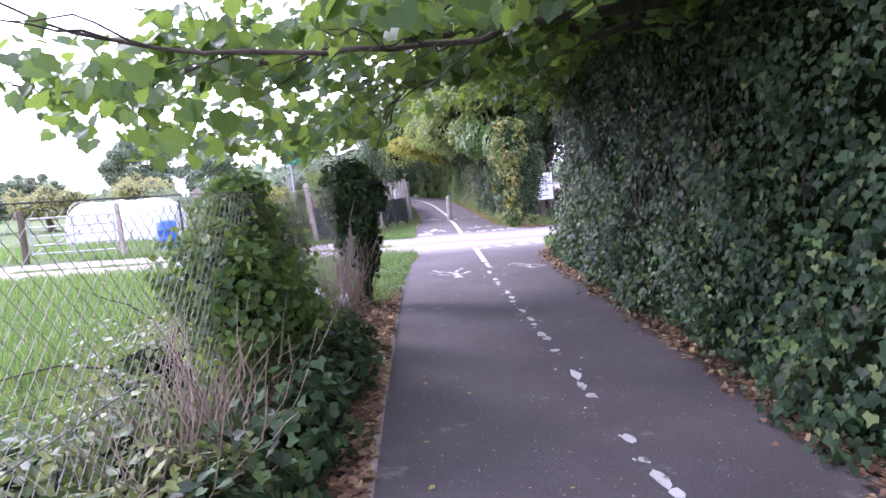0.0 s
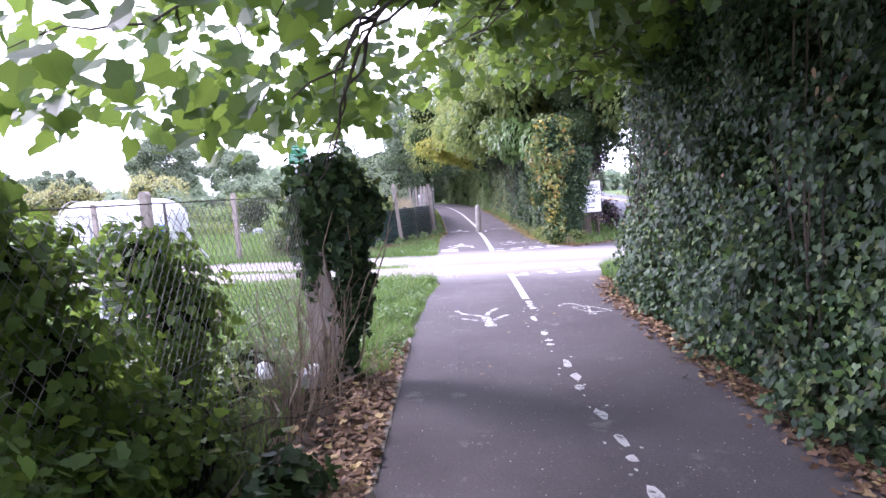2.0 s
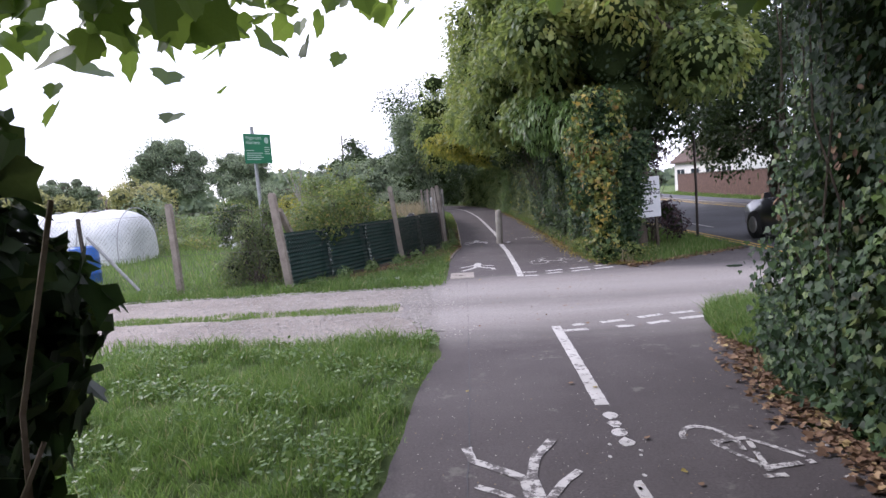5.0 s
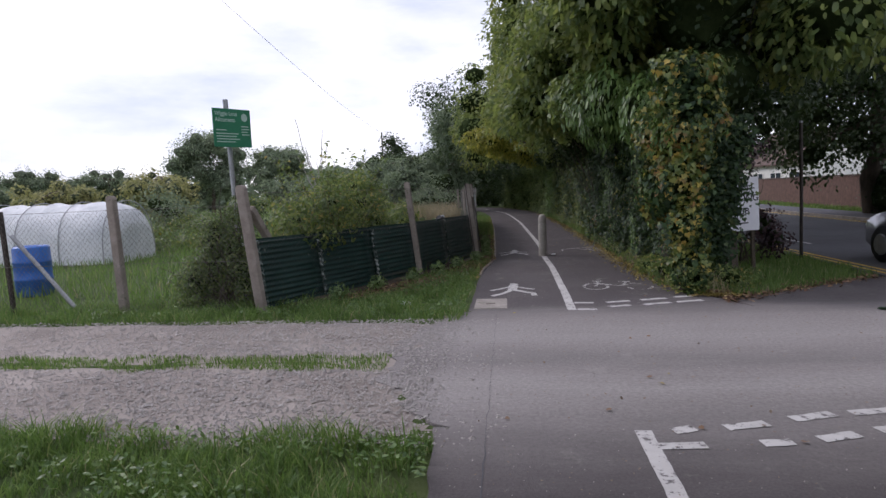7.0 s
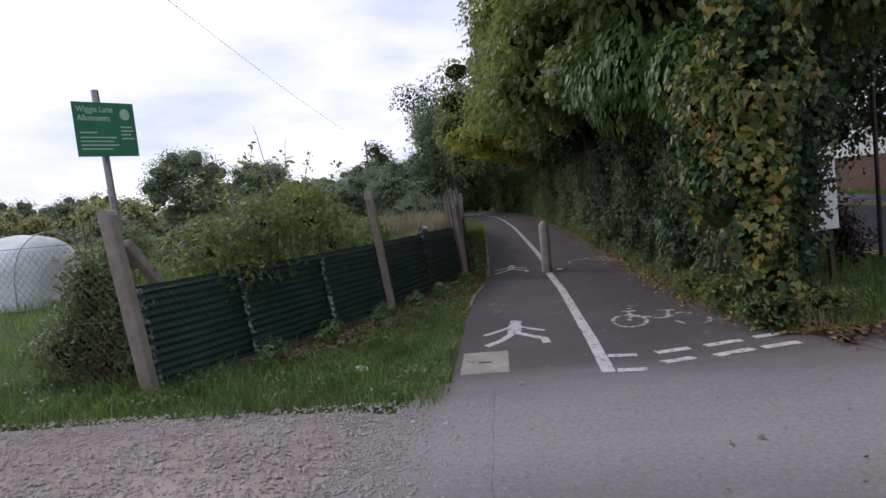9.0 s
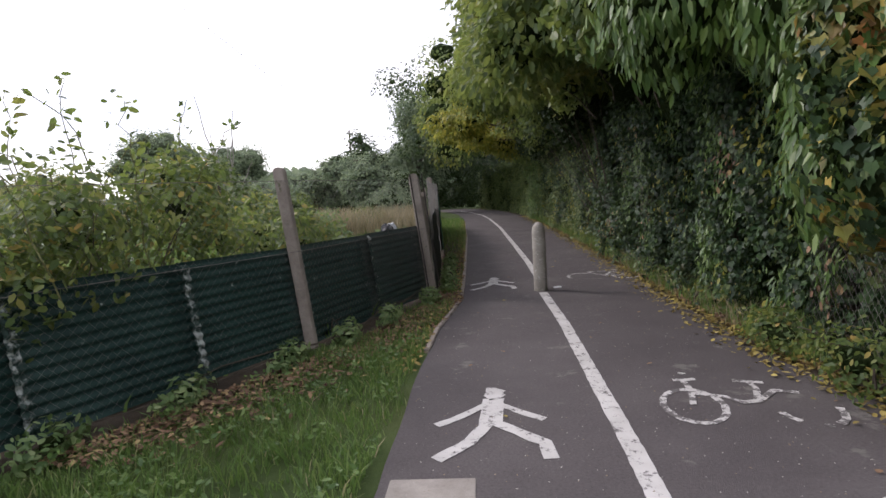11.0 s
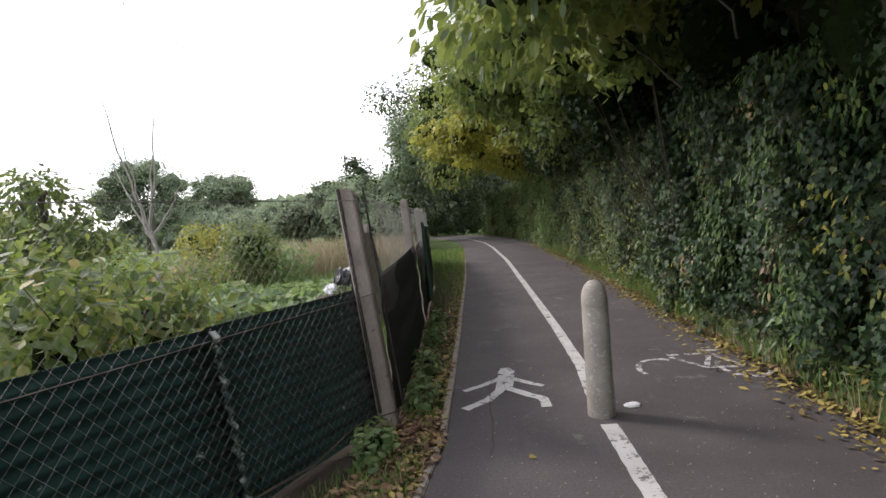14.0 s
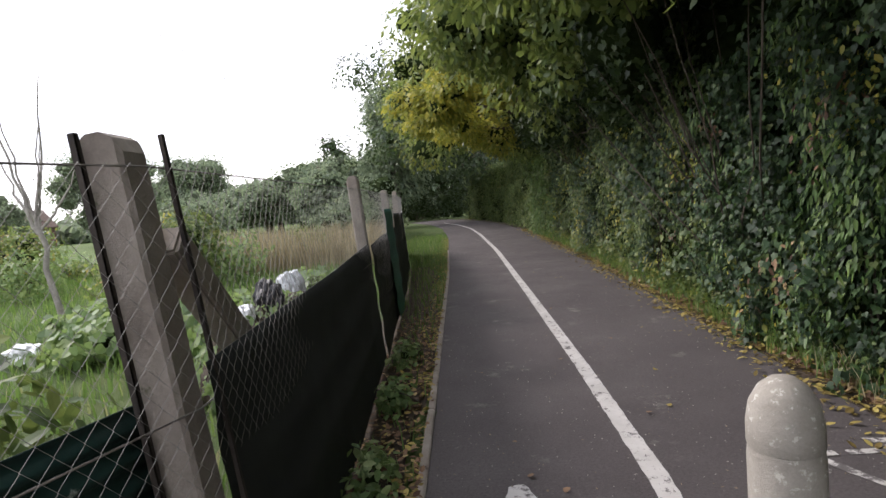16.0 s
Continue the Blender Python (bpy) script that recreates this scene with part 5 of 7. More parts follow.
raw_part("creeper_leaves", v, f, IVYFRESH, drape, kind="stuff")
# filler bodies whose dark colour gives the drapes their inner shade
v, f = join_np(cp)
raw_part("creeper_body", v, f, SHADECORE, drape, "dark filler in the drapes, shade in its colour", "stuff")



def over_clumps(x0, x1, y0, y1, z0, z1, n, size, seed):
    r = np.random.default_rng(seed)
    out = []
    for k in range(n):
        x, y, z = r.uniform(x0, x1), r.uniform(y0, y1), r.uniform(z0, z1)
        z = max(z, 3.0 + 0.28 * abs(x - 2.6) if x < 2.6 else 2.9)
        s = size * r.uniform(0.7, 1.3)
        out.append((np.array([x, y, z]), np.array([s, s, s * 0.75])))
    return out


tree("hedgerow_tree", (4.2, 20.2, 0), 8.5, over_clumps(1.9, 6.0, 18.6, 23.5, 3.4, 8.6, 70, 0.8, 1), 52000, 0.15, LEAF, TREELEAF, "broad green hedgerow tree with yellowing leaves", 0.2, 0.5, 51, 0.62, low=0.72)
tree("hedgerow_tree", (3.9, 25.0, 0), 8.5, over_clumps(1.0, 4.6, 22.5, 28.5, 3.3, 8.5, 64, 0.8, 2), 46000, 0.15, LEAF, TREELEAF, "green hedgerow tree leaning out over the path", 0.2, 0.5, 52, 0.42, low=0.6)
tree("hedgerow_tree", (3.9, 31.0, 0), 9, over_clumps(0.5, 4.5, 28, 35, 3.2, 9, 60, 0.9, 3), 40000, 0.15, LEAF, TREELEAF, "green hedgerow tree arching over the path", 0.2, 0.5, 53, 0.4, low=0.6)
tree("yellowing_tree", (3.8, 39.0, 0), 8.5, over_clumps(-1.0, 1.8, 34.5, 44, 2.6, 4.6, 24, 0.6, 4), 15000, 0.13, LEAF, GOLDLEAF, "tree with bright yellow autumn leaves over the path", 0.2, 0.5, 54, 0.5, low=0.65)
tree("hedgerow_tree", (4.1, 37.5, 0), 9, over_clumps(0.7, 4.5, 34, 42, 5.0, 9, 44, 0.95, 11), 26000, 0.16, LEAF, TREELEAF, "green hedgerow tree rising above the yellow boughs", 0.2, 0.5, 154, 0.4, low=0.6)
tree("hedgerow_tree", (3.6, 46.0, 0), 9, over_clumps(-1.2, 4.0, 42, 51, 3.0, 9, 50, 1.2, 5), 24000, 0.2, LEAF, TREELEAF, "dense green tree closing over the path", 0.22, 0.5, 55, 0.6, low=0.7)
tree("end_tree", (1.8, 60.0, 0), 10, over_clumps(-5.5, 3.5, 52, 66, 2.9, 10, 44, 1.6, 6), 18000, 0.2, CHIP, DARKLEAF, "dark trees closing off the bend of the path", 0.25, 0.4, 56)
tree("grey_green_tree", (-4.0, 58.0, 0), 8.6, crown_clumps((-3.4, 58, 5.2), (2.4, 3, 2.9), 26, 1.3, 7), 20000, 0.22, LEAF, HAZEDLEAF, "tall grey-green tree beyond the allotments", 0.25, 0.4, 57, 0.3, core_mat=HAZEDCORE)
tree("roadside_tree", (6.0, 27.0, 0), 9, [(c + np.array([0, 0, 0.0]), s) for c, s in over_clumps(4.0, 10.5, 21.5, 33, 3.4, 10, 80, 1.1, 8)] + [(np.array([4.1 + 2.4 * ((k * 0.37) % 1), 22.3 + 4.5 * ((k * 0.61) % 1), 2.5 + 1.2 * ((k * 0.29) % 1)]), np.array([0.7, 0.7, 0.5])) for k in range(24)], 42000, 0.14, CHIP, DARKLEAF, "dark tree beside the road", 0.22, 0.5, 58, 0.15)
tree("roadside_tree", (14.6, 34.0, 0), 11, crown_clumps((13.9, 34.0, 5.2), (3.6, 4.5, 3.6), 50, 1.35, 9), 24000, 0.17, CHIP, DARKLEAF, "large dark tree across the road", 0.3, 0.4, 59, 0.3)
tree("roadside_tree", (15.0, 27.0, 0), 11, crown_clumps((14.6, 27.0, 5.0), (3.2, 3.5, 3.4), 40, 1.35, 10), 14000, 0.17, CHIP, DARKLEAF, "large dark tree across the road", 0.3, 0.4, 60, 0.3)
shrub("roadside_bush", C((15.2, 33.5, 0.9, 1.1, 1.6, 1.1), (15.0, 31.0, 0.9, 1.1, 1.6, 1.1), (14.8, 28.5, 0.9, 1.1, 1.6, 1.1)), 6000, 0.12, LEAF, DARKLEAF, "dense dark evergreen bush across the road", 8, 0.4, 64, 0.8)
shrub("purple_shrub", C((5.05, 20.75, 0.7, 0.32, 0.3, 0.45), (5.3, 20.8, 0.45, 0.3, 0.3, 0.35), (4.6, 20.95, 1.4, 0.5, 0.3, 0.5), (4.2, 20.95, 0.8, 0.5, 0.3, 0.7), (4.7, 20.95, 2.1, 0.6, 0.4, 0.4)), 3400, 0.075, LEAF, PURPLELEAF, "dark purple-leaved shrub around the white sign", 18, 0.4, 65, 0.5)
shrub("corner_weeds", C((2.95, 17.95, 0.18, 0.35, 0.4, 0.22), (2.85, 18.8, 0.2, 0.25, 0.5, 0.25), (2.85, 19.8, 0.15, 0.25, 0.6, 0.2), (3.6, 18.2, 0.15, 0.4, 0.3, 0.2)), 2600, 0.05, LEAF, BRAMBLELEAF, "low weeds and brambles under the creeper", 14, 0.2, 66, 0.4)

# ---- sign for the bowls green ----
def words(text, size, m, mat, parent, name="lettering", extrude=0.001, align="CENTER"):
    cu = bpy.data.curves.new(name, "FONT")
    cu.body, cu.size, cu.extrude, cu.align_x = text, size, extrude, align
    cu.offset = 0.0015 * size / 0.1
    tmp = bpy.data.objects.new(name, cu)
    scene.collection.objects.link(tmp)
    me = bpy.data.meshes.new_from_object(tmp.evaluated_get(bpy.context.evaluated_depsgraph_get()))
    bpy.data.objects.remove(tmp)
    me.transform(m)
    me.materials.clear()
    me.materials.append(mat)
    return hang(new(name, me), parent)


club = thing("white_sign", "white painted sign board with black lettering and arrow", "sign", (4.27, 19.76, 0))
S = pose(4.27, 19.76, 1.13, 90, 0, 8) @ pose(0, 0, 0, 0, 0, 2)
bm = bmesh.new()
box(bm, (-0.345, -0.44, -0.012), (0.345, 0.44, 0.012), S, 0.006)
part("board", bm, WHITEBOARD, club, "white painted board")
for k, (tx, yy) in enumerate((("REDHILL", 0.25), ("BOWLING", 0.05), ("CLUB", -0.16))):
    words(tx, 0.145, S @ pose(0, yy, 0.0125), INK, club)
bm = bmesh.new()
for lo, hi, tn in (((-0.14, -0.01, 0.0125), (0.16, 0.01, 0.0145), 0), ((-0.14, -0.012, 0.0125), (-0.06, 0.012, 0.0145), 35), ((-0.14, -0.012, 0.0125), (-0.06, 0.012, 0.0145), -35)):
    box(bm, lo, hi, S @ pose(0, -0.31, 0) @ pose(-0.14, 0, 0, 0, 0, tn) @ pose(0.14, 0, 0))
part("arrow", bm, INK, club, "black arrow")
for x in (-0.25, 0.25):
    bm = bmesh.new()
    box(bm, (x - 0.03, -1.2, -0.07), (x + 0.03, 0.3, -0.014), S, 0.006)
    part("sign_leg", bm, BARK, club, "dark weathered post")

pole = thing("sign_pole", "thin dark steel pole in the grass corner", "pole", (5.95, 21.2, 0))
v, f = tube_np([(5.95, 21.2, -0.2), (5.93, 21.2, 1.3), (5.9, 21.2, 2.55)], 0.03, 10)
raw_part("shaft", v, f, DARKIRON, pole, smooth=True)
bm = bmesh.new()
bmesh.ops.create_cone(bm, cap_ends=True, radius1=0.034, radius2=0.024, depth=0.04, segments=10, matrix=Matrix.Translation((5.9, 21.2, 2.56)))
part("cap", bm, GALV, pole)

mesh_end = thing("hedge_wire_panel", "rusty chain-link panel half buried in the hedge", "fence", (3.0, 18.9, 0))
chain_link([(3.02, 18.3), (3.02, 19.7)], 0.1, 2.0, WIRE, mesh_end, rad=0.0019)
wire_run(mesh_end, [(3.02, 18.3, 2.0), (3.02, 19.7, 2.0)])
part("fence_post", post_mesh((3.36, 19.75, 0), 2.05, 0.08, (0, 2)), POSTCON, mesh_end)

# ---- bollard ----
bol = thing("bollard", "lichen-spotted round-topped concrete bollard on the centre line", "bollard", (1.27, 23.15, 0))
bm = bmesh.new()
prof = [(0.092, -0.1), (0.094, 0.0), (0.093, 0.1), (0.091, 0.5), (0.09, 0.74), (0.087, 0.765), (0.09, 0.775), (0.089, 0.83), (0.08, 0.88), (0.058, 0.92), (0.03, 0.942), (0.0, 0.948)]
rings = [[bm.verts.new((1.27 + rr * math.cos(a), 23.15 + rr * math.sin(a), z)) for a in [6.2832 * k / 28 for k in range(28)]] for rr, z in prof[:-1]]
for a, b in zip(rings, rings[1:]):
    for k in range(28):
        bm.faces.new((a[k], a[(k + 1) % 28], b[(k + 1) % 28], b[k]))
tip_v = bm.verts.new((1.27, 23.15, 0.948))
for k in range(28):
    bm.faces.new((rings[-1][k], rings[-1][(k + 1) % 28], tip_v))
head_bm = bm.copy()
bmesh.ops.delete(bm, geom=[v for v in bm.verts if v.co.z > 0.767], context="VERTS")
bmesh.ops.delete(head_bm, geom=[v for v in head_bm.verts if v.co.z < 0.763], context="VERTS")
part("shaft", bm, BOLLARD, bol, smooth=True)
part("rounded_head", head_bm, BOLLARD, bol, "domed concrete head above a groove", smooth=True)

# ---- allotment fence: leaning concrete posts, corrugated sheets, chain-link ----
fence = thing("allotment_fence", "old allotment fence of concrete posts, wire mesh and green corrugated sheets", "fence", (-1.3, 20.6, 0))
CP1, CP2, CP3 = (-2.92, 17.22), (-1.19, 20.5), (-0.24, 23.22)
POSTS = [(CP1, 1.74, -6), (CP2, 1.76, -6), (CP3, 1.72, -6), ((-0.46, 27.2), 1.76, -3), ((-0.72, 30.9), 1.7, -3), ((-1.05, 34.6), 1.75, -2), ((-1.5, 38.4), 1.7, -2), ((-2.1, 42.5), 1.7, -2)]
for (p, h, lean) in POSTS:
    part("fence_post", post_mesh((p[0], p[1], 0), h, 0.128 if p == CP3 else 0.125 if p == CP1 else 0.105, (0, lean), True, 0), POSTCON, fence)


def lean_line(z, off=0.0):
    """The fence line at a height, with the posts' lean."""
    return [(p[0] + math.sin(radians(l)) * z + 0.085 + off, p[1]) for p, h, l in POSTS]


def corrugated(a, b, top_a, top_b, lean, name="corrugated_sheet", mat=None, period=0.076, amp=0.013):
    """One sheet with level ridges, from a to b, with its own thickness."""
    a, b = np.array(a, float), np.array(b, float)
    zs_ = np.arange(0, 1.0001, period / 6 / max(top_a, top_b))
    t = np.linspace(0, 1, 7)
    d = (b - a) / np.linalg.norm(b - a)
    nrm = np.array([d[1], -d[0]])
    A, B = np.meshgrid(t, zs_, indexing="ij")
    top = top_a * (1 - A) + top_b * A
    z = 0.02 + B * top
    off = amp * np.sin(z / period * 6.2832) + 0.012 * np.sin(A * 7 + a[1])
    x = a[0] * (1 - A) + b[0] * A + nrm[0] * off + math.sin(radians(lean)) * z
    y = a[1] * (1 - A) + b[1] * A + nrm[1] * off
    p = np.stack([x, y, z], -1).reshape(-1, 3)
    q = p - np.array([nrm[0], nrm[1], 0]) * 0.003
    m, c = len(t), len(zs_)
    i, j = np.meshgrid(np.arange(m - 1), np.arange(c - 1), indexing="ij")
    f = np.stack([i * c + j, (i + 1) * c + j, (i + 1) * c + j + 1, i * c + j + 1], -1).reshape(-1, 4)
    rim = [[k * c + c - 1, (k + 1) * c + c - 1, (k + 1) * c + c - 1 + len(p), k * c + c - 1 + len(p)] for k in range(m - 1)]
    rim += [[(m - 1) * c + k + 1, (m - 1) * c + k, (m - 1) * c + k + len(p), (m - 1) * c + k + 1 + len(p)] for k in range(c - 1)]
    raw_part(name, np.concatenate([p, q]), np.concatenate([f, f[:, ::-1] + len(p), np.array(rim)]), mat or CORRUG, fence, smooth=True)


def between(a, b, t, off=0.0):
    return (a[0] * (1 - t) + b[0] * t + off, a[1] * (1 - t) + b[1] * t)


for a, b, cuts, o in ((CP1, CP2, (0.0, 0.34, 0.68, 1.0), 0.0), (CP2, CP3, (0.0, 0.5, 1.0), 0.0)):
    for k, (u, w_) in enumerate(zip(cuts, cuts[1:])):
        corrugated(between(a, b, u, -0.05 - 0.006 * k), between(a, b, w_ + 0.012, -0.05 - 0.006 * k), 0.98, 0.97, -6)
# pale battered strips where the sheets lap
for a, b, u in ((CP1, CP2, 0.34), (CP1, CP2, 0.68), (CP2, CP3, 0.5), (CP2, CP3, 0.03), (CP1, CP2, 0.03)):
    corrugated(between(a, b, u, -0.028), between(a, b, u + 0.018, -0.028), 0.96, 0.96, -6, "lap_strip", surface("worn_lap", [(0.5, (0.012, 0.035, 0.028)), (0.6, (0.32, 0.35, 0.33))], 11, 60, 0.6, 0.3))
# dark cloth and nets along the path
for (a, b, ta, tb, mat) in (((-0.3, 23.25), (-0.5, 27.1), 1.05, 1.1, CLOTH), ((-0.5, 27.1), (-0.74, 30.8), 1.08, 1.1, CLOTH), ((-0.62, 28.9), (-0.72, 30.3), 1.42, 1.4, NETTING), ((-0.74, 30.9), (-1.05, 34.6), 1.3, 1.25, CLOTH), ((-1.05, 34.6), (-1.5, 38.4), 1.3, 1.2, GREYNET)):
    off = 0.17 if mat is NETTING else 0.13
    corrugated((a[0] + off, a[1]), (b[0] + off, b[1]), ta, tb, -3, "cloth_screen" if mat is CLOTH else "net_screen", mat, 0.3, 0.006)
chain_link(lean_line(0.8), 0.05, 1.62, PALEWIRE, fence, 0.034, 0.038, 0.0009)
for z in (1.62, 0.95):
    wire_run(fence, [(x, y, z) for x, y in lean_line(z)])
# angle iron and strut at the bend
for sx, sy in ((-0.035, -0.092), (0.11, 0.07)):
    bm = bmesh.new()
    k = 0.55 if sx < 0 else 0.4
    box(bm, (-0.018 * k, -0.004, 0.1), (0.018 * k, 0.004, 1.72), bevel=0.002)
    box(bm, (0.01 * k, -0.004, 0.1), (0.018 * k, 0.03 * k, 1.72), bevel=0.002)
    bmesh.ops.transform(bm, matrix=pose(CP3[0] + sx, CP3[1] + sy, 0, 0, -6, 0), verts=bm.verts)
    part("angle_iron", bm, DARKIRON, fence, "dark rusted angle iron")
for (px, py), (ex, ey), l in ((CP3, (-0.36, 24.9), 0), (CP1, (-2.8, 18.5), 0)):
    a, b = Vector((px - 0.1, py + 0.07, 1.42)), Vector((ex, ey, -0.05))
    bm = bmesh.new()
    box(bm, (-0.05, -0.05, 0), (0.05, 0.05, (b - a).length), bevel=0.01)
    bmesh.ops.transform(bm, matrix=Matrix.Translation(a) @ (b - a).to_track_quat("Z", "Y").to_matrix().to_4x4(), verts=bm.verts)
    part("strut", bm, POSTCON, fence, "slanting concrete strut")

front = thing("front_fence", "chain-link fence on grey posts facing the gravel track", "fence", (-5.0, 17.2, 0))
for x, h, mat in ((-4.95, 1.66, POSTCON), (-6.66, 1.5, DARKIRON), (-8.4, 1.55, POSTCON)):
    part("fence_post", post_mesh((x, 17.25, 0), h, 0.11 if mat is POSTCON else 0.06, (0, -2)), mat, front)
chain_link([(-8.4, 17.2), (-2.98, 17.2)], 0.05, 1.45, WIRE, front, rad=0.0019)
for z in (1.45, 0.7):
    wire_run(front, [(-8.4, 17.2, z), (-4.95, 17.2, z + 0.01), (-3.0, 17.2, z)])
v, f = tube_np([(-6.62, 17.3, 1.15), (-5.75, 17.3, 0.1)], 0.03, 8)
raw_part("brace", v, f, GALV, front, "grey slanting brace", smooth=True)

gate = thing("field_gate", "pale galvanised tubular field gate", "gate", (-9.6, 17.2, 0))
for z in (0.25, 0.5, 0.75, 1.0, 1.25):
    v, f = tube_np([(-10.9, 17.2, z), (-8.55, 17.2, z)], 0.022, 8)
    raw_part("rail", v, f, GALV, gate, smooth=True)
for x in (-10.9, -9.7, -8.55):
    v, f = tube_np([(x, 17.2, 0.2), (x, 17.2, 1.3)], 0.024, 8)
    raw_part("upright", v, f, GALV, gate, smooth=True)
v, f = tube_np([(-10.9, 17.2, 0.25), (-8.55, 17.2, 1.25)], 0.018, 8)
raw_part("cross_bar", v, f, GALV, gate, smooth=True)
gp = thing("gate_post", "dark wooden gate post beside the gravel track", "gate post", (-11.1, 17.2, 0))
part("shaft", post_mesh((-11.1, 17.2, 0), 1.5, 0.13, (0, 0), False), BARK, gp)

lone = thing("lone_post", "leaning old concrete post standing in long grass", "post", (-3.68, 10.4, 0))
part("shaft", post_mesh((-3.68, 10.4, 0), 1.68, 0.12, (0, -1)), POSTCON, lone)

# ---- green allotment notice board on its pole ----
notice = thing("green_notice", "green notice board with pale lettering on a grey pole", "sign", (-3.62, 18.1, 0))
v, f = tube_np([(-3.57, 18.12, -0.1), (-3.62, 18.12, 1.5), (-3.66, 18.12, 3.03)], 0.036, 12)
raw_part("pole", v, f, GALV, notice, "grey steel pole", smooth=True)
ang = 52
G = Matrix.Translation((-3.59, 18.09, 2.6)) @ Euler((0, 0, radians(ang))).to_matrix().to_4x4() @ pose(0, 0, 0, 90, 0, 0) @ pose(0, 0, 0.05) @ Matrix.Diagonal((0.82, 1, 1, 1))
bm = bmesh.new()
box(bm, (-0.36, -0.28, -0.008), (0.36, 0.28, 0.008), G, 0.004)
part("board", bm, GREENBOARD, notice, "green painted board")
words("Wiggie Lane", 0.085, G @ pose(-0.32, 0.18, 0.0085), PALELETTER, notice, align="LEFT")
words("Allotments", 0.085, G @ pose(-0.32, 0.09, 0.0085), PALELETTER, notice, align="LEFT")
for k, (x, y, w_) in enumerate(((-0.31, -0.04, 0.2), (-0.31, -0.09, 0.42), (-0.31, -0.13, 0.38), (-0.31, -0.17, 0.44), (-0.31, -0.21, 0.36), (0.17, 0.02, 0.14), (0.17, -0.02, 0.15), (0.17, -0.06, 0.12), (0.17, -0.1, 0.15))):
    bm = bmesh.new()
    box(bm, (x, y, 0.0085), (x + w_, y + 0.014, 0.0095), G)
    part("text_bar", bm, PALELETTER, notice)
bm = bmesh.new()
bmesh.ops.create_circle(bm, cap_ends=True, radius=0.06, segments=20, matrix=G @ Matrix.Translation((0.24, 0.16, 0.0088)))
part("crest", bm, PALELETTER, notice, "pale round crest")

# ---- polytunnel, barrel ----
tun = thing("polytunnel", "low white fleece-covered growing tunnel on hoops", "polytunnel", (-11.4, 25, 0))
xs_ = np.linspace(-14.0, -9.8, 64)
av = np.linspace(0, math.pi, 30)
A, B = np.meshgrid(xs_, av, indexing="ij")
endr = np.clip((-9.8 - A) / 0.55, 0, 1)
endl = np.clip((A + 14.0) / 0.55, 0, 1)
shp = np.minimum(np.sqrt(1 - (1 - endr) ** 2), np.sqrt(1 - (1 - endl) ** 2)) * 0.35 + 0.65
sag = 1 - 0.035 * np.abs(np.sin((A + 9.5) / 1.25 * math.pi)) ** 0.6
yv = 25.0 - 1.15 * np.cos(B) * shp
zv = 1.66 * np.sin(B) ** 0.62 * sag * shp
p = np.stack([A, yv, zv], -1).reshape(-1, 3)
p[:, 2] += 0.02 * wave(p, 0.5, 5) * (p[:, 2] > 0.1)
m, c = 64, 30
i, j = np.meshgrid(np.arange(m - 1), np.arange(c - 1), indexing="ij")
f = np.stack([i * c + j, (i + 1) * c + j, (i + 1) * c + j + 1, i * c + j + 1], -1).reshape(-1, 4)
raw_part("cover", p, f, FABRIC, tun, "creased white fleece", smooth=True)
for xe in (0, 63):
    ring_i = np.arange(c) + xe * c
    raw_part("end_cover", p[ring_i], np.array([list(range(c))]), FABRIC, tun, "creased white fleece")
for x in np.arange(-13.75, -9.9, 1.25):
    k = np.linspace(0, math.pi, 16)
    v, f = tube_np(np.stack([np.full(16, x), 25 - 1.17 * np.cos(k), 1.67 * np.sin(k) ** 0.62], -1), 0.014, 6)
    raw_part("hoop", v, f, GALV, tun, smooth=True)
bar = thing("water_barrel", "bright blue plastic water barrel beside the fence", "barrel", (-7.9, 19.1, 0))
bm = bmesh.new()
prof = [(0.0, 0.0), (0.27, 0.0), (0.29, 0.03), (0.29, 0.28), (0.305, 0.3), (0.29, 0.32), (0.29, 0.58), (0.305, 0.6), (0.29, 0.62), (0.285, 0.84), (0.26, 0.88), (0.24, 0.86), (0.0, 0.86)]
rings = [[bm.verts.new((-7.9 + max(rr, 0.001) * math.cos(a), 19.1 + max(rr, 0.001) * math.sin(a), z)) for a in [6.2832 * k / 24 for k in range(24)]] for rr, z in prof]
for a, b in zip(rings, rings[1:]):
    for k in range(24):
        bm.faces.new((a[k], a[(k + 1) % 24], b[(k + 1) % 24], b[k]))
part("drum", bm, BLUE, bar, smooth=True)

# ---- allotment planting ----
shrub("bramble_bush", C((-2.5, 19.2, 1.2, 0.6, 0.6, 0.5), (-2.1, 19.9, 1.4, 0.5, 0.6, 0.5), (-1.95, 20.4, 1.05, 0.4, 0.5, 0.5), (-2.9, 18.7, 1.05, 0.5, 0.5, 0.4), (-2.3, 20.2, 1.7, 0.45, 0.45, 0.35), (-2.9, 19.8, 0.6, 0.9, 0.9, 0.6), (-2.75, 18.3, 1.2, 0.4, 0.45, 0.42), (-2.35, 18.9, 1.45, 0.4, 0.45, 0.4), (-2.42, 18.55, 0.95, 0.28, 0.4, 0.35)),
      8500, 0.075, LEAF, BRAMBLELEAF, "tall bramble bush with yellowing leaves behind the corrugated fence", 40, 0.35, 71, 0.18, (-2.6, 19.5, 0), low=0.3)
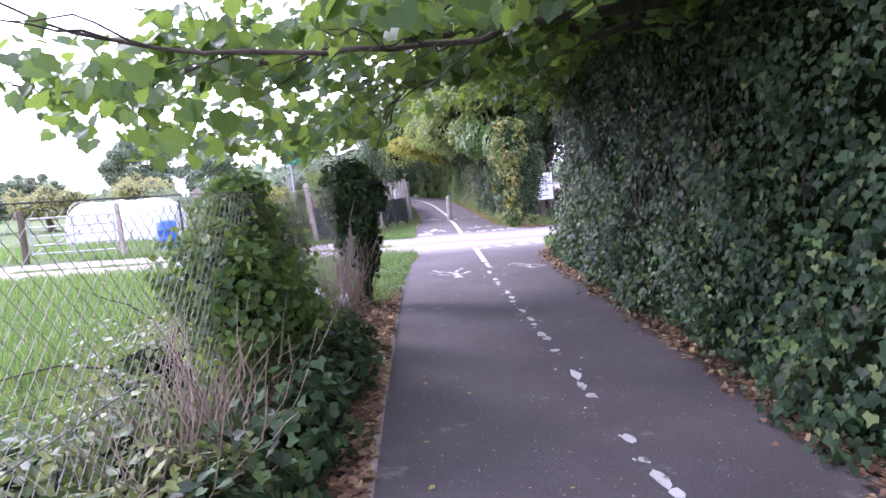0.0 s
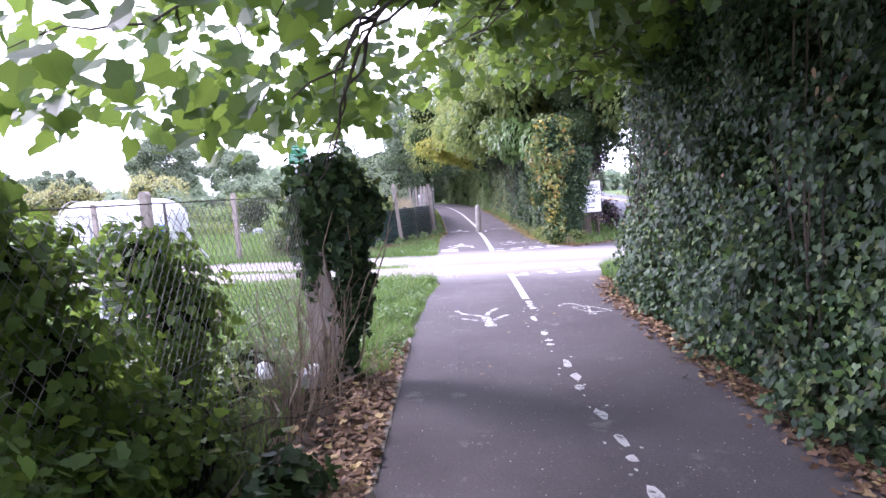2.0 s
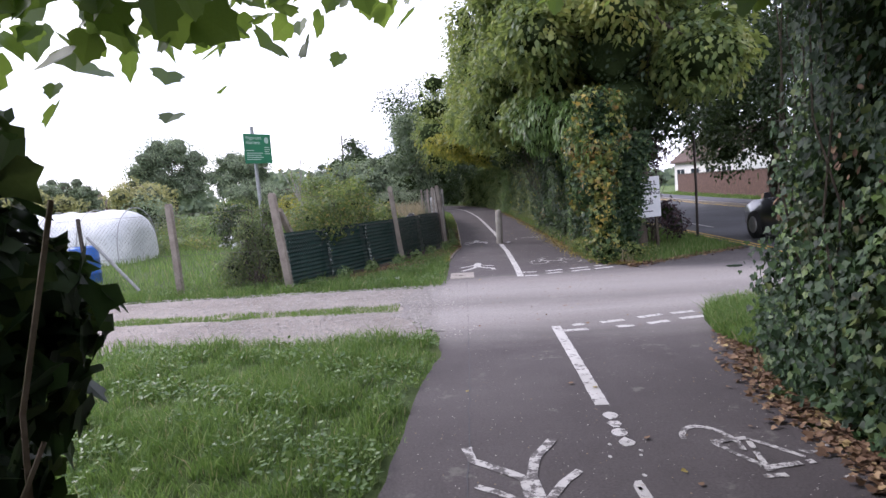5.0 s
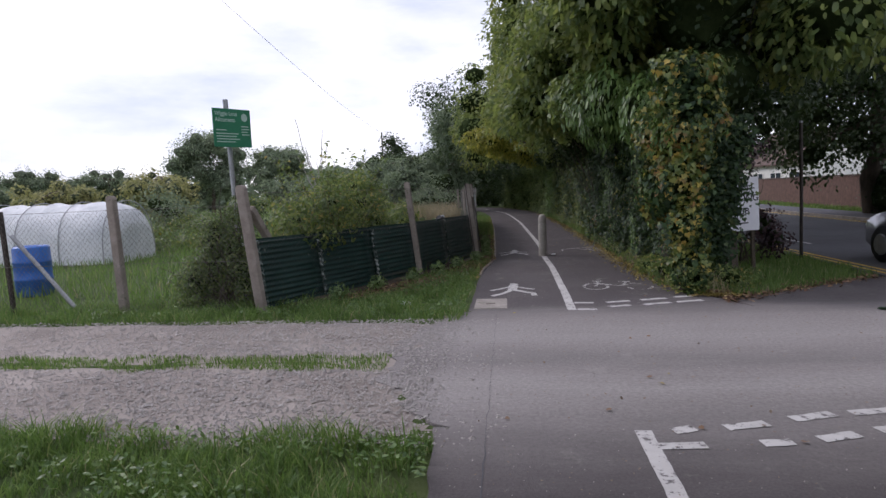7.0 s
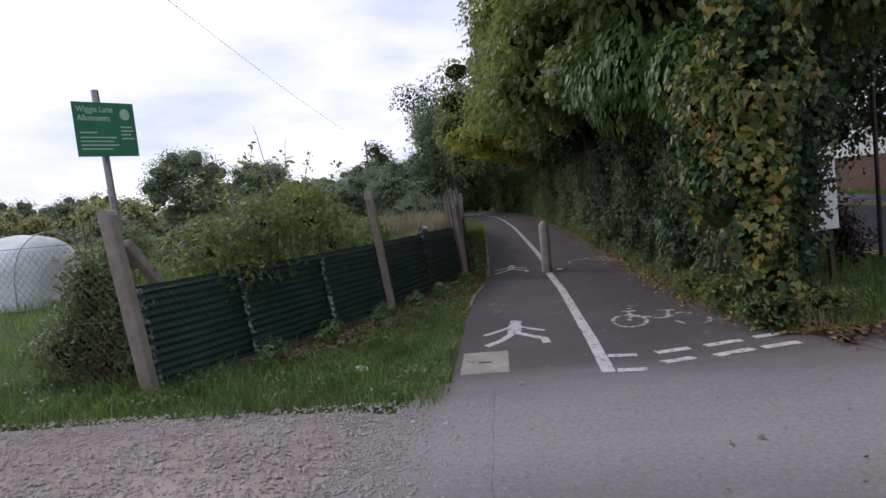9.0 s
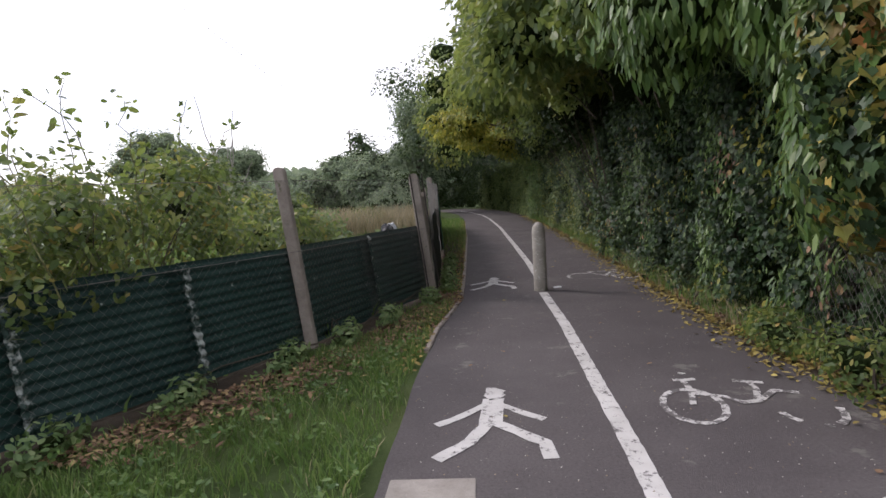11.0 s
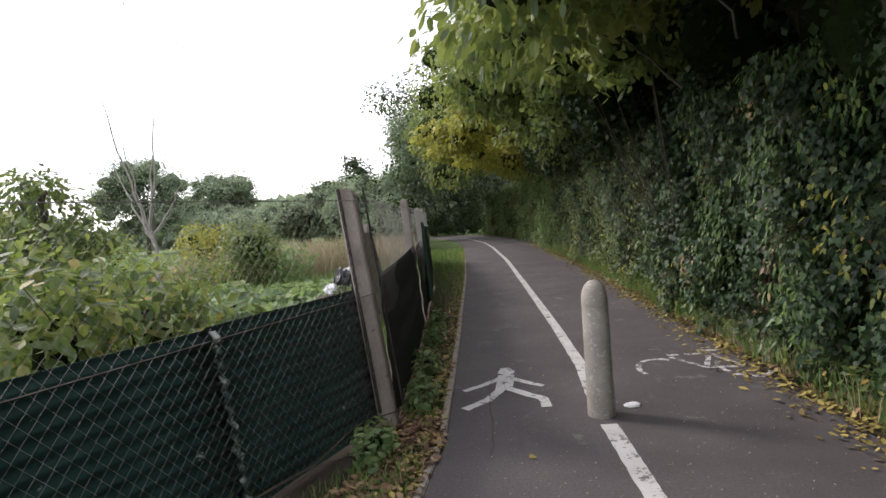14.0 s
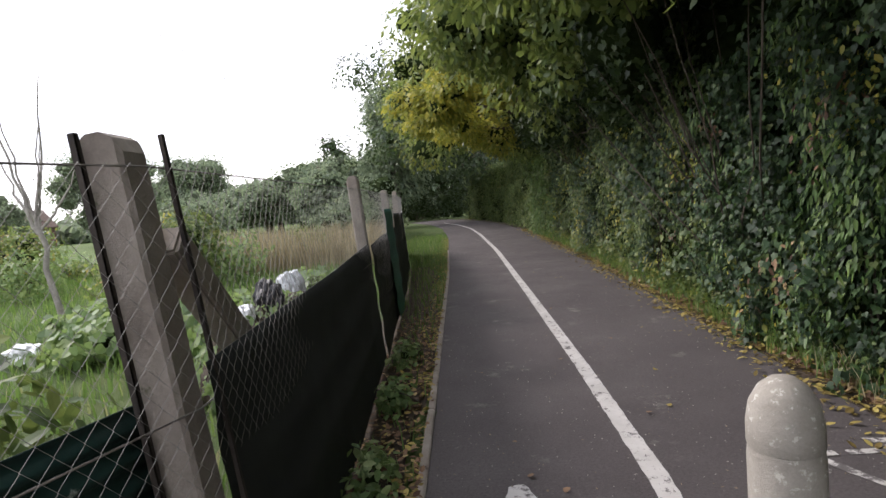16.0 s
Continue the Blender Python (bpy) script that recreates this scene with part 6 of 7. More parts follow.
shrub("buddleia", C((-2.4, 22.6, 1.0, 0.6, 0.7, 0.6), (-2.0, 23.2, 0.8, 0.5, 0.6, 0.5), (-1.7, 21.9, 0.9, 0.3, 0.5, 0.5)), 3000, 0.1, LEAF, BRAMBLELEAF, "straggly leafy shrub with yellowing leaves", 24, 0.35, 72, 0.3)
shrub("rosemary_bush", C((-3.75, 17.7, 0.5, 0.35, 0.3, 0.5), (-3.8, 17.75, 1.0, 0.28, 0.25, 0.4), (-3.5, 17.75, 0.75, 0.25, 0.2, 0.5), (-3.4, 17.9, 1.35, 0.25, 0.2, 0.25), (-4.1, 17.7, 0.35, 0.35, 0.3, 0.4), (-3.3, 17.6, 0.45, 0.3, 0.25, 0.5)), 7500, 0.075, LONG, HEDGELEAF, "upright grey-green bush at the notice pole", 120, 0.1, 73, 0.45)
tree("fruit_tree", (-3.9, 24.7, 0), 2.6, crown_clumps((-3.9, 24.7, 1.65), (0.6, 0.6, 0.7), 12, 0.34, 77), 3600, 0.075, LEAF, HEDGELEAF, "small dark green fruit tree in the allotments", 0.05, 0.4, 78, 0.0)
# long arching bramble shoots and bare stems
arch = thing("bramble_shoots", "long arching bramble shoots against the sky", "bramble", (-2.4, 20, 0))
wood_, P = [], []
r = np.random.default_rng(23)
for k in range(16):
    a = np.array([-2.5 + r.normal(0, 0.4), 19.6 + r.normal(0, 0.6), 0.8])
    b = a + [r.normal(0, 0.55), r.normal(0, 0.5), r.uniform(0.9, 1.7)]
    q = bend(a, b, -r.uniform(0.1, 0.35), 12, 0.02, k)
    wood_.append(tube_np(q, np.linspace(0.007, 0.003, 12), 4))
    P.append(np.repeat(q[4:], 4, 0) + r.normal(0, 0.05, (32, 3)))
v, f = join_np(wood_)
raw_part("shoot_tangle", v, f, GREENSTEM, arch, kind="stuff")
P = np.concatenate(P)
v, f = leaves_np(P, r.normal(0, 0.6, P.shape) + [0, 0, 0.6], 0.075 * r.uniform(0.6, 1.2, len(P)), LEAF, 0.4, 8)
raw_part("leaves", v, f, BRAMBLELEAF, arch, kind="stuff")

bare = thing("bare_sapling", "thin pale sapling with tall leafless stems", "tree", (-6.1, 30.7, 0))
v, f = tube_np(bend((-6.1, 30.7, 0), (-6.3, 30.7, 1.6), 0, 6, 0.02, 3), np.linspace(0.055, 0.04, 6), 7)
raw_part("trunk", v, f, PALEBARK, bare, "pale bark", smooth=True)
for k, (dx, dz) in enumerate(((-0.75, 4.4), (-0.45, 3.4), (0.1, 3.2), (0.15, 4.0), (-0.9, 3.1), (0.5, 2.6), (-0.2, 3.0))):
    v, f = tube_np(bend((-6.3, 30.7, 1.5), (-6.3 + dx, 30.7 + 0.1 * k, dz), 0.08, 10, 0.02, k + 5), np.linspace(0.028, 0.009, 10), 5)
    raw_part("stem", v, f, PALEBARK, bare, smooth=True)

r = np.random.default_rng(88)
for k in range(38):
    x, y = r.uniform(-16, -1.6), r.uniform(23.5, 46)
    if x > -1.3 - (y - 23) * 0.06 or (abs(x + 11.5) < 3.2 and y < 27):
        continue
    h = r.uniform(0.25, 0.75)
    mats = (CROPLEAF, BRAMBLELEAF, CROPLEAF, HEDGELEAF)[k % 4]
    shrub("crop_clump", [(np.array([x + r.normal(0, 0.4), y + r.normal(0, 0.4), h * r.uniform(0.5, 1.0)]), np.array([r.uniform(0.4, 0.9), r.uniform(0.4, 0.9), h])) for _ in range(3)], 900, r.uniform(0.08, 0.15), LEAF, mats, "leafy green allotment plants", 6, 0.3, 500 + k, 0.0)
shrub("squash_bed", C((-2.2, 28.2, 0.2, 0.7, 0.9, 0.32), (-2.9, 29.0, 0.2, 0.9, 1.0, 0.34), (-3.7, 28.4, 0.2, 0.8, 0.9, 0.3), (-1.9, 30.2, 0.2, 0.7, 1.2, 0.36), (-4.5, 29.6, 0.2, 1.0, 1.0, 0.32)), 4200, 0.12, MAPLE, CROPLEAF, "bed of broad-leaved squash plants behind the fence", 10, 0.1, 74, 0.5)
for at_, sz, mats, nm, lb in (((-8.7, 37.5, 1.2), (1.0, 1.0, 1.0), GOLDLEAF, "golden_shrub", "golden-leaved garden shrub in the allotments"), ((-5.7, 34.5, 1.0), (1.0, 1.0, 0.9), HEDGELEAF, "dark_shrub", "dark green bushy allotment shrub"), ((-8.2, 27.5, 0.9), (0.8, 0.8, 0.9), DARKLEAF, "fruit_bush", "dark green fruit bush in the allotments"), ((-13.5, 33, 1.1), (1.5, 1.5, 1.1), HAZEDLEAF, "fruit_bush", "grey-green fruit bush in the allotments"), ((-11, 36, 1.2), (1.5, 1.5, 1.2), BRAMBLELEAF, "fruit_bush", "yellowish green fruit bush"), ((-4.2, 42, 1.1), (1.4, 1.6, 1.1), HAZEDLEAF, "fruit_bush", "grey-green fruit bush in the allotments")):
    shrub(nm, [(np.array(at_) + r.normal(0, 0.35, 3) * [1, 1, 0.6], np.array(sz) * r.uniform(0.5, 0.8)) for _ in range(5)], 2200, 0.11, LEAF, mats, lb, 12, 0.3, int(900 + at_[1]), 0.3)
# pale dry grass beyond
n = 9000
x, y = r.uniform(-9, -2, n), r.uniform(36, 42, n)
h = r.uniform(0.5, 1.2, n)


def blades(name, x, y, z, h, width, mat, label, seed=0, lean=0.35, category="grass"):
    """Bent grass blades, three faces each."""
    r = np.random.default_rng(seed)
    n = len(x)
    a = r.uniform(0, 6.283, n)
    s = np.stack([np.cos(a), np.sin(a), np.zeros(n)], -1) * (width * r.uniform(0.6, 1.3, n))[:, None]
    b = r.uniform(0, 6.283, n)
    d = np.stack([np.cos(b), np.sin(b), np.zeros(n)], -1) * (h * lean * r.uniform(0.2, 1.6, n))[:, None]
    base = np.stack([x, y, z], -1)
    up = np.stack([np.zeros(n), np.zeros(n), h], -1)
    v = np.stack([base - s, base + s, base + s * 0.7 + d * 0.35 + up * 0.6, base - s * 0.7 + d * 0.35 + up * 0.6, base + d + up], 1)
    k = np.arange(n)[:, None] * 5
    f = [np.concatenate([k + 0, k + 1, k + 2, k + 3], 1), np.concatenate([k + 3, k + 2, k + 4], 1)]
    return tagged(new(name, raw_mesh(name, v.reshape(-1, 3), f, mat)), label, category, kind="stuff")


blades("dry_grass", x, y, ground_z(x, y), h, 0.012, STRAW, "stand of pale dry grass in the allotments", 1)

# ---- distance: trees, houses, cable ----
for k, (x, y, zc, sx, sz, mats) in enumerate(((-35.6, 80, 5.8, 6.0, 4.4, HAZEDLEAF), (-26.4, 79, 4.8, 4.4, 3.2, HAZEDLEAF), (-16.8, 84, 4.0, 4, 2.6, HAZEDLEAF), (-22, 70, 2.2, 3.5, 2.4, HAZEDLEAF), (-16, 62, 1.9, 3.5, 1.6, HAZEDLEAF), (-12, 60, 2.3, 3.2, 1.9, HAZEDLEAF), (-8.5, 58, 3.0, 2.8, 2.5, HAZEDLEAF), (-17, 38, 2.1, 2.2, 1.6, PALEWILLOW), (-24, 40, 1.8, 3.0, 1.4, PALEWILLOW), (-30, 42, 1.8, 3.2, 1.5, HAZEDLEAF), (-36, 44, 1.9, 3.5, 1.5, HAZEDLEAF), (-60, 80, 4, 6, 3, HAZEDLEAF), (-75, 82, 4, 7, 3, HAZEDLEAF), (-52, 84, 4, 6, 3, HAZEDLEAF), (-44, 42, 2, 3.5, 1.6, HAZEDLEAF), (-52, 40, 2, 4, 1.8, HAZEDLEAF), (-60, 30, 2.5, 4, 2.2, HAZEDLEAF), (-10, 52, 2.2, 2.4, 1.8, HAZEDLEAF), (-6, 49, 2.0, 1.8, 1.6, HAZEDLEAF))):
    tree("distant_tree", (x, y, 0), zc + sz, crown_clumps((x, y, zc), (sx * 0.85, sx * 0.85, sz * (0.95 if k < 2 else 0.72)), 60, sz * 0.36, 600 + k), 16000 if sz > 3 else 8000, 0.03 * sz + 0.12, CHIP, mats, "rounded leafy tree in the distance" if mats is HAZEDLEAF else "pale willowy bush beyond the allotments", 0.2, 0.3, 700 + k, 0.5, low=0.6, core_mat=HAZEDCORE)
tree("distant_tree", (-13.5, 85, 0), 12, crown_clumps((-13.5, 85, 6), (2.4, 2.4, 4.5), 20, 1.4, 640), 4200, 0.35, LEAF, DARKLEAF, "tall dark tree in the distance", 0.2, 0.3, 741, 0.4)


def house(name, at, w, d, h, turn, wall_mat, label, rows=2, cols=3):
    th = thing(name, label, "house", (at[0], at[1], 0))
    M = pose(at[0], at[1], 0, 0, 0, turn)
    bm = bmesh.new()
    box(bm, (-w / 2, -d / 2, -0.2), (w / 2, d / 2, h), M)
    a = [bm.verts.new(M @ Vector(p)) for p in ((-w / 2, -d / 2, h), (-w / 2, d / 2, h), (-w / 2, 0, h + d * 0.38), (w / 2, -d / 2, h), (w / 2, d / 2, h), (w / 2, 0, h + d * 0.38))]
    bm.faces.new(a[:3])
    bm.faces.new(a[3:])
    part("wall", bm, wall_mat, th)
    bm = bmesh.new()
    for sgn in (-1, 1):
        q = [(-w / 2 - 0.3, sgn * (d / 2 + 0.35), h - 0.2), (w / 2 + 0.3, sgn * (d / 2 + 0.35), h - 0.2), (w / 2 + 0.3, 0, h + d * 0.38 + 0.08), (-w / 2 - 0.3, 0, h + d * 0.38 + 0.08)]
        fc = bm.faces.new([bm.verts.new(M @ Vector(p)) for p in q])
        got = bmesh.ops.extrude_face_region(bm, geom=[fc])["geom"]
        bmesh.ops.translate(bm, vec=(0, 0, 0.14), verts=[g for g in got if isinstance(g, bmesh.types.BMVert)])
    part("roof", bm, TILE, th, "brown tiled roof")
    bm = bmesh.new()
    box(bm, (-w * 0.3, -0.3, h + d * 0.25), (-w * 0.3 + 0.7, 0.3, h + d * 0.38 + 1.0), M, 0.02)
    part("chimney", bm, BRICK, th)
    for rr in range(rows):
        for cc in range(cols):
            x = -w / 2 + (cc + 0.5) * w / cols
            z = 0.9 + rr * 2.6
            if z + 1.2 > h:
                continue
            bm = bmesh.new()
            box(bm, (x - 0.7, -d / 2 - 0.06, z), (x + 0.7, -d / 2 + 0.02, z + 1.25), M, 0.02)
            win = part("window", bm, RENDERED, th, "white framed window")
            bm = bmesh.new()
            for k in (-0.32, 0.32):
                box(bm, (x + k - 0.28, -d / 2 - 0.07, z + 0.08), (x + k + 0.28, -d / 2 - 0.062, z + 1.17), M)
            part("pane", bm, WINGLASS, win, "dark glass")
    return th


house("white_house", (27, 66, 0), 9, 7, 2.9, -75, RENDERED, "white rendered house with dark windows behind a wall", 1, 4)
house("far_house", (-59, 97, 0), 6, 5.6, 2.7, 65, BRICK, "brown gabled house far beyond the allotments", 1, 2)
ys = np.arange(26, 62, 1.5)
bw = thing("brick_wall", "long red brick garden wall across the road", "wall", (15.6, 40, 0), kind="structure")
x0 = road_x(ys) + 10.2
wv, wf = [], []
for dx, z in ((-0.11, -0.1), (-0.11, 1.55), (0.11, 1.55), (0.11, -0.1)):
    wv.append(np.stack([x0 + dx, ys, np.full(len(ys), z)], -1))
k = np.arange(len(ys) - 1)[:, None]
nn = len(ys)
wf = np.concatenate([np.concatenate([k + a * nn, k + 1 + a * nn, k + 1 + b * nn, k + b * nn], 1) for a, b in ((0, 1), (1, 2), (2, 3))])
raw_part("brickwork", np.concatenate(wv), wf, BRICK, bw)
wv = []
for dx, z in ((-0.15, 1.552), (-0.15, 1.63), (0.15, 1.63), (0.15, 1.552)):
    wv.append(np.stack([x0 + dx, ys, np.full(len(ys), z)], -1))
raw_part("coping", np.concatenate(wv), wf, TILE, bw, "dark coping")
x = r.uniform(0, 1, 5000)
yb = r.uniform(24, 60, 5000)
blades("far_verge_grass", road_x(yb) + 8.1 + x * 2.0, yb, np.full(5000, -0.05), r.uniform(0.1, 0.25, 5000), 0.02, GRASS, "mown grass below the brick wall", 3)
cable = thing("overhead_cable", "thin black overhead cable against the sky", "cable", (-12, 50, 0))
v, f = tube_np(bend((-17, 95, 10.5), (-6, -30, 14.5), 2.0, 40), 0.012, 4)
raw_part("strand", v, f, BLACKPLASTIC, cable)
for x_, y_, z_ in ((-17, 95, 10.6), (-6, -30, 14.6)):
    pl = thing("cable_pole", "tall wooden pole carrying the overhead cable", "pole", (x_, y_, 0))
    v, f = tube_np([(x_, y_, -0.2), (x_, y_, z_)], [0.14, 0.1], 10)
    raw_part("shaft", v, f, BARK, pl, smooth=True)

# ---- closing growth at the bend and along the far side ----
shrub("bend_thicket", [(np.array([x, y, z]), np.array([1.3, 1.2, 1.2])) for x, y, z in ((-5.5, 66.5, 1.2), (-3.5, 67, 1.4), (-1.5, 66.5, 1.3), (0.6, 66, 1.3), (2.4, 64.5, 1.4), (-5, 67, 3.2), (-2.6, 67.2, 3.4), (-0.2, 66.8, 3.3), (1.8, 66, 3.4), (3.2, 62, 1.5), (3.4, 62, 3.2), (-8, 68, 1.3), (-10, 69, 1.4), (-12, 70, 1.4), (-7.5, 68, 3.4), (-10, 69, 3.6), (-12.5, 70, 3.6), (-4, 68.5, 5.2), (-1, 68.5, 5.2), (-7, 69, 5.2), (2, 68, 5.2))], 14000, 0.16, LEAF, DARKLEAF, "dark thicket closing the bend of the path", 20, 0.4, 81, 0.5)
shrub("end_thicket", [(np.array([x_, 71 + 0.8 * math.sin(x_ * 3), z_]), np.array([1.1, 0.9, 1.0])) for x_ in np.arange(-13, 6, 1.25) for z_ in (0.7, 2.0, 3.4, 4.8)], 16000, 0.2, CHIP, DARKLEAF, "dark woodland edge beyond the bend", 20, 0.4, 85, 0.7)
shrub("path_side_thicket", [(np.array([x, y, z]), np.array([0.9, 1.2, 0.9])) for x, y, z in ((-3.0, 45.5, 0.8), (-3.3, 48, 0.9), (-3.8, 50.5, 1.0), (-4.6, 53, 1.1), (-5.6, 56, 1.1), (-6.8, 59, 1.2), (-8.0, 62, 1.2), (-3.6, 49.5, 2.2), (-4.9, 53, 2.4), (-6.2, 57, 2.6), (-7.8, 61, 2.8))], 9000, 0.12, LEAF, HAZEDLEAF, "untidy bushes beside the far path", 22, 0.4, 82, 0.65)
r = np.random.default_rng(90)
n = 26000
x = r.uniform(-190, 60, n)
top = 4.5 + 2.5 * wave(np.stack([x, x * 0, x * 0], -1), 22, 4) + 1.2 * wave(np.stack([x, x * 0, x * 0], -1), 5, 5)
z = top * r.uniform(0, 1, n) ** 0.8
y = 112 + r.normal(0, 2.5, n) - 0.12 * np.abs(x)
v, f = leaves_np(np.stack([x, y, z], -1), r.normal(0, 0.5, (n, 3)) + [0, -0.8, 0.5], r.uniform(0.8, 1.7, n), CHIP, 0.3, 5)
tagged(new("far_woods", raw_mesh("far_woods", v, f, HAZEDLEAF)), "line of far green woods", "woods", kind="stuff")

# ---- grass ----
def scatter(n, x0, x1, y0, y1, seed, inside=None):
    r = np.random.default_rng(seed)
    x, y = r.uniform(x0, x1, n), r.uniform(y0, y1, n)
    clump = wave(np.stack([x, y, x * 0], -1), 0.6, seed) + 0.6 * wave(np.stack([x, y, x * 0], -1), 0.2, seed + 1)
    keep = r.uniform(-1.3, 1.0, n) < clump + 0.35
    if inside is not None:
        keep &= inside(x, y)
    return x[keep], y[keep]


def fence_x(y):
    return np.interp(y, [17.2, 20.5, 23.2, 27.2, 38.4, 42.5], [-2.85, -1.12, -0.25, -0.42, -1.45, -2.05])


r = np.random.default_rng(91)
x, y = scatter(60000, -3.6, 0.12, 7.6, 13.25, 1, lambda x, y: (x < left_edge(y) - 0.03 - 0.12 * (y < 8.6) + 0.09 * wave(np.stack([x * 0, y, y * 0], -1), 0.8, 71) + 0.05 * wave(np.stack([x * 0, y, y * 0], -1), 0.2, 73)) & (y < 13.05 - 0.02 * x + 0.07 * np.sin(x * 5)))
blades("verge_grass_near", x, y, ground_z(x, y), r.uniform(0.05, 0.15, len(x)) * np.clip((left_edge(y) - x) * 4 + 0.35, 0.35, 1) * (1 + 0.6 * wave(np.stack([x, y, x * 0], -1), 0.5, 9)), 0.005, GRASS, "long green grass on the corner verge", 11, 0.75)
x, y = scatter(42000, -12, -3.4, 5.0, 13.3, 2)
blades("meadow_grass", x, y, ground_z(x, y), r.uniform(0.06, 0.2, len(x)), 0.008, GRASS, "long green grass in the small field", 12)
x, y = scatter(20000, -4.2, -1.0, -1, 7.6, 3)
blades("fence_side_grass", x, y, ground_z(x, y), r.uniform(0.08, 0.25, len(x)), 0.006, GRASS, "rank grass behind the chain-link fence", 13)
x, y = scatter(16000, -14, -4.0, -1, 5.5, 23)
blades("field_grass", x, y, ground_z(x, y), r.uniform(0.08, 0.2, len(x)), 0.012, GRASS, "green grass in the field", 33)
x, y = scatter(40000, -10, -0.66, 14.2, 15.4, 4, lambda x, y: np.abs(y - (14.65 - 0.025 * x)) < 0.19 + 0.12 * wave(np.stack([x, y * 0, y * 0], -1), 1.3, 77) - 0.15 * (x > -0.6))
blades("track_grass", x, y, np.full(len(x), -0.008), r.uniform(0.02, 0.06, len(x)), 0.004, GRASS, "thin grass strip between the wheel tracks", 14)
x, y = scatter(60000, -9.5, -0.02, 16.2, 20.5, 5, lambda x, y: (x < left_edge(y) - 0.03 + 0.08 * wave(np.stack([x * 0, y, y * 0], -1), 0.8, 72)) & (y > 16.4 - 0.03 * x + 0.06 * np.sin(4 * x)) & ((x > fence_x(y) + 0.25) | (y < 17.9)))
blades("fence_verge_grass", x, y, ground_z(x, y), r.uniform(0.05, 0.16, len(x)) * (1 - 0.45 * np.clip((y - 17.6) / 1.8, 0, 1)) * (1 + 0.6 * wave(np.stack([x, y, x * 0], -1), 0.5, 10)), 0.005, GRASS, "uneven green grass before the corrugated fence", 15, 0.7)
x, y = scatter(9000, -1.2, 0.1, 19.5, 23.4, 6, lambda x, y: (x < left_edge(y) - 0.06) & (x > fence_x(y) + 0.12) & (x > fence_x(y) + 0.45 * np.sin(y * 2) ** 2))
blades("verge_grass_thin", x, y, np.full(len(x), -0.01), r.uniform(0.04, 0.11, len(x)), 0.004, GRASS, "thin grass on the dry verge", 16)
x, y = scatter(42000, -2.4, 0.2, 23.2, 46, 7, lambda x, y: (x < left_edge(y) - 0.05) & (x > fence_x(y) + 0.12) & (np.abs(np.sin(x * 91 + y * 57)) < np.interp(y, [23, 26, 33], [0.06, 0.15, 0.6])))
blades("path_verge_grass", x, y, np.full(len(x), -0.015), r.uniform(0.05, 0.22, len(x)), 0.006, GRASS, "grass verge between the fence and the path", 17)
x, y = scatter(26000, 3.1, 6.1, 17.6, 24, 8, lambda x, y: (y > 17.3 + (x - 3.2) * 0.62) & (x > right_edge(y) + 0.3))
blades("corner_grass", x, y, np.full(len(x), -0.02), r.uniform(0.05, 0.16, len(x)), 0.006, GRASS, "shaded grass corner around the sign", 18)
x, y = scatter(26000, 2.6, 6.0, 11.9, 13.9, 9, lambda x, y: x > np.interp(y, [11.9, 12.45, 12.75, 13.35, 13.6, 13.75, 13.85, 13.9], [2.75, 2.7, 2.76, 2.95, 3.15, 3.4, 3.75, 6.0]))
blades("ivy_corner_grass", x, y, np.full(len(x), 0.015), r.uniform(0.06, 0.2, len(x)), 0.005, GRASS, "grass at the foot of the ivy", 19, 0.7)
x, y = scatter(46000, -16, -0.6, 17.4, 46, 10, lambda x, y: x < fence_x(y) - 0.1)
blades("allotment_grass", x, y, ground_z(x, y), r.uniform(0.08, 0.3, len(x)), 0.012, GRASS, "rough grass among the allotment plots", 20)
x, y = scatter(9000, 2.75, 3.3, 18.2, 44, 21, lambda x, y: x > right_edge(y) + 0.06)
blades("hedge_foot_grass", x, y, np.full(len(x), 0.0), r.uniform(0.05, 0.3, len(x)), 0.005, GRASS, "grass and weeds at the hedge foot", 22)
x, y = scatter(2600, 2.75, 3.4, 17.6, 26, 24, lambda x, y: x > right_edge(y) + 0.08)
blades("hedge_dry_grass", x, y, np.full(len(x), 0.0), r.uniform(0.12, 0.32, len(x)), 0.004, STRAW, "dry tufts at the hedge foot", 23, 0.5)
shrub("hedge_foot_weeds", [(np.array([float(right_edge(yy)) + 0.28, yy, 0.1]), np.array([0.2, 0.7, 0.2])) for yy in np.arange(20, 40, 1.6)], 6000, 0.055, LEAF, BRAMBLELEAF, "low leafy weeds along the hedge foot", 12, 0.2, 83, 0.3, (2.95, 30, 0))
shrub("fence_foot_weeds", [(np.array([float(fence_x(np.array(yy))) + 0.22, yy, 0.08]), np.array([0.14, 0.35, 0.14])) for yy in (18.2, 19.0, 19.9, 20.6, 21.5, 22.6, 23.6, 24.6, 25.8, 27.0)], 2600, 0.06, LEAF, CROPLEAF, "leafy green weeds at the corrugated fence foot", 12, 0.2, 84, 0.3, (-1.0, 21, 0))

# ---- fallen leaves ----
def litter(name, x, y, z, size, shape, mat, label, seed):
    r = np.random.default_rng(seed)
    n = len(x)
    v, f = leaves_np(np.stack([x, y, np.broadcast_to(z, (n,)) + r.uniform(0.004, 0.03, n)], -1), r.normal(0, 0.3, (n, 3)) + [0, 0, 1], size * r.uniform(0.6, 1.3, n), shape, 0, seed)
    return tagged(new(name, raw_mesh(name, v, f, mat)), label, "fallen leaves", kind="stuff")


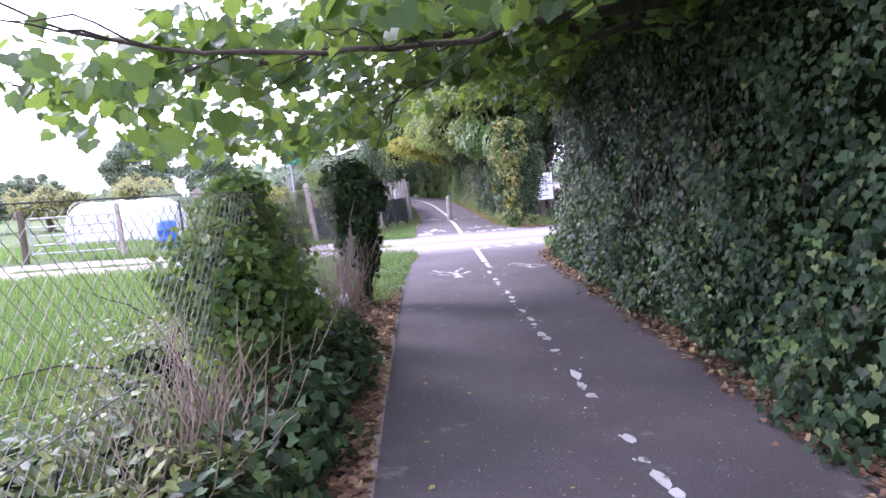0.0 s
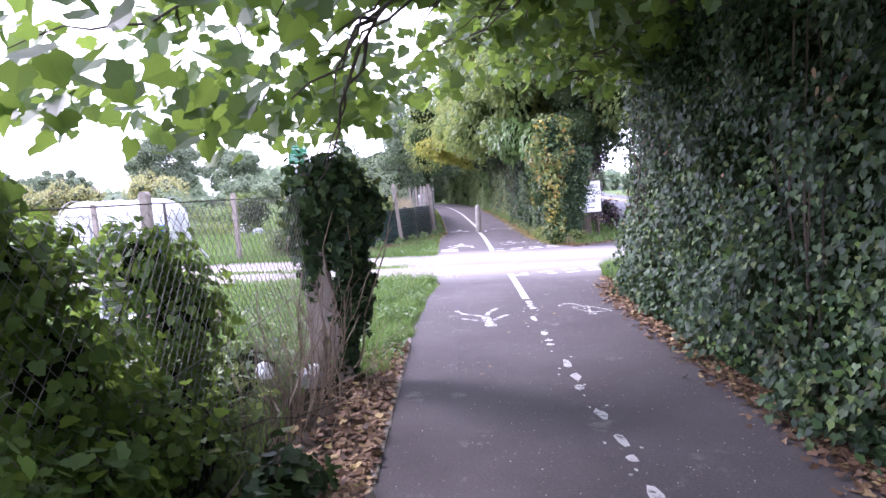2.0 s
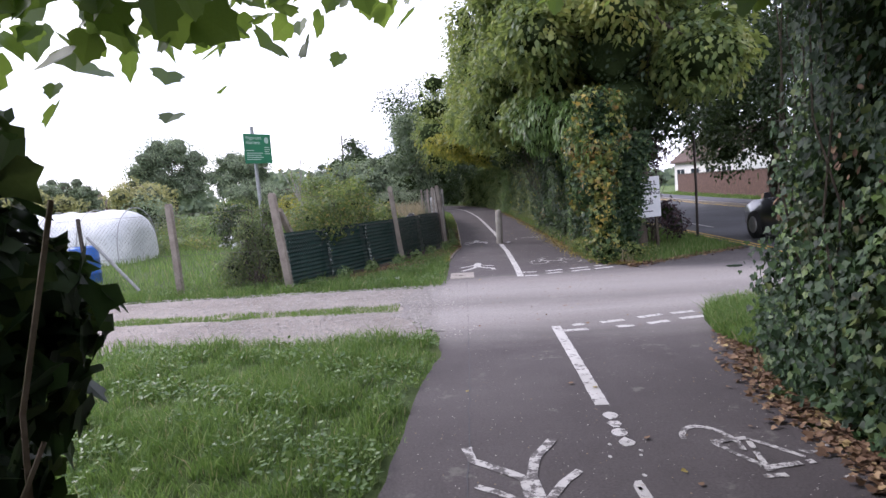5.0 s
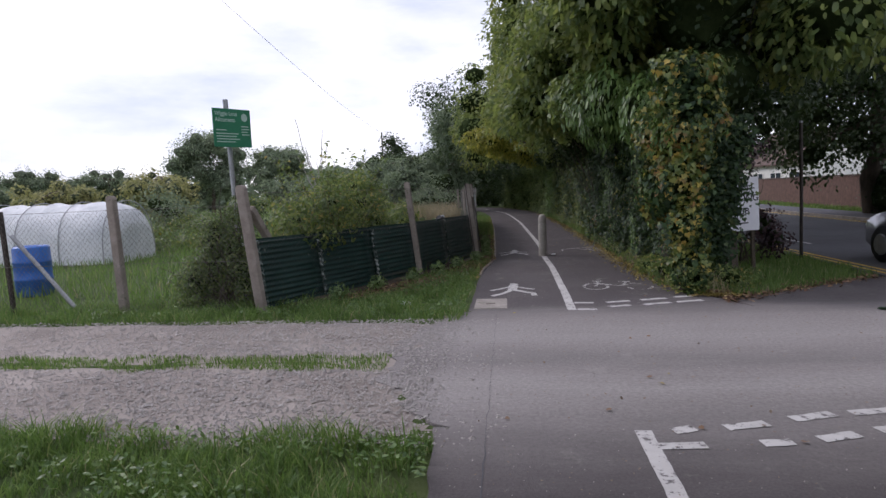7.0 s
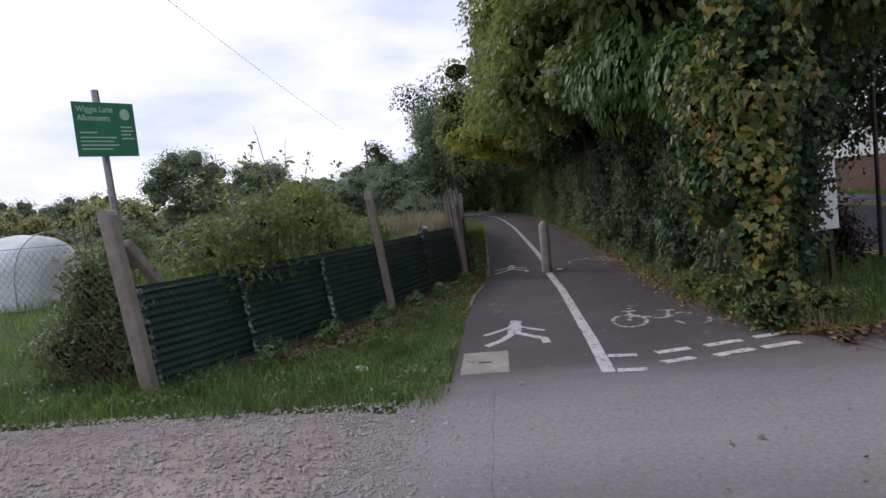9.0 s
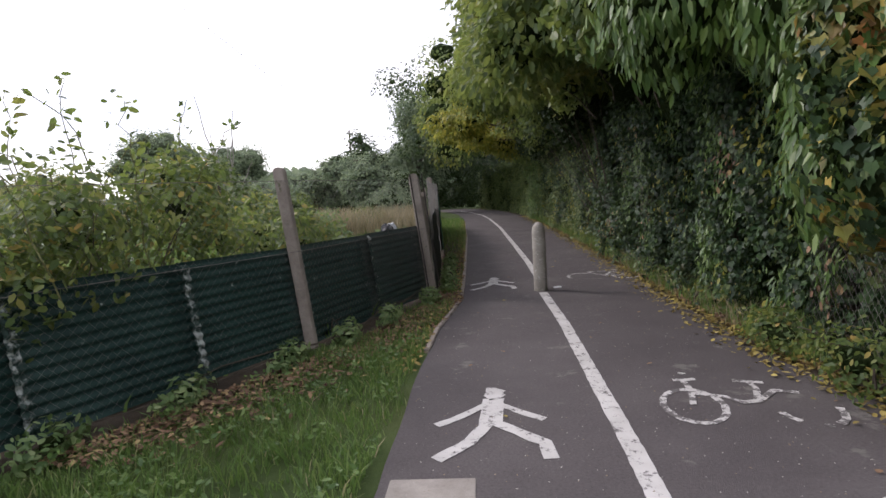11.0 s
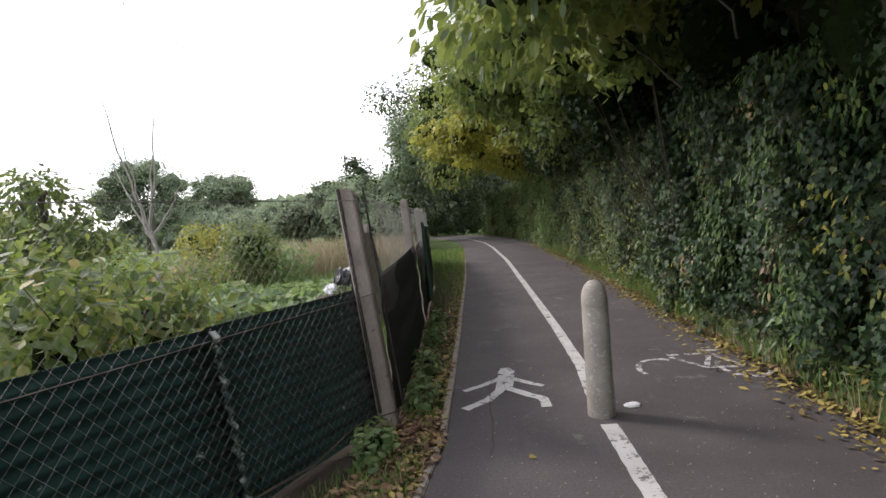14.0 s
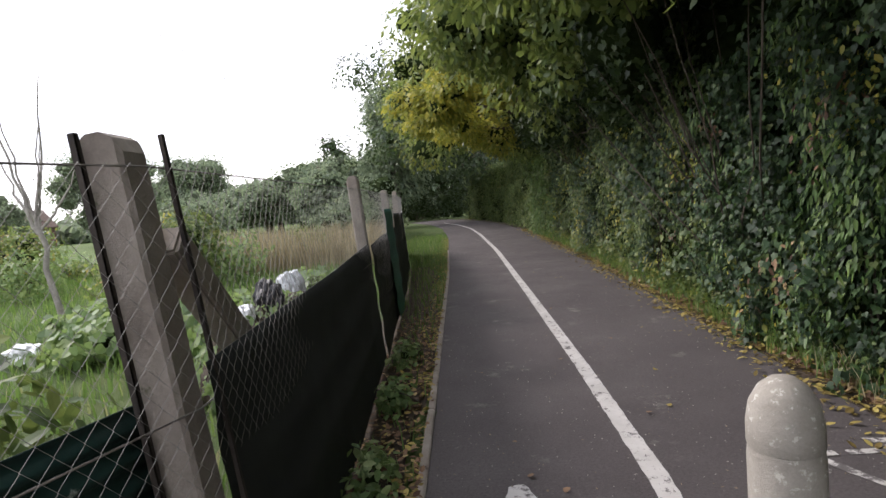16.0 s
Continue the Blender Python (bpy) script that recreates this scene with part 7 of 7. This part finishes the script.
n = 5200
y = r.uniform(-1, 8.6, n)
x = left_edge(y) - 0.02 - np.abs(r.normal(0, 0.24, n))
litter("leaf_litter_left", x, y, 0.0, 0.055, IVY, LITTER, "brown fallen leaves beside the edging", 1)
n = 6500
y = r.uniform(0, 12.6, n)
x = right_edge(y) + 0.1 + r.normal(0, 0.11, n)
litter("leaf_litter_right", x, y, 0.0, 0.05, IVY, LITTER, "brown fallen leaves under the ivy", 2)
n = 11000
y = 17.6 + 28 * r.uniform(0, 1, n) ** 1.4
x = right_edge(y) + 0.16 + r.normal(0, 0.17, n)
litter("leaf_litter_hedge", x, y, 0.0, 0.055, LEAF, YELLOWLITTER, "yellow and brown fallen leaves along the hedge", 3)
n = 5000
y = 17.8 + 22 * r.uniform(0, 1, n) ** 1.3
x = right_edge(y) + 0.2 + np.abs(r.normal(0, 0.24, n)) - 0.12
litter("leaf_litter_hedge_brown", x, y, 0.0, 0.06, IVY, LITTER, "brown and russet fallen leaves under the hedge", 31)
n = 1400
y = r.uniform(22.8, 29, n)
x = left_edge(y) - 0.02 - r.uniform(0, 0.5, n)
litter("leaf_litter_cloth", x, y, 0.0, 0.055, LEAF, LITTER, "brown leaves under the dark cloth screen", 32)
n = 2600
y = r.uniform(19.5, 44, n)
x = left_edge(y) - 0.02 - np.abs(r.normal(0, 0.14, n))
litter("leaf_litter_verge", x, y, 0.0, 0.05, LEAF, YELLOWLITTER, "yellow fallen leaves along the path edge", 4)
n = 3800
y = r.uniform(18.0, 23.2, n)
x = fence_x(y) + 0.25 + np.abs(r.normal(0, 0.35, n))
litter("leaf_litter_fence", x[x < left_edge(y)], y[x < left_edge(y)], 0.0, 0.055, LEAF, LITTER, "dry brown leaves before the corrugated fence", 5)
n = 900
x = r.uniform(3.2, 6.0, n)
y = 17.35 + (x - 3.2) * 0.62 + r.normal(0, 0.12, n)
litter("leaf_litter_corner", x, y, 0.0, 0.06, LEAF, LITTER, "fallen leaves along the corner grass", 6)
# single leaves lying on the asphalt
for shape, mat, label, cnt, size in ((MAPLE, LITTER, "dry brown fallen leaf on the asphalt", 60, 0.034), (MAPLE, YELLOWLITTER, "yellow fallen leaf on the asphalt", 30, 0.036)):
    v, f = leaves_np(np.array([[0.0, 0, 0.012]]), np.array([[0.15, 0.1, 1.0]]), size, shape, 0, 3)
    me = raw_mesh("fallen_leaf", v, f, mat)
    for k in range(cnt):
        yy = r.uniform(1.5, 36)
        xx = r.uniform(float(left_edge(yy)) + 0.1, float(right_edge(yy)) - 0.1)
        ob = new("fallen_leaf", me)
        s_ = r.uniform(0.6, 1.2)
        ob.matrix_basis = pose(xx, yy, 0, r.uniform(-6, 6), r.uniform(-6, 6), r.uniform(0, 360)) @ Matrix.Diagonal((s_, s_, s_, 1))
        tagged(ob, label, "leaf", "fallen leaves on the path")
# pale crumbs on the asphalt
n = 2400
y = r.uniform(1, 34, n)
x = left_edge(y) + (right_edge(y) - left_edge(y)) * r.uniform(0.02, 0.98, n)
litter("path_crumbs", x, y, 0.0, 0.014, CHIP, TWIG, "tiny brown bits of leaf and twig on the asphalt", 7)
n = 5200
y = r.uniform(1, 30, n)
x = left_edge(y) + (right_edge(y) - left_edge(y)) * r.uniform(0.02, 0.98, n)
litter("path_grit", x, y, -0.004, 0.011, CHIP, STONE, "fine pale grit lying on the asphalt", 77)
n = 260
x = r.uniform(0, 6, n)
y = r.uniform(13.2, 16.9, n)
litter("driveway_crumbs", x, y, 0.0, 0.025, CHIP, TWIG, "tiny pale bits on the dusty driveway", 8)

# ---- gravel ----
n = 22000
x = -np.abs(r.normal(0, 3.4, n)) - 0.25 + 0.75 * r.uniform(0.0, 1.0, n) ** 4
y = r.uniform(12.9, 16.5, n) - x * 0.025
keep = (np.abs(y - (14.65 - 0.025 * x)) > 0.2) | (x > -0.5)
x, y = x[keep], y[keep]
n = len(x)
s_ = r.uniform(0.005, 0.016, n) * np.where(r.uniform(0, 1, n) < 0.05, 1.9, 1)
base = np.array([(1, 0, 0), (0.2, 0.9, 0.05), (-0.9, 0.4, 0), (-0.6, -0.8, 0), (0.5, -0.8, 0.02), (0.1, 0.0, 0.75)])
a = r.uniform(0, 6.283, n)
rot = np.stack([np.stack([np.cos(a), -np.sin(a)], -1), np.stack([np.sin(a), np.cos(a)], -1)], 1)
xy = np.einsum("nij,kj->nki", rot, base[:, :2]) * s_[:, None, None] * r.uniform(0.7, 1.2, (n, 6, 1))
v = np.concatenate([xy + np.stack([x, y], -1)[:, None], (base[None, :, 2] * s_[:, None] * r.uniform(0.6, 1.1, (n, 1)))[..., None] + np.where(x > -0.1, 0.0, 0.004)[:, None, None]], -1)
k = np.arange(n)[:, None] * 6
f = np.concatenate([np.concatenate([k + q, k + (q + 1) % 5, k + 5], 1) for q in range(5)])
tagged(new("gravel_stones", raw_mesh("gravel_stones", v.reshape(-1, 3), f, STONE)), "loose pale grey stones on the wheel tracks", "gravel", kind="stuff")

# ---- rubbish and odd things ----
def crumple(name, at, size, mat, label, category, seed, flat=0.6):
    """A crumpled closed bag or wad."""
    bm = bmesh.new()
    bmesh.ops.create_icosphere(bm, subdivisions=4, radius=1)
    p = np.array([v.co[:] for v in bm.verts])
    k = 1 + 0.22 * wave(p, 1.1, seed) + 0.12 * wave(p, 0.5, seed + 1) + 0.06 * wave(p, 0.25, seed + 2)
    q = p * k[:, None] * np.array(size)
    q[:, 2] = np.where(q[:, 2] < -size[2] * flat, -size[2] * flat, q[:, 2]) + size[2] * flat
    for v_, c in zip(bm.verts, q):
        v_.co = Vector(c) + Vector(at)
    ob = part(name, bm, mat)
    return tagged(ob, label, category)


crumple("crushed_can", (-0.43, 5.1, 0.0), (0.07, 0.045, 0.03), TIN, "crushed silver drink can in the leaves", "can", 1)
crumple("plastic_bag", (-0.98, 7.35, 0.03), (0.1, 0.09, 0.11), WHITEPLASTIC, "white plastic bag caught at the fence foot", "bag", 2)
crumple("plastic_bag", (-1.15, 6.75, 0.3), (0.06, 0.05, 0.07), WHITEPLASTIC, "crumpled white bag among dry stems", "bag", 3)
crumple("white_scrap", (-3.7, 10.0, 0.0), (0.16, 0.13, 0.1), WHITEPLASTIC, "scrap of white plastic in the grass", "rubbish", 4)
crumple("black_sack", (-1.5, 27.3, 0.5), (0.15, 0.16, 0.2), BLACKPLASTIC, "black plastic sack on a heap behind the fence", "sack", 5)
crumple("white_sack", (-1.6, 26.9, 0.5), (0.09, 0.1, 0.11), WHITEPLASTIC, "small white sack on a heap behind the fence", "sack", 6)
crumple("silver_sack", (-1.6, 28.3, 0.5), (0.14, 0.17, 0.2), GREYPLASTIC, "silvery plastic sack heaped behind the fence", "sack", 7)
for k, (x_, y_, s__) in enumerate(((-5.6, 27.6, 0.16), (-4.9, 28.3, 0.2), (-7.6, 27.0, 0.22), (-8.4, 27.8, 0.2), (-3.9, 29.6, 0.15), (-9.3, 30.5, 0.25))):
    crumple("plastic_scrap", (x_, y_, 0.0), (s__, s__ * 0.8, s__ * 0.7), WHITEPLASTIC if k % 2 else GREYPLASTIC, "pale plastic scrap lying in an allotment plot", "rubbish", 20 + k)
crumple("paper_scrap", (1.52, 23.3, 0.0), (0.055, 0.05, 0.012), WHITEPLASTIC, "flattened white paper beside the bollard", "litter", 9)
crumple("paper_scrap", (-0.95, 17.4, 0.02), (0.08, 0.06, 0.025), WHITEPLASTIC, "white paper scrap in the verge grass", "litter", 10)
crumple("fallen_sprig", (4.75, 16.6, 0.0), (0.12, 0.05, 0.02), IVYLEAF, "broken green sprig lying on the driveway", "sprig", 11)

tub = thing("grey_tub", "tipped grey plastic tub in long grass", "tub", (-4.05, 10.1, 0))
T = pose(-4.0, 10.2, 0.22, 62, 0, 25) @ Matrix.Scale(0.72, 4)
bm = bmesh.new()
outer = [(-0.3, -0.2, -0.25), (0.3, -0.2, -0.25), (0.3, 0.2, -0.25), (-0.3, 0.2, -0.25)]
lip = [(-0.36, -0.26, 0.2), (0.36, -0.26, 0.2), (0.36, 0.26, 0.2), (-0.36, 0.26, 0.2)]
inner = [(-0.32, -0.22, 0.2), (0.32, -0.22, 0.2), (0.32, 0.22, 0.2), (-0.32, 0.22, 0.2)]
floor_ = [(-0.27, -0.17, -0.22), (0.27, -0.17, -0.22), (0.27, 0.17, -0.22), (-0.27, 0.17, -0.22)]
loops = [[bm.verts.new(T @ Vector(p)) for p in q] for q in (outer, lip, inner, floor_)]
bm.faces.new(loops[0])
bm.faces.new(loops[3])
for a, b in zip(loops, loops[1:]):
    for k in range(4):
        bm.faces.new((a[k], a[(k + 1) % 4], b[(k + 1) % 4], b[k]))
part("shell", bm, GREYPLASTIC, tub)
slabs = thing("brick_rubble", "two broken slabs of old red brickwork tipped in the grass", "bricks", (-3.0, 9.7, 0))
for M, cols, rows in ((pose(-3.3, 9.72, 0.02, 36, -4, 10), 3, 3), (pose(-2.84, 9.68, 0.0, 33, 3, -4), 2, 2)):
    bm = bmesh.new()
    box(bm, (-cols * 0.095, 0.0, -0.05), (cols * 0.095, rows * 0.165, 0.032), M, 0.006)
    part("mortar_bed", bm, CONCRETE, slabs, "grey crumbling mortar")
    for i_ in range(cols):
        for j_ in range(rows):
            bm = bmesh.new()
            x_, y_ = (i_ - cols / 2 + 0.5) * 0.19, (j_ + 0.5) * 0.165
            box(bm, (x_ - 0.089, y_ - 0.077, -0.06), (x_ + 0.089, y_ + 0.077, 0.05 + random.uniform(-0.006, 0.008)), M @ pose(0, 0, 0, random.uniform(-2, 2), random.uniform(-2, 2), random.uniform(-3, 3)), 0.012)
            part("brick", bm, OLDBRICK, slabs)
branch = thing("fallen_branch", "bare pale stick lying in the fence-side weeds", "branch", (-1.7, 5.7, 0))
v, f = tube_np(bend((-2.2, 5.4, 0.12), (-1.15, 6.1, 0.3), 0.02, 8, 0.02, 1), np.linspace(0.018, 0.008, 8), 6)
raw_part("stick", v, f, TWIG, branch, smooth=True)
v, f = tube_np(bend((-1.5, 5.87, 0.22), (-1.2, 5.75, 0.42), 0.0, 5, 0.01, 2), np.linspace(0.009, 0.004, 5), 5)
raw_part("side_twig", v, f, TWIG, branch, smooth=True)
log_ = thing("broken_bottle", "brown bottle lying in the leaf litter", "bottle", (-0.52, 4.55, 0))
v, f = tube_np([(-0.6, 4.5, 0.035), (-0.5, 4.57, 0.035), (-0.47, 4.59, 0.035), (-0.42, 4.63, 0.035)], [0.032, 0.032, 0.016, 0.013], 10)
raw_part("glass", v, f, TWIG, log_, smooth=True)

# ---- the car on the road ----
car = thing("estate_car", "black estate car driving on the road", "car", (7.85, 19.15, 0))
K = pose(7.85, 19.15, 0, 0, 0, 0)
Lc, Wc = 4.5, 0.89


def section(y, half, z0, z1):
    return [(-half, y, z0), (half, y, z0), (half, y, z1), (-half, y, z1)]


body_rows = [(-2.22, 0.74, 0.42, 0.8), (-2.15, 0.82, 0.3, 0.95), (-1.9, 0.87, 0.24, 1.0), (-1.0, 0.89, 0.22, 0.98), (0.2, 0.89, 0.22, 0.95), (1.0, 0.88, 0.22, 0.93), (1.6, 0.85, 0.22, 0.86), (2.05, 0.78, 0.26, 0.74), (2.25, 0.66, 0.36, 0.62)]


def loft(rows, mat, name, label=""):
    bm = bmesh.new()
    loops = [[bm.verts.new(K @ Vector(p)) for p in section(*q)] for q in rows]
    bm.faces.new(loops[0])
    bm.faces.new(loops[-1])
    for a, b in zip(loops, loops[1:]):
        for k in range(4):
            bm.faces.new((a[k], a[(k + 1) % 4], b[(k + 1) % 4], b[k]))
    edges = [e for e in bm.edges]
    bmesh.ops.bevel(bm, geom=edges, offset=0.045, segments=3, affect="EDGES", clamp_overlap=True)
    return part(name, bm, mat, car, label, smooth=True)


body = loft(body_rows, CARPAINT, "body", "glossy black bodywork")
loft([(-2.0, 0.7, 0.9, 1.2), (-1.75, 0.68, 0.9, 1.45), (-0.9, 0.66, 0.9, 1.5), (0.1, 0.64, 0.9, 1.46), (0.55, 0.66, 0.9, 1.2), (0.95, 0.7, 0.9, 0.96)], CARPAINT, "cabin", "black roof and pillars")
for x_ in (-1, 1):
    for y0_, y1_ in ((-1.75, -1.0), (-0.92, -0.1), (-0.02, 0.62)):
        bm = bmesh.new()
        q = [(x_ * 0.712, y0_, 1.0), (x_ * 0.712, y1_, 1.0), (x_ * 0.672, y1_ - (0.18 if y1_ > 0.5 else 0), 1.36), (x_ * 0.672, y0_ + 0.03, 1.38)]
        fc = bm.faces.new([bm.verts.new(K @ Vector(p)) for p in q])
        got = bmesh.ops.extrude_face_region(bm, geom=[fc])["geom"]
        bmesh.ops.translate(bm, vec=(x_ * 0.012, 0, 0), verts=[g for g in got if isinstance(g, bmesh.types.BMVert)])
        part("side_window", bm, CARGLASS, car, "dark tinted glass")
for nm, q, dv in (("windscreen", [(-0.6, 0.98, 1.0), (0.6, 0.98, 1.0), (0.55, 0.42, 1.38), (-0.55, 0.42, 1.38)], (0, 0.02, 0.012)), ("rear_window", [(-0.58, -2.06, 1.0), (0.58, -2.06, 1.0), (0.54, -1.86, 1.38), (-0.54, -1.86, 1.38)], (0, -0.02, 0.01))):
    bm = bmesh.new()
    fc = bm.faces.new([bm.verts.new(K @ Vector(p)) for p in q])
    got = bmesh.ops.extrude_face_region(bm, geom=[fc])["geom"]
    bmesh.ops.translate(bm, vec=dv, verts=[g for g in got if isinstance(g, bmesh.types.BMVert)])
    part(nm, bm, CARGLASS, car, "dark glass")
for x_ in (-1, 1):
    for y_ in (-1.4, 1.38):
        bm = bmesh.new()
        bmesh.ops.create_cone(bm, cap_ends=True, radius1=0.32, radius2=0.32, depth=0.22, segments=28, matrix=K @ pose(x_ * 0.8, y_, 0.32, 0, 90, 0))
        bmesh.ops.bevel(bm, geom=[e for e in bm.edges if len(e.link_faces) == 2 and e.calc_face_angle(0) > 1], offset=0.03, segments=2, affect="EDGES")
        wh = part("wheel", bm, RUBBER, car, "black tyre", smooth=True)
        bm = bmesh.new()
        bmesh.ops.create_cone(bm, cap_ends=True, radius1=0.2, radius2=0.17, depth=0.03, segments=20, matrix=K @ pose(x_ * 0.915, y_, 0.32, 0, 90 * x_, 0))
        part("rim", bm, GALV, wh, "silver alloy rim")
    bm = bmesh.new()
    box(bm, (x_ * 0.66 - 0.1, -2.22, 0.72), (x_ * 0.66 + 0.1, -2.1, 0.95), K, 0.02)
    part("tail_light", bm, REDLENS, car, "red tail light")
    bm = bmesh.new()
    box(bm, (x_ * 0.58 - 0.14, 2.05, 0.56), (x_ * 0.58 + 0.14, 2.2, 0.68), K, 0.03)
    part("headlight", bm, CLEARLENS, car, "clear headlight")
    bm = bmesh.new()
    box(bm, (x_ * 0.98 - 0.08, 0.55, 0.95), (x_ * 0.98 + 0.08, 0.68, 1.07), K, 0.025)
    part("door_mirror", bm, CARPAINT, car)
    v, f = tube_np([K @ Vector((x_ * 0.58, -1.6, 1.5)), K @ Vector((x_ * 0.58, -1.4, 1.55)), K @ Vector((x_ * 0.58, -0.2, 1.54)), K @ Vector((x_ * 0.58, 0.0, 1.47))], 0.014, 6)
    raw_part("roof_rail", v, f, GALV, car, "silver roof rail", smooth=True)
bm = bmesh.new()
box(bm, (-0.26, -2.26, 0.62), (0.26, -2.235, 0.73), K, 0.003)
part("number_plate", bm, YELLOWPAINT, car, "yellow number plate")


# clover and small broad weeds in the verges
def weeds(name, n, x0, x1, y0, y1, mat, label, seed, inside):
    r = np.random.default_rng(seed)
    x, y = r.uniform(x0, x1, n), r.uniform(y0, y1, n)
    k = (wave(np.stack([x, y, x * 0], -1), 0.7, seed) > 0.05) & inside(x, y)
    x, y = x[k], y[k]
    v, f = leaves_np(np.stack([x, y, r.uniform(0.03, 0.11, len(x))], -1), r.normal(0, 0.4, (len(x), 3)) + [0, 0, 1], 0.04 * r.uniform(0.5, 1.4, len(x)), LEAF, 0.1, seed)
    tagged(new(name, raw_mesh(name, v, f, mat)), label, "weeds", kind="stuff")


weeds("verge_clover", 14000, -3.5, 0.0, 8.0, 13.0, IVYFRESH, "clover and small broad weeds in the corner grass", 51, lambda x, y: (x < left_edge(y) - 0.02) & (y < 12.95 - 0.02 * x))
weeds("fence_verge_clover", 14000, -6.0, 0.0, 16.5, 20.5, IVYFRESH, "small broad weeds in the grass before the fence", 52, lambda x, y: (x < left_edge(y) - 0.05) & (y > 16.5 - 0.03 * x) & ((x > fence_x(y) + 0.25) | (y < 17.9)))


# the heap that the sacks lie on
heap = thing("compost_heap", "low overgrown heap of dug soil behind the fence", "heap", (-1.55, 27.5, 0))
bm = bmesh.new()
bmesh.ops.create_icosphere(bm, subdivisions=4, radius=1)
p = np.array([v.co[:] for v in bm.verts])
p = p * (1 + 0.12 * wave(p, 0.8, 9) + 0.05 * wave(p, 0.25, 10))[:, None] * np.array([0.55, 1.5, 0.62])
for v_, c in zip(bm.verts, p):
    v_.co = Vector(c) + Vector((-1.55, 27.5, -0.05))
part("mound", bm, SOIL, heap, smooth=True)
n = 1500
r = np.random.default_rng(5)
d = unit(r.normal(size=(n, 3)))
d[:, 2] = np.abs(d[:, 2])
v, f = leaves_np(d * np.array([0.57, 1.55, 0.64]) + np.array([-1.55, 27.5, 0.0]), d + r.normal(0, 0.4, d.shape), 0.08 * r.uniform(0.5, 1.3, n), LEAF, 0.2, 5)
raw_part("leafage", v, f, CROPLEAF, heap, kind="stuff")
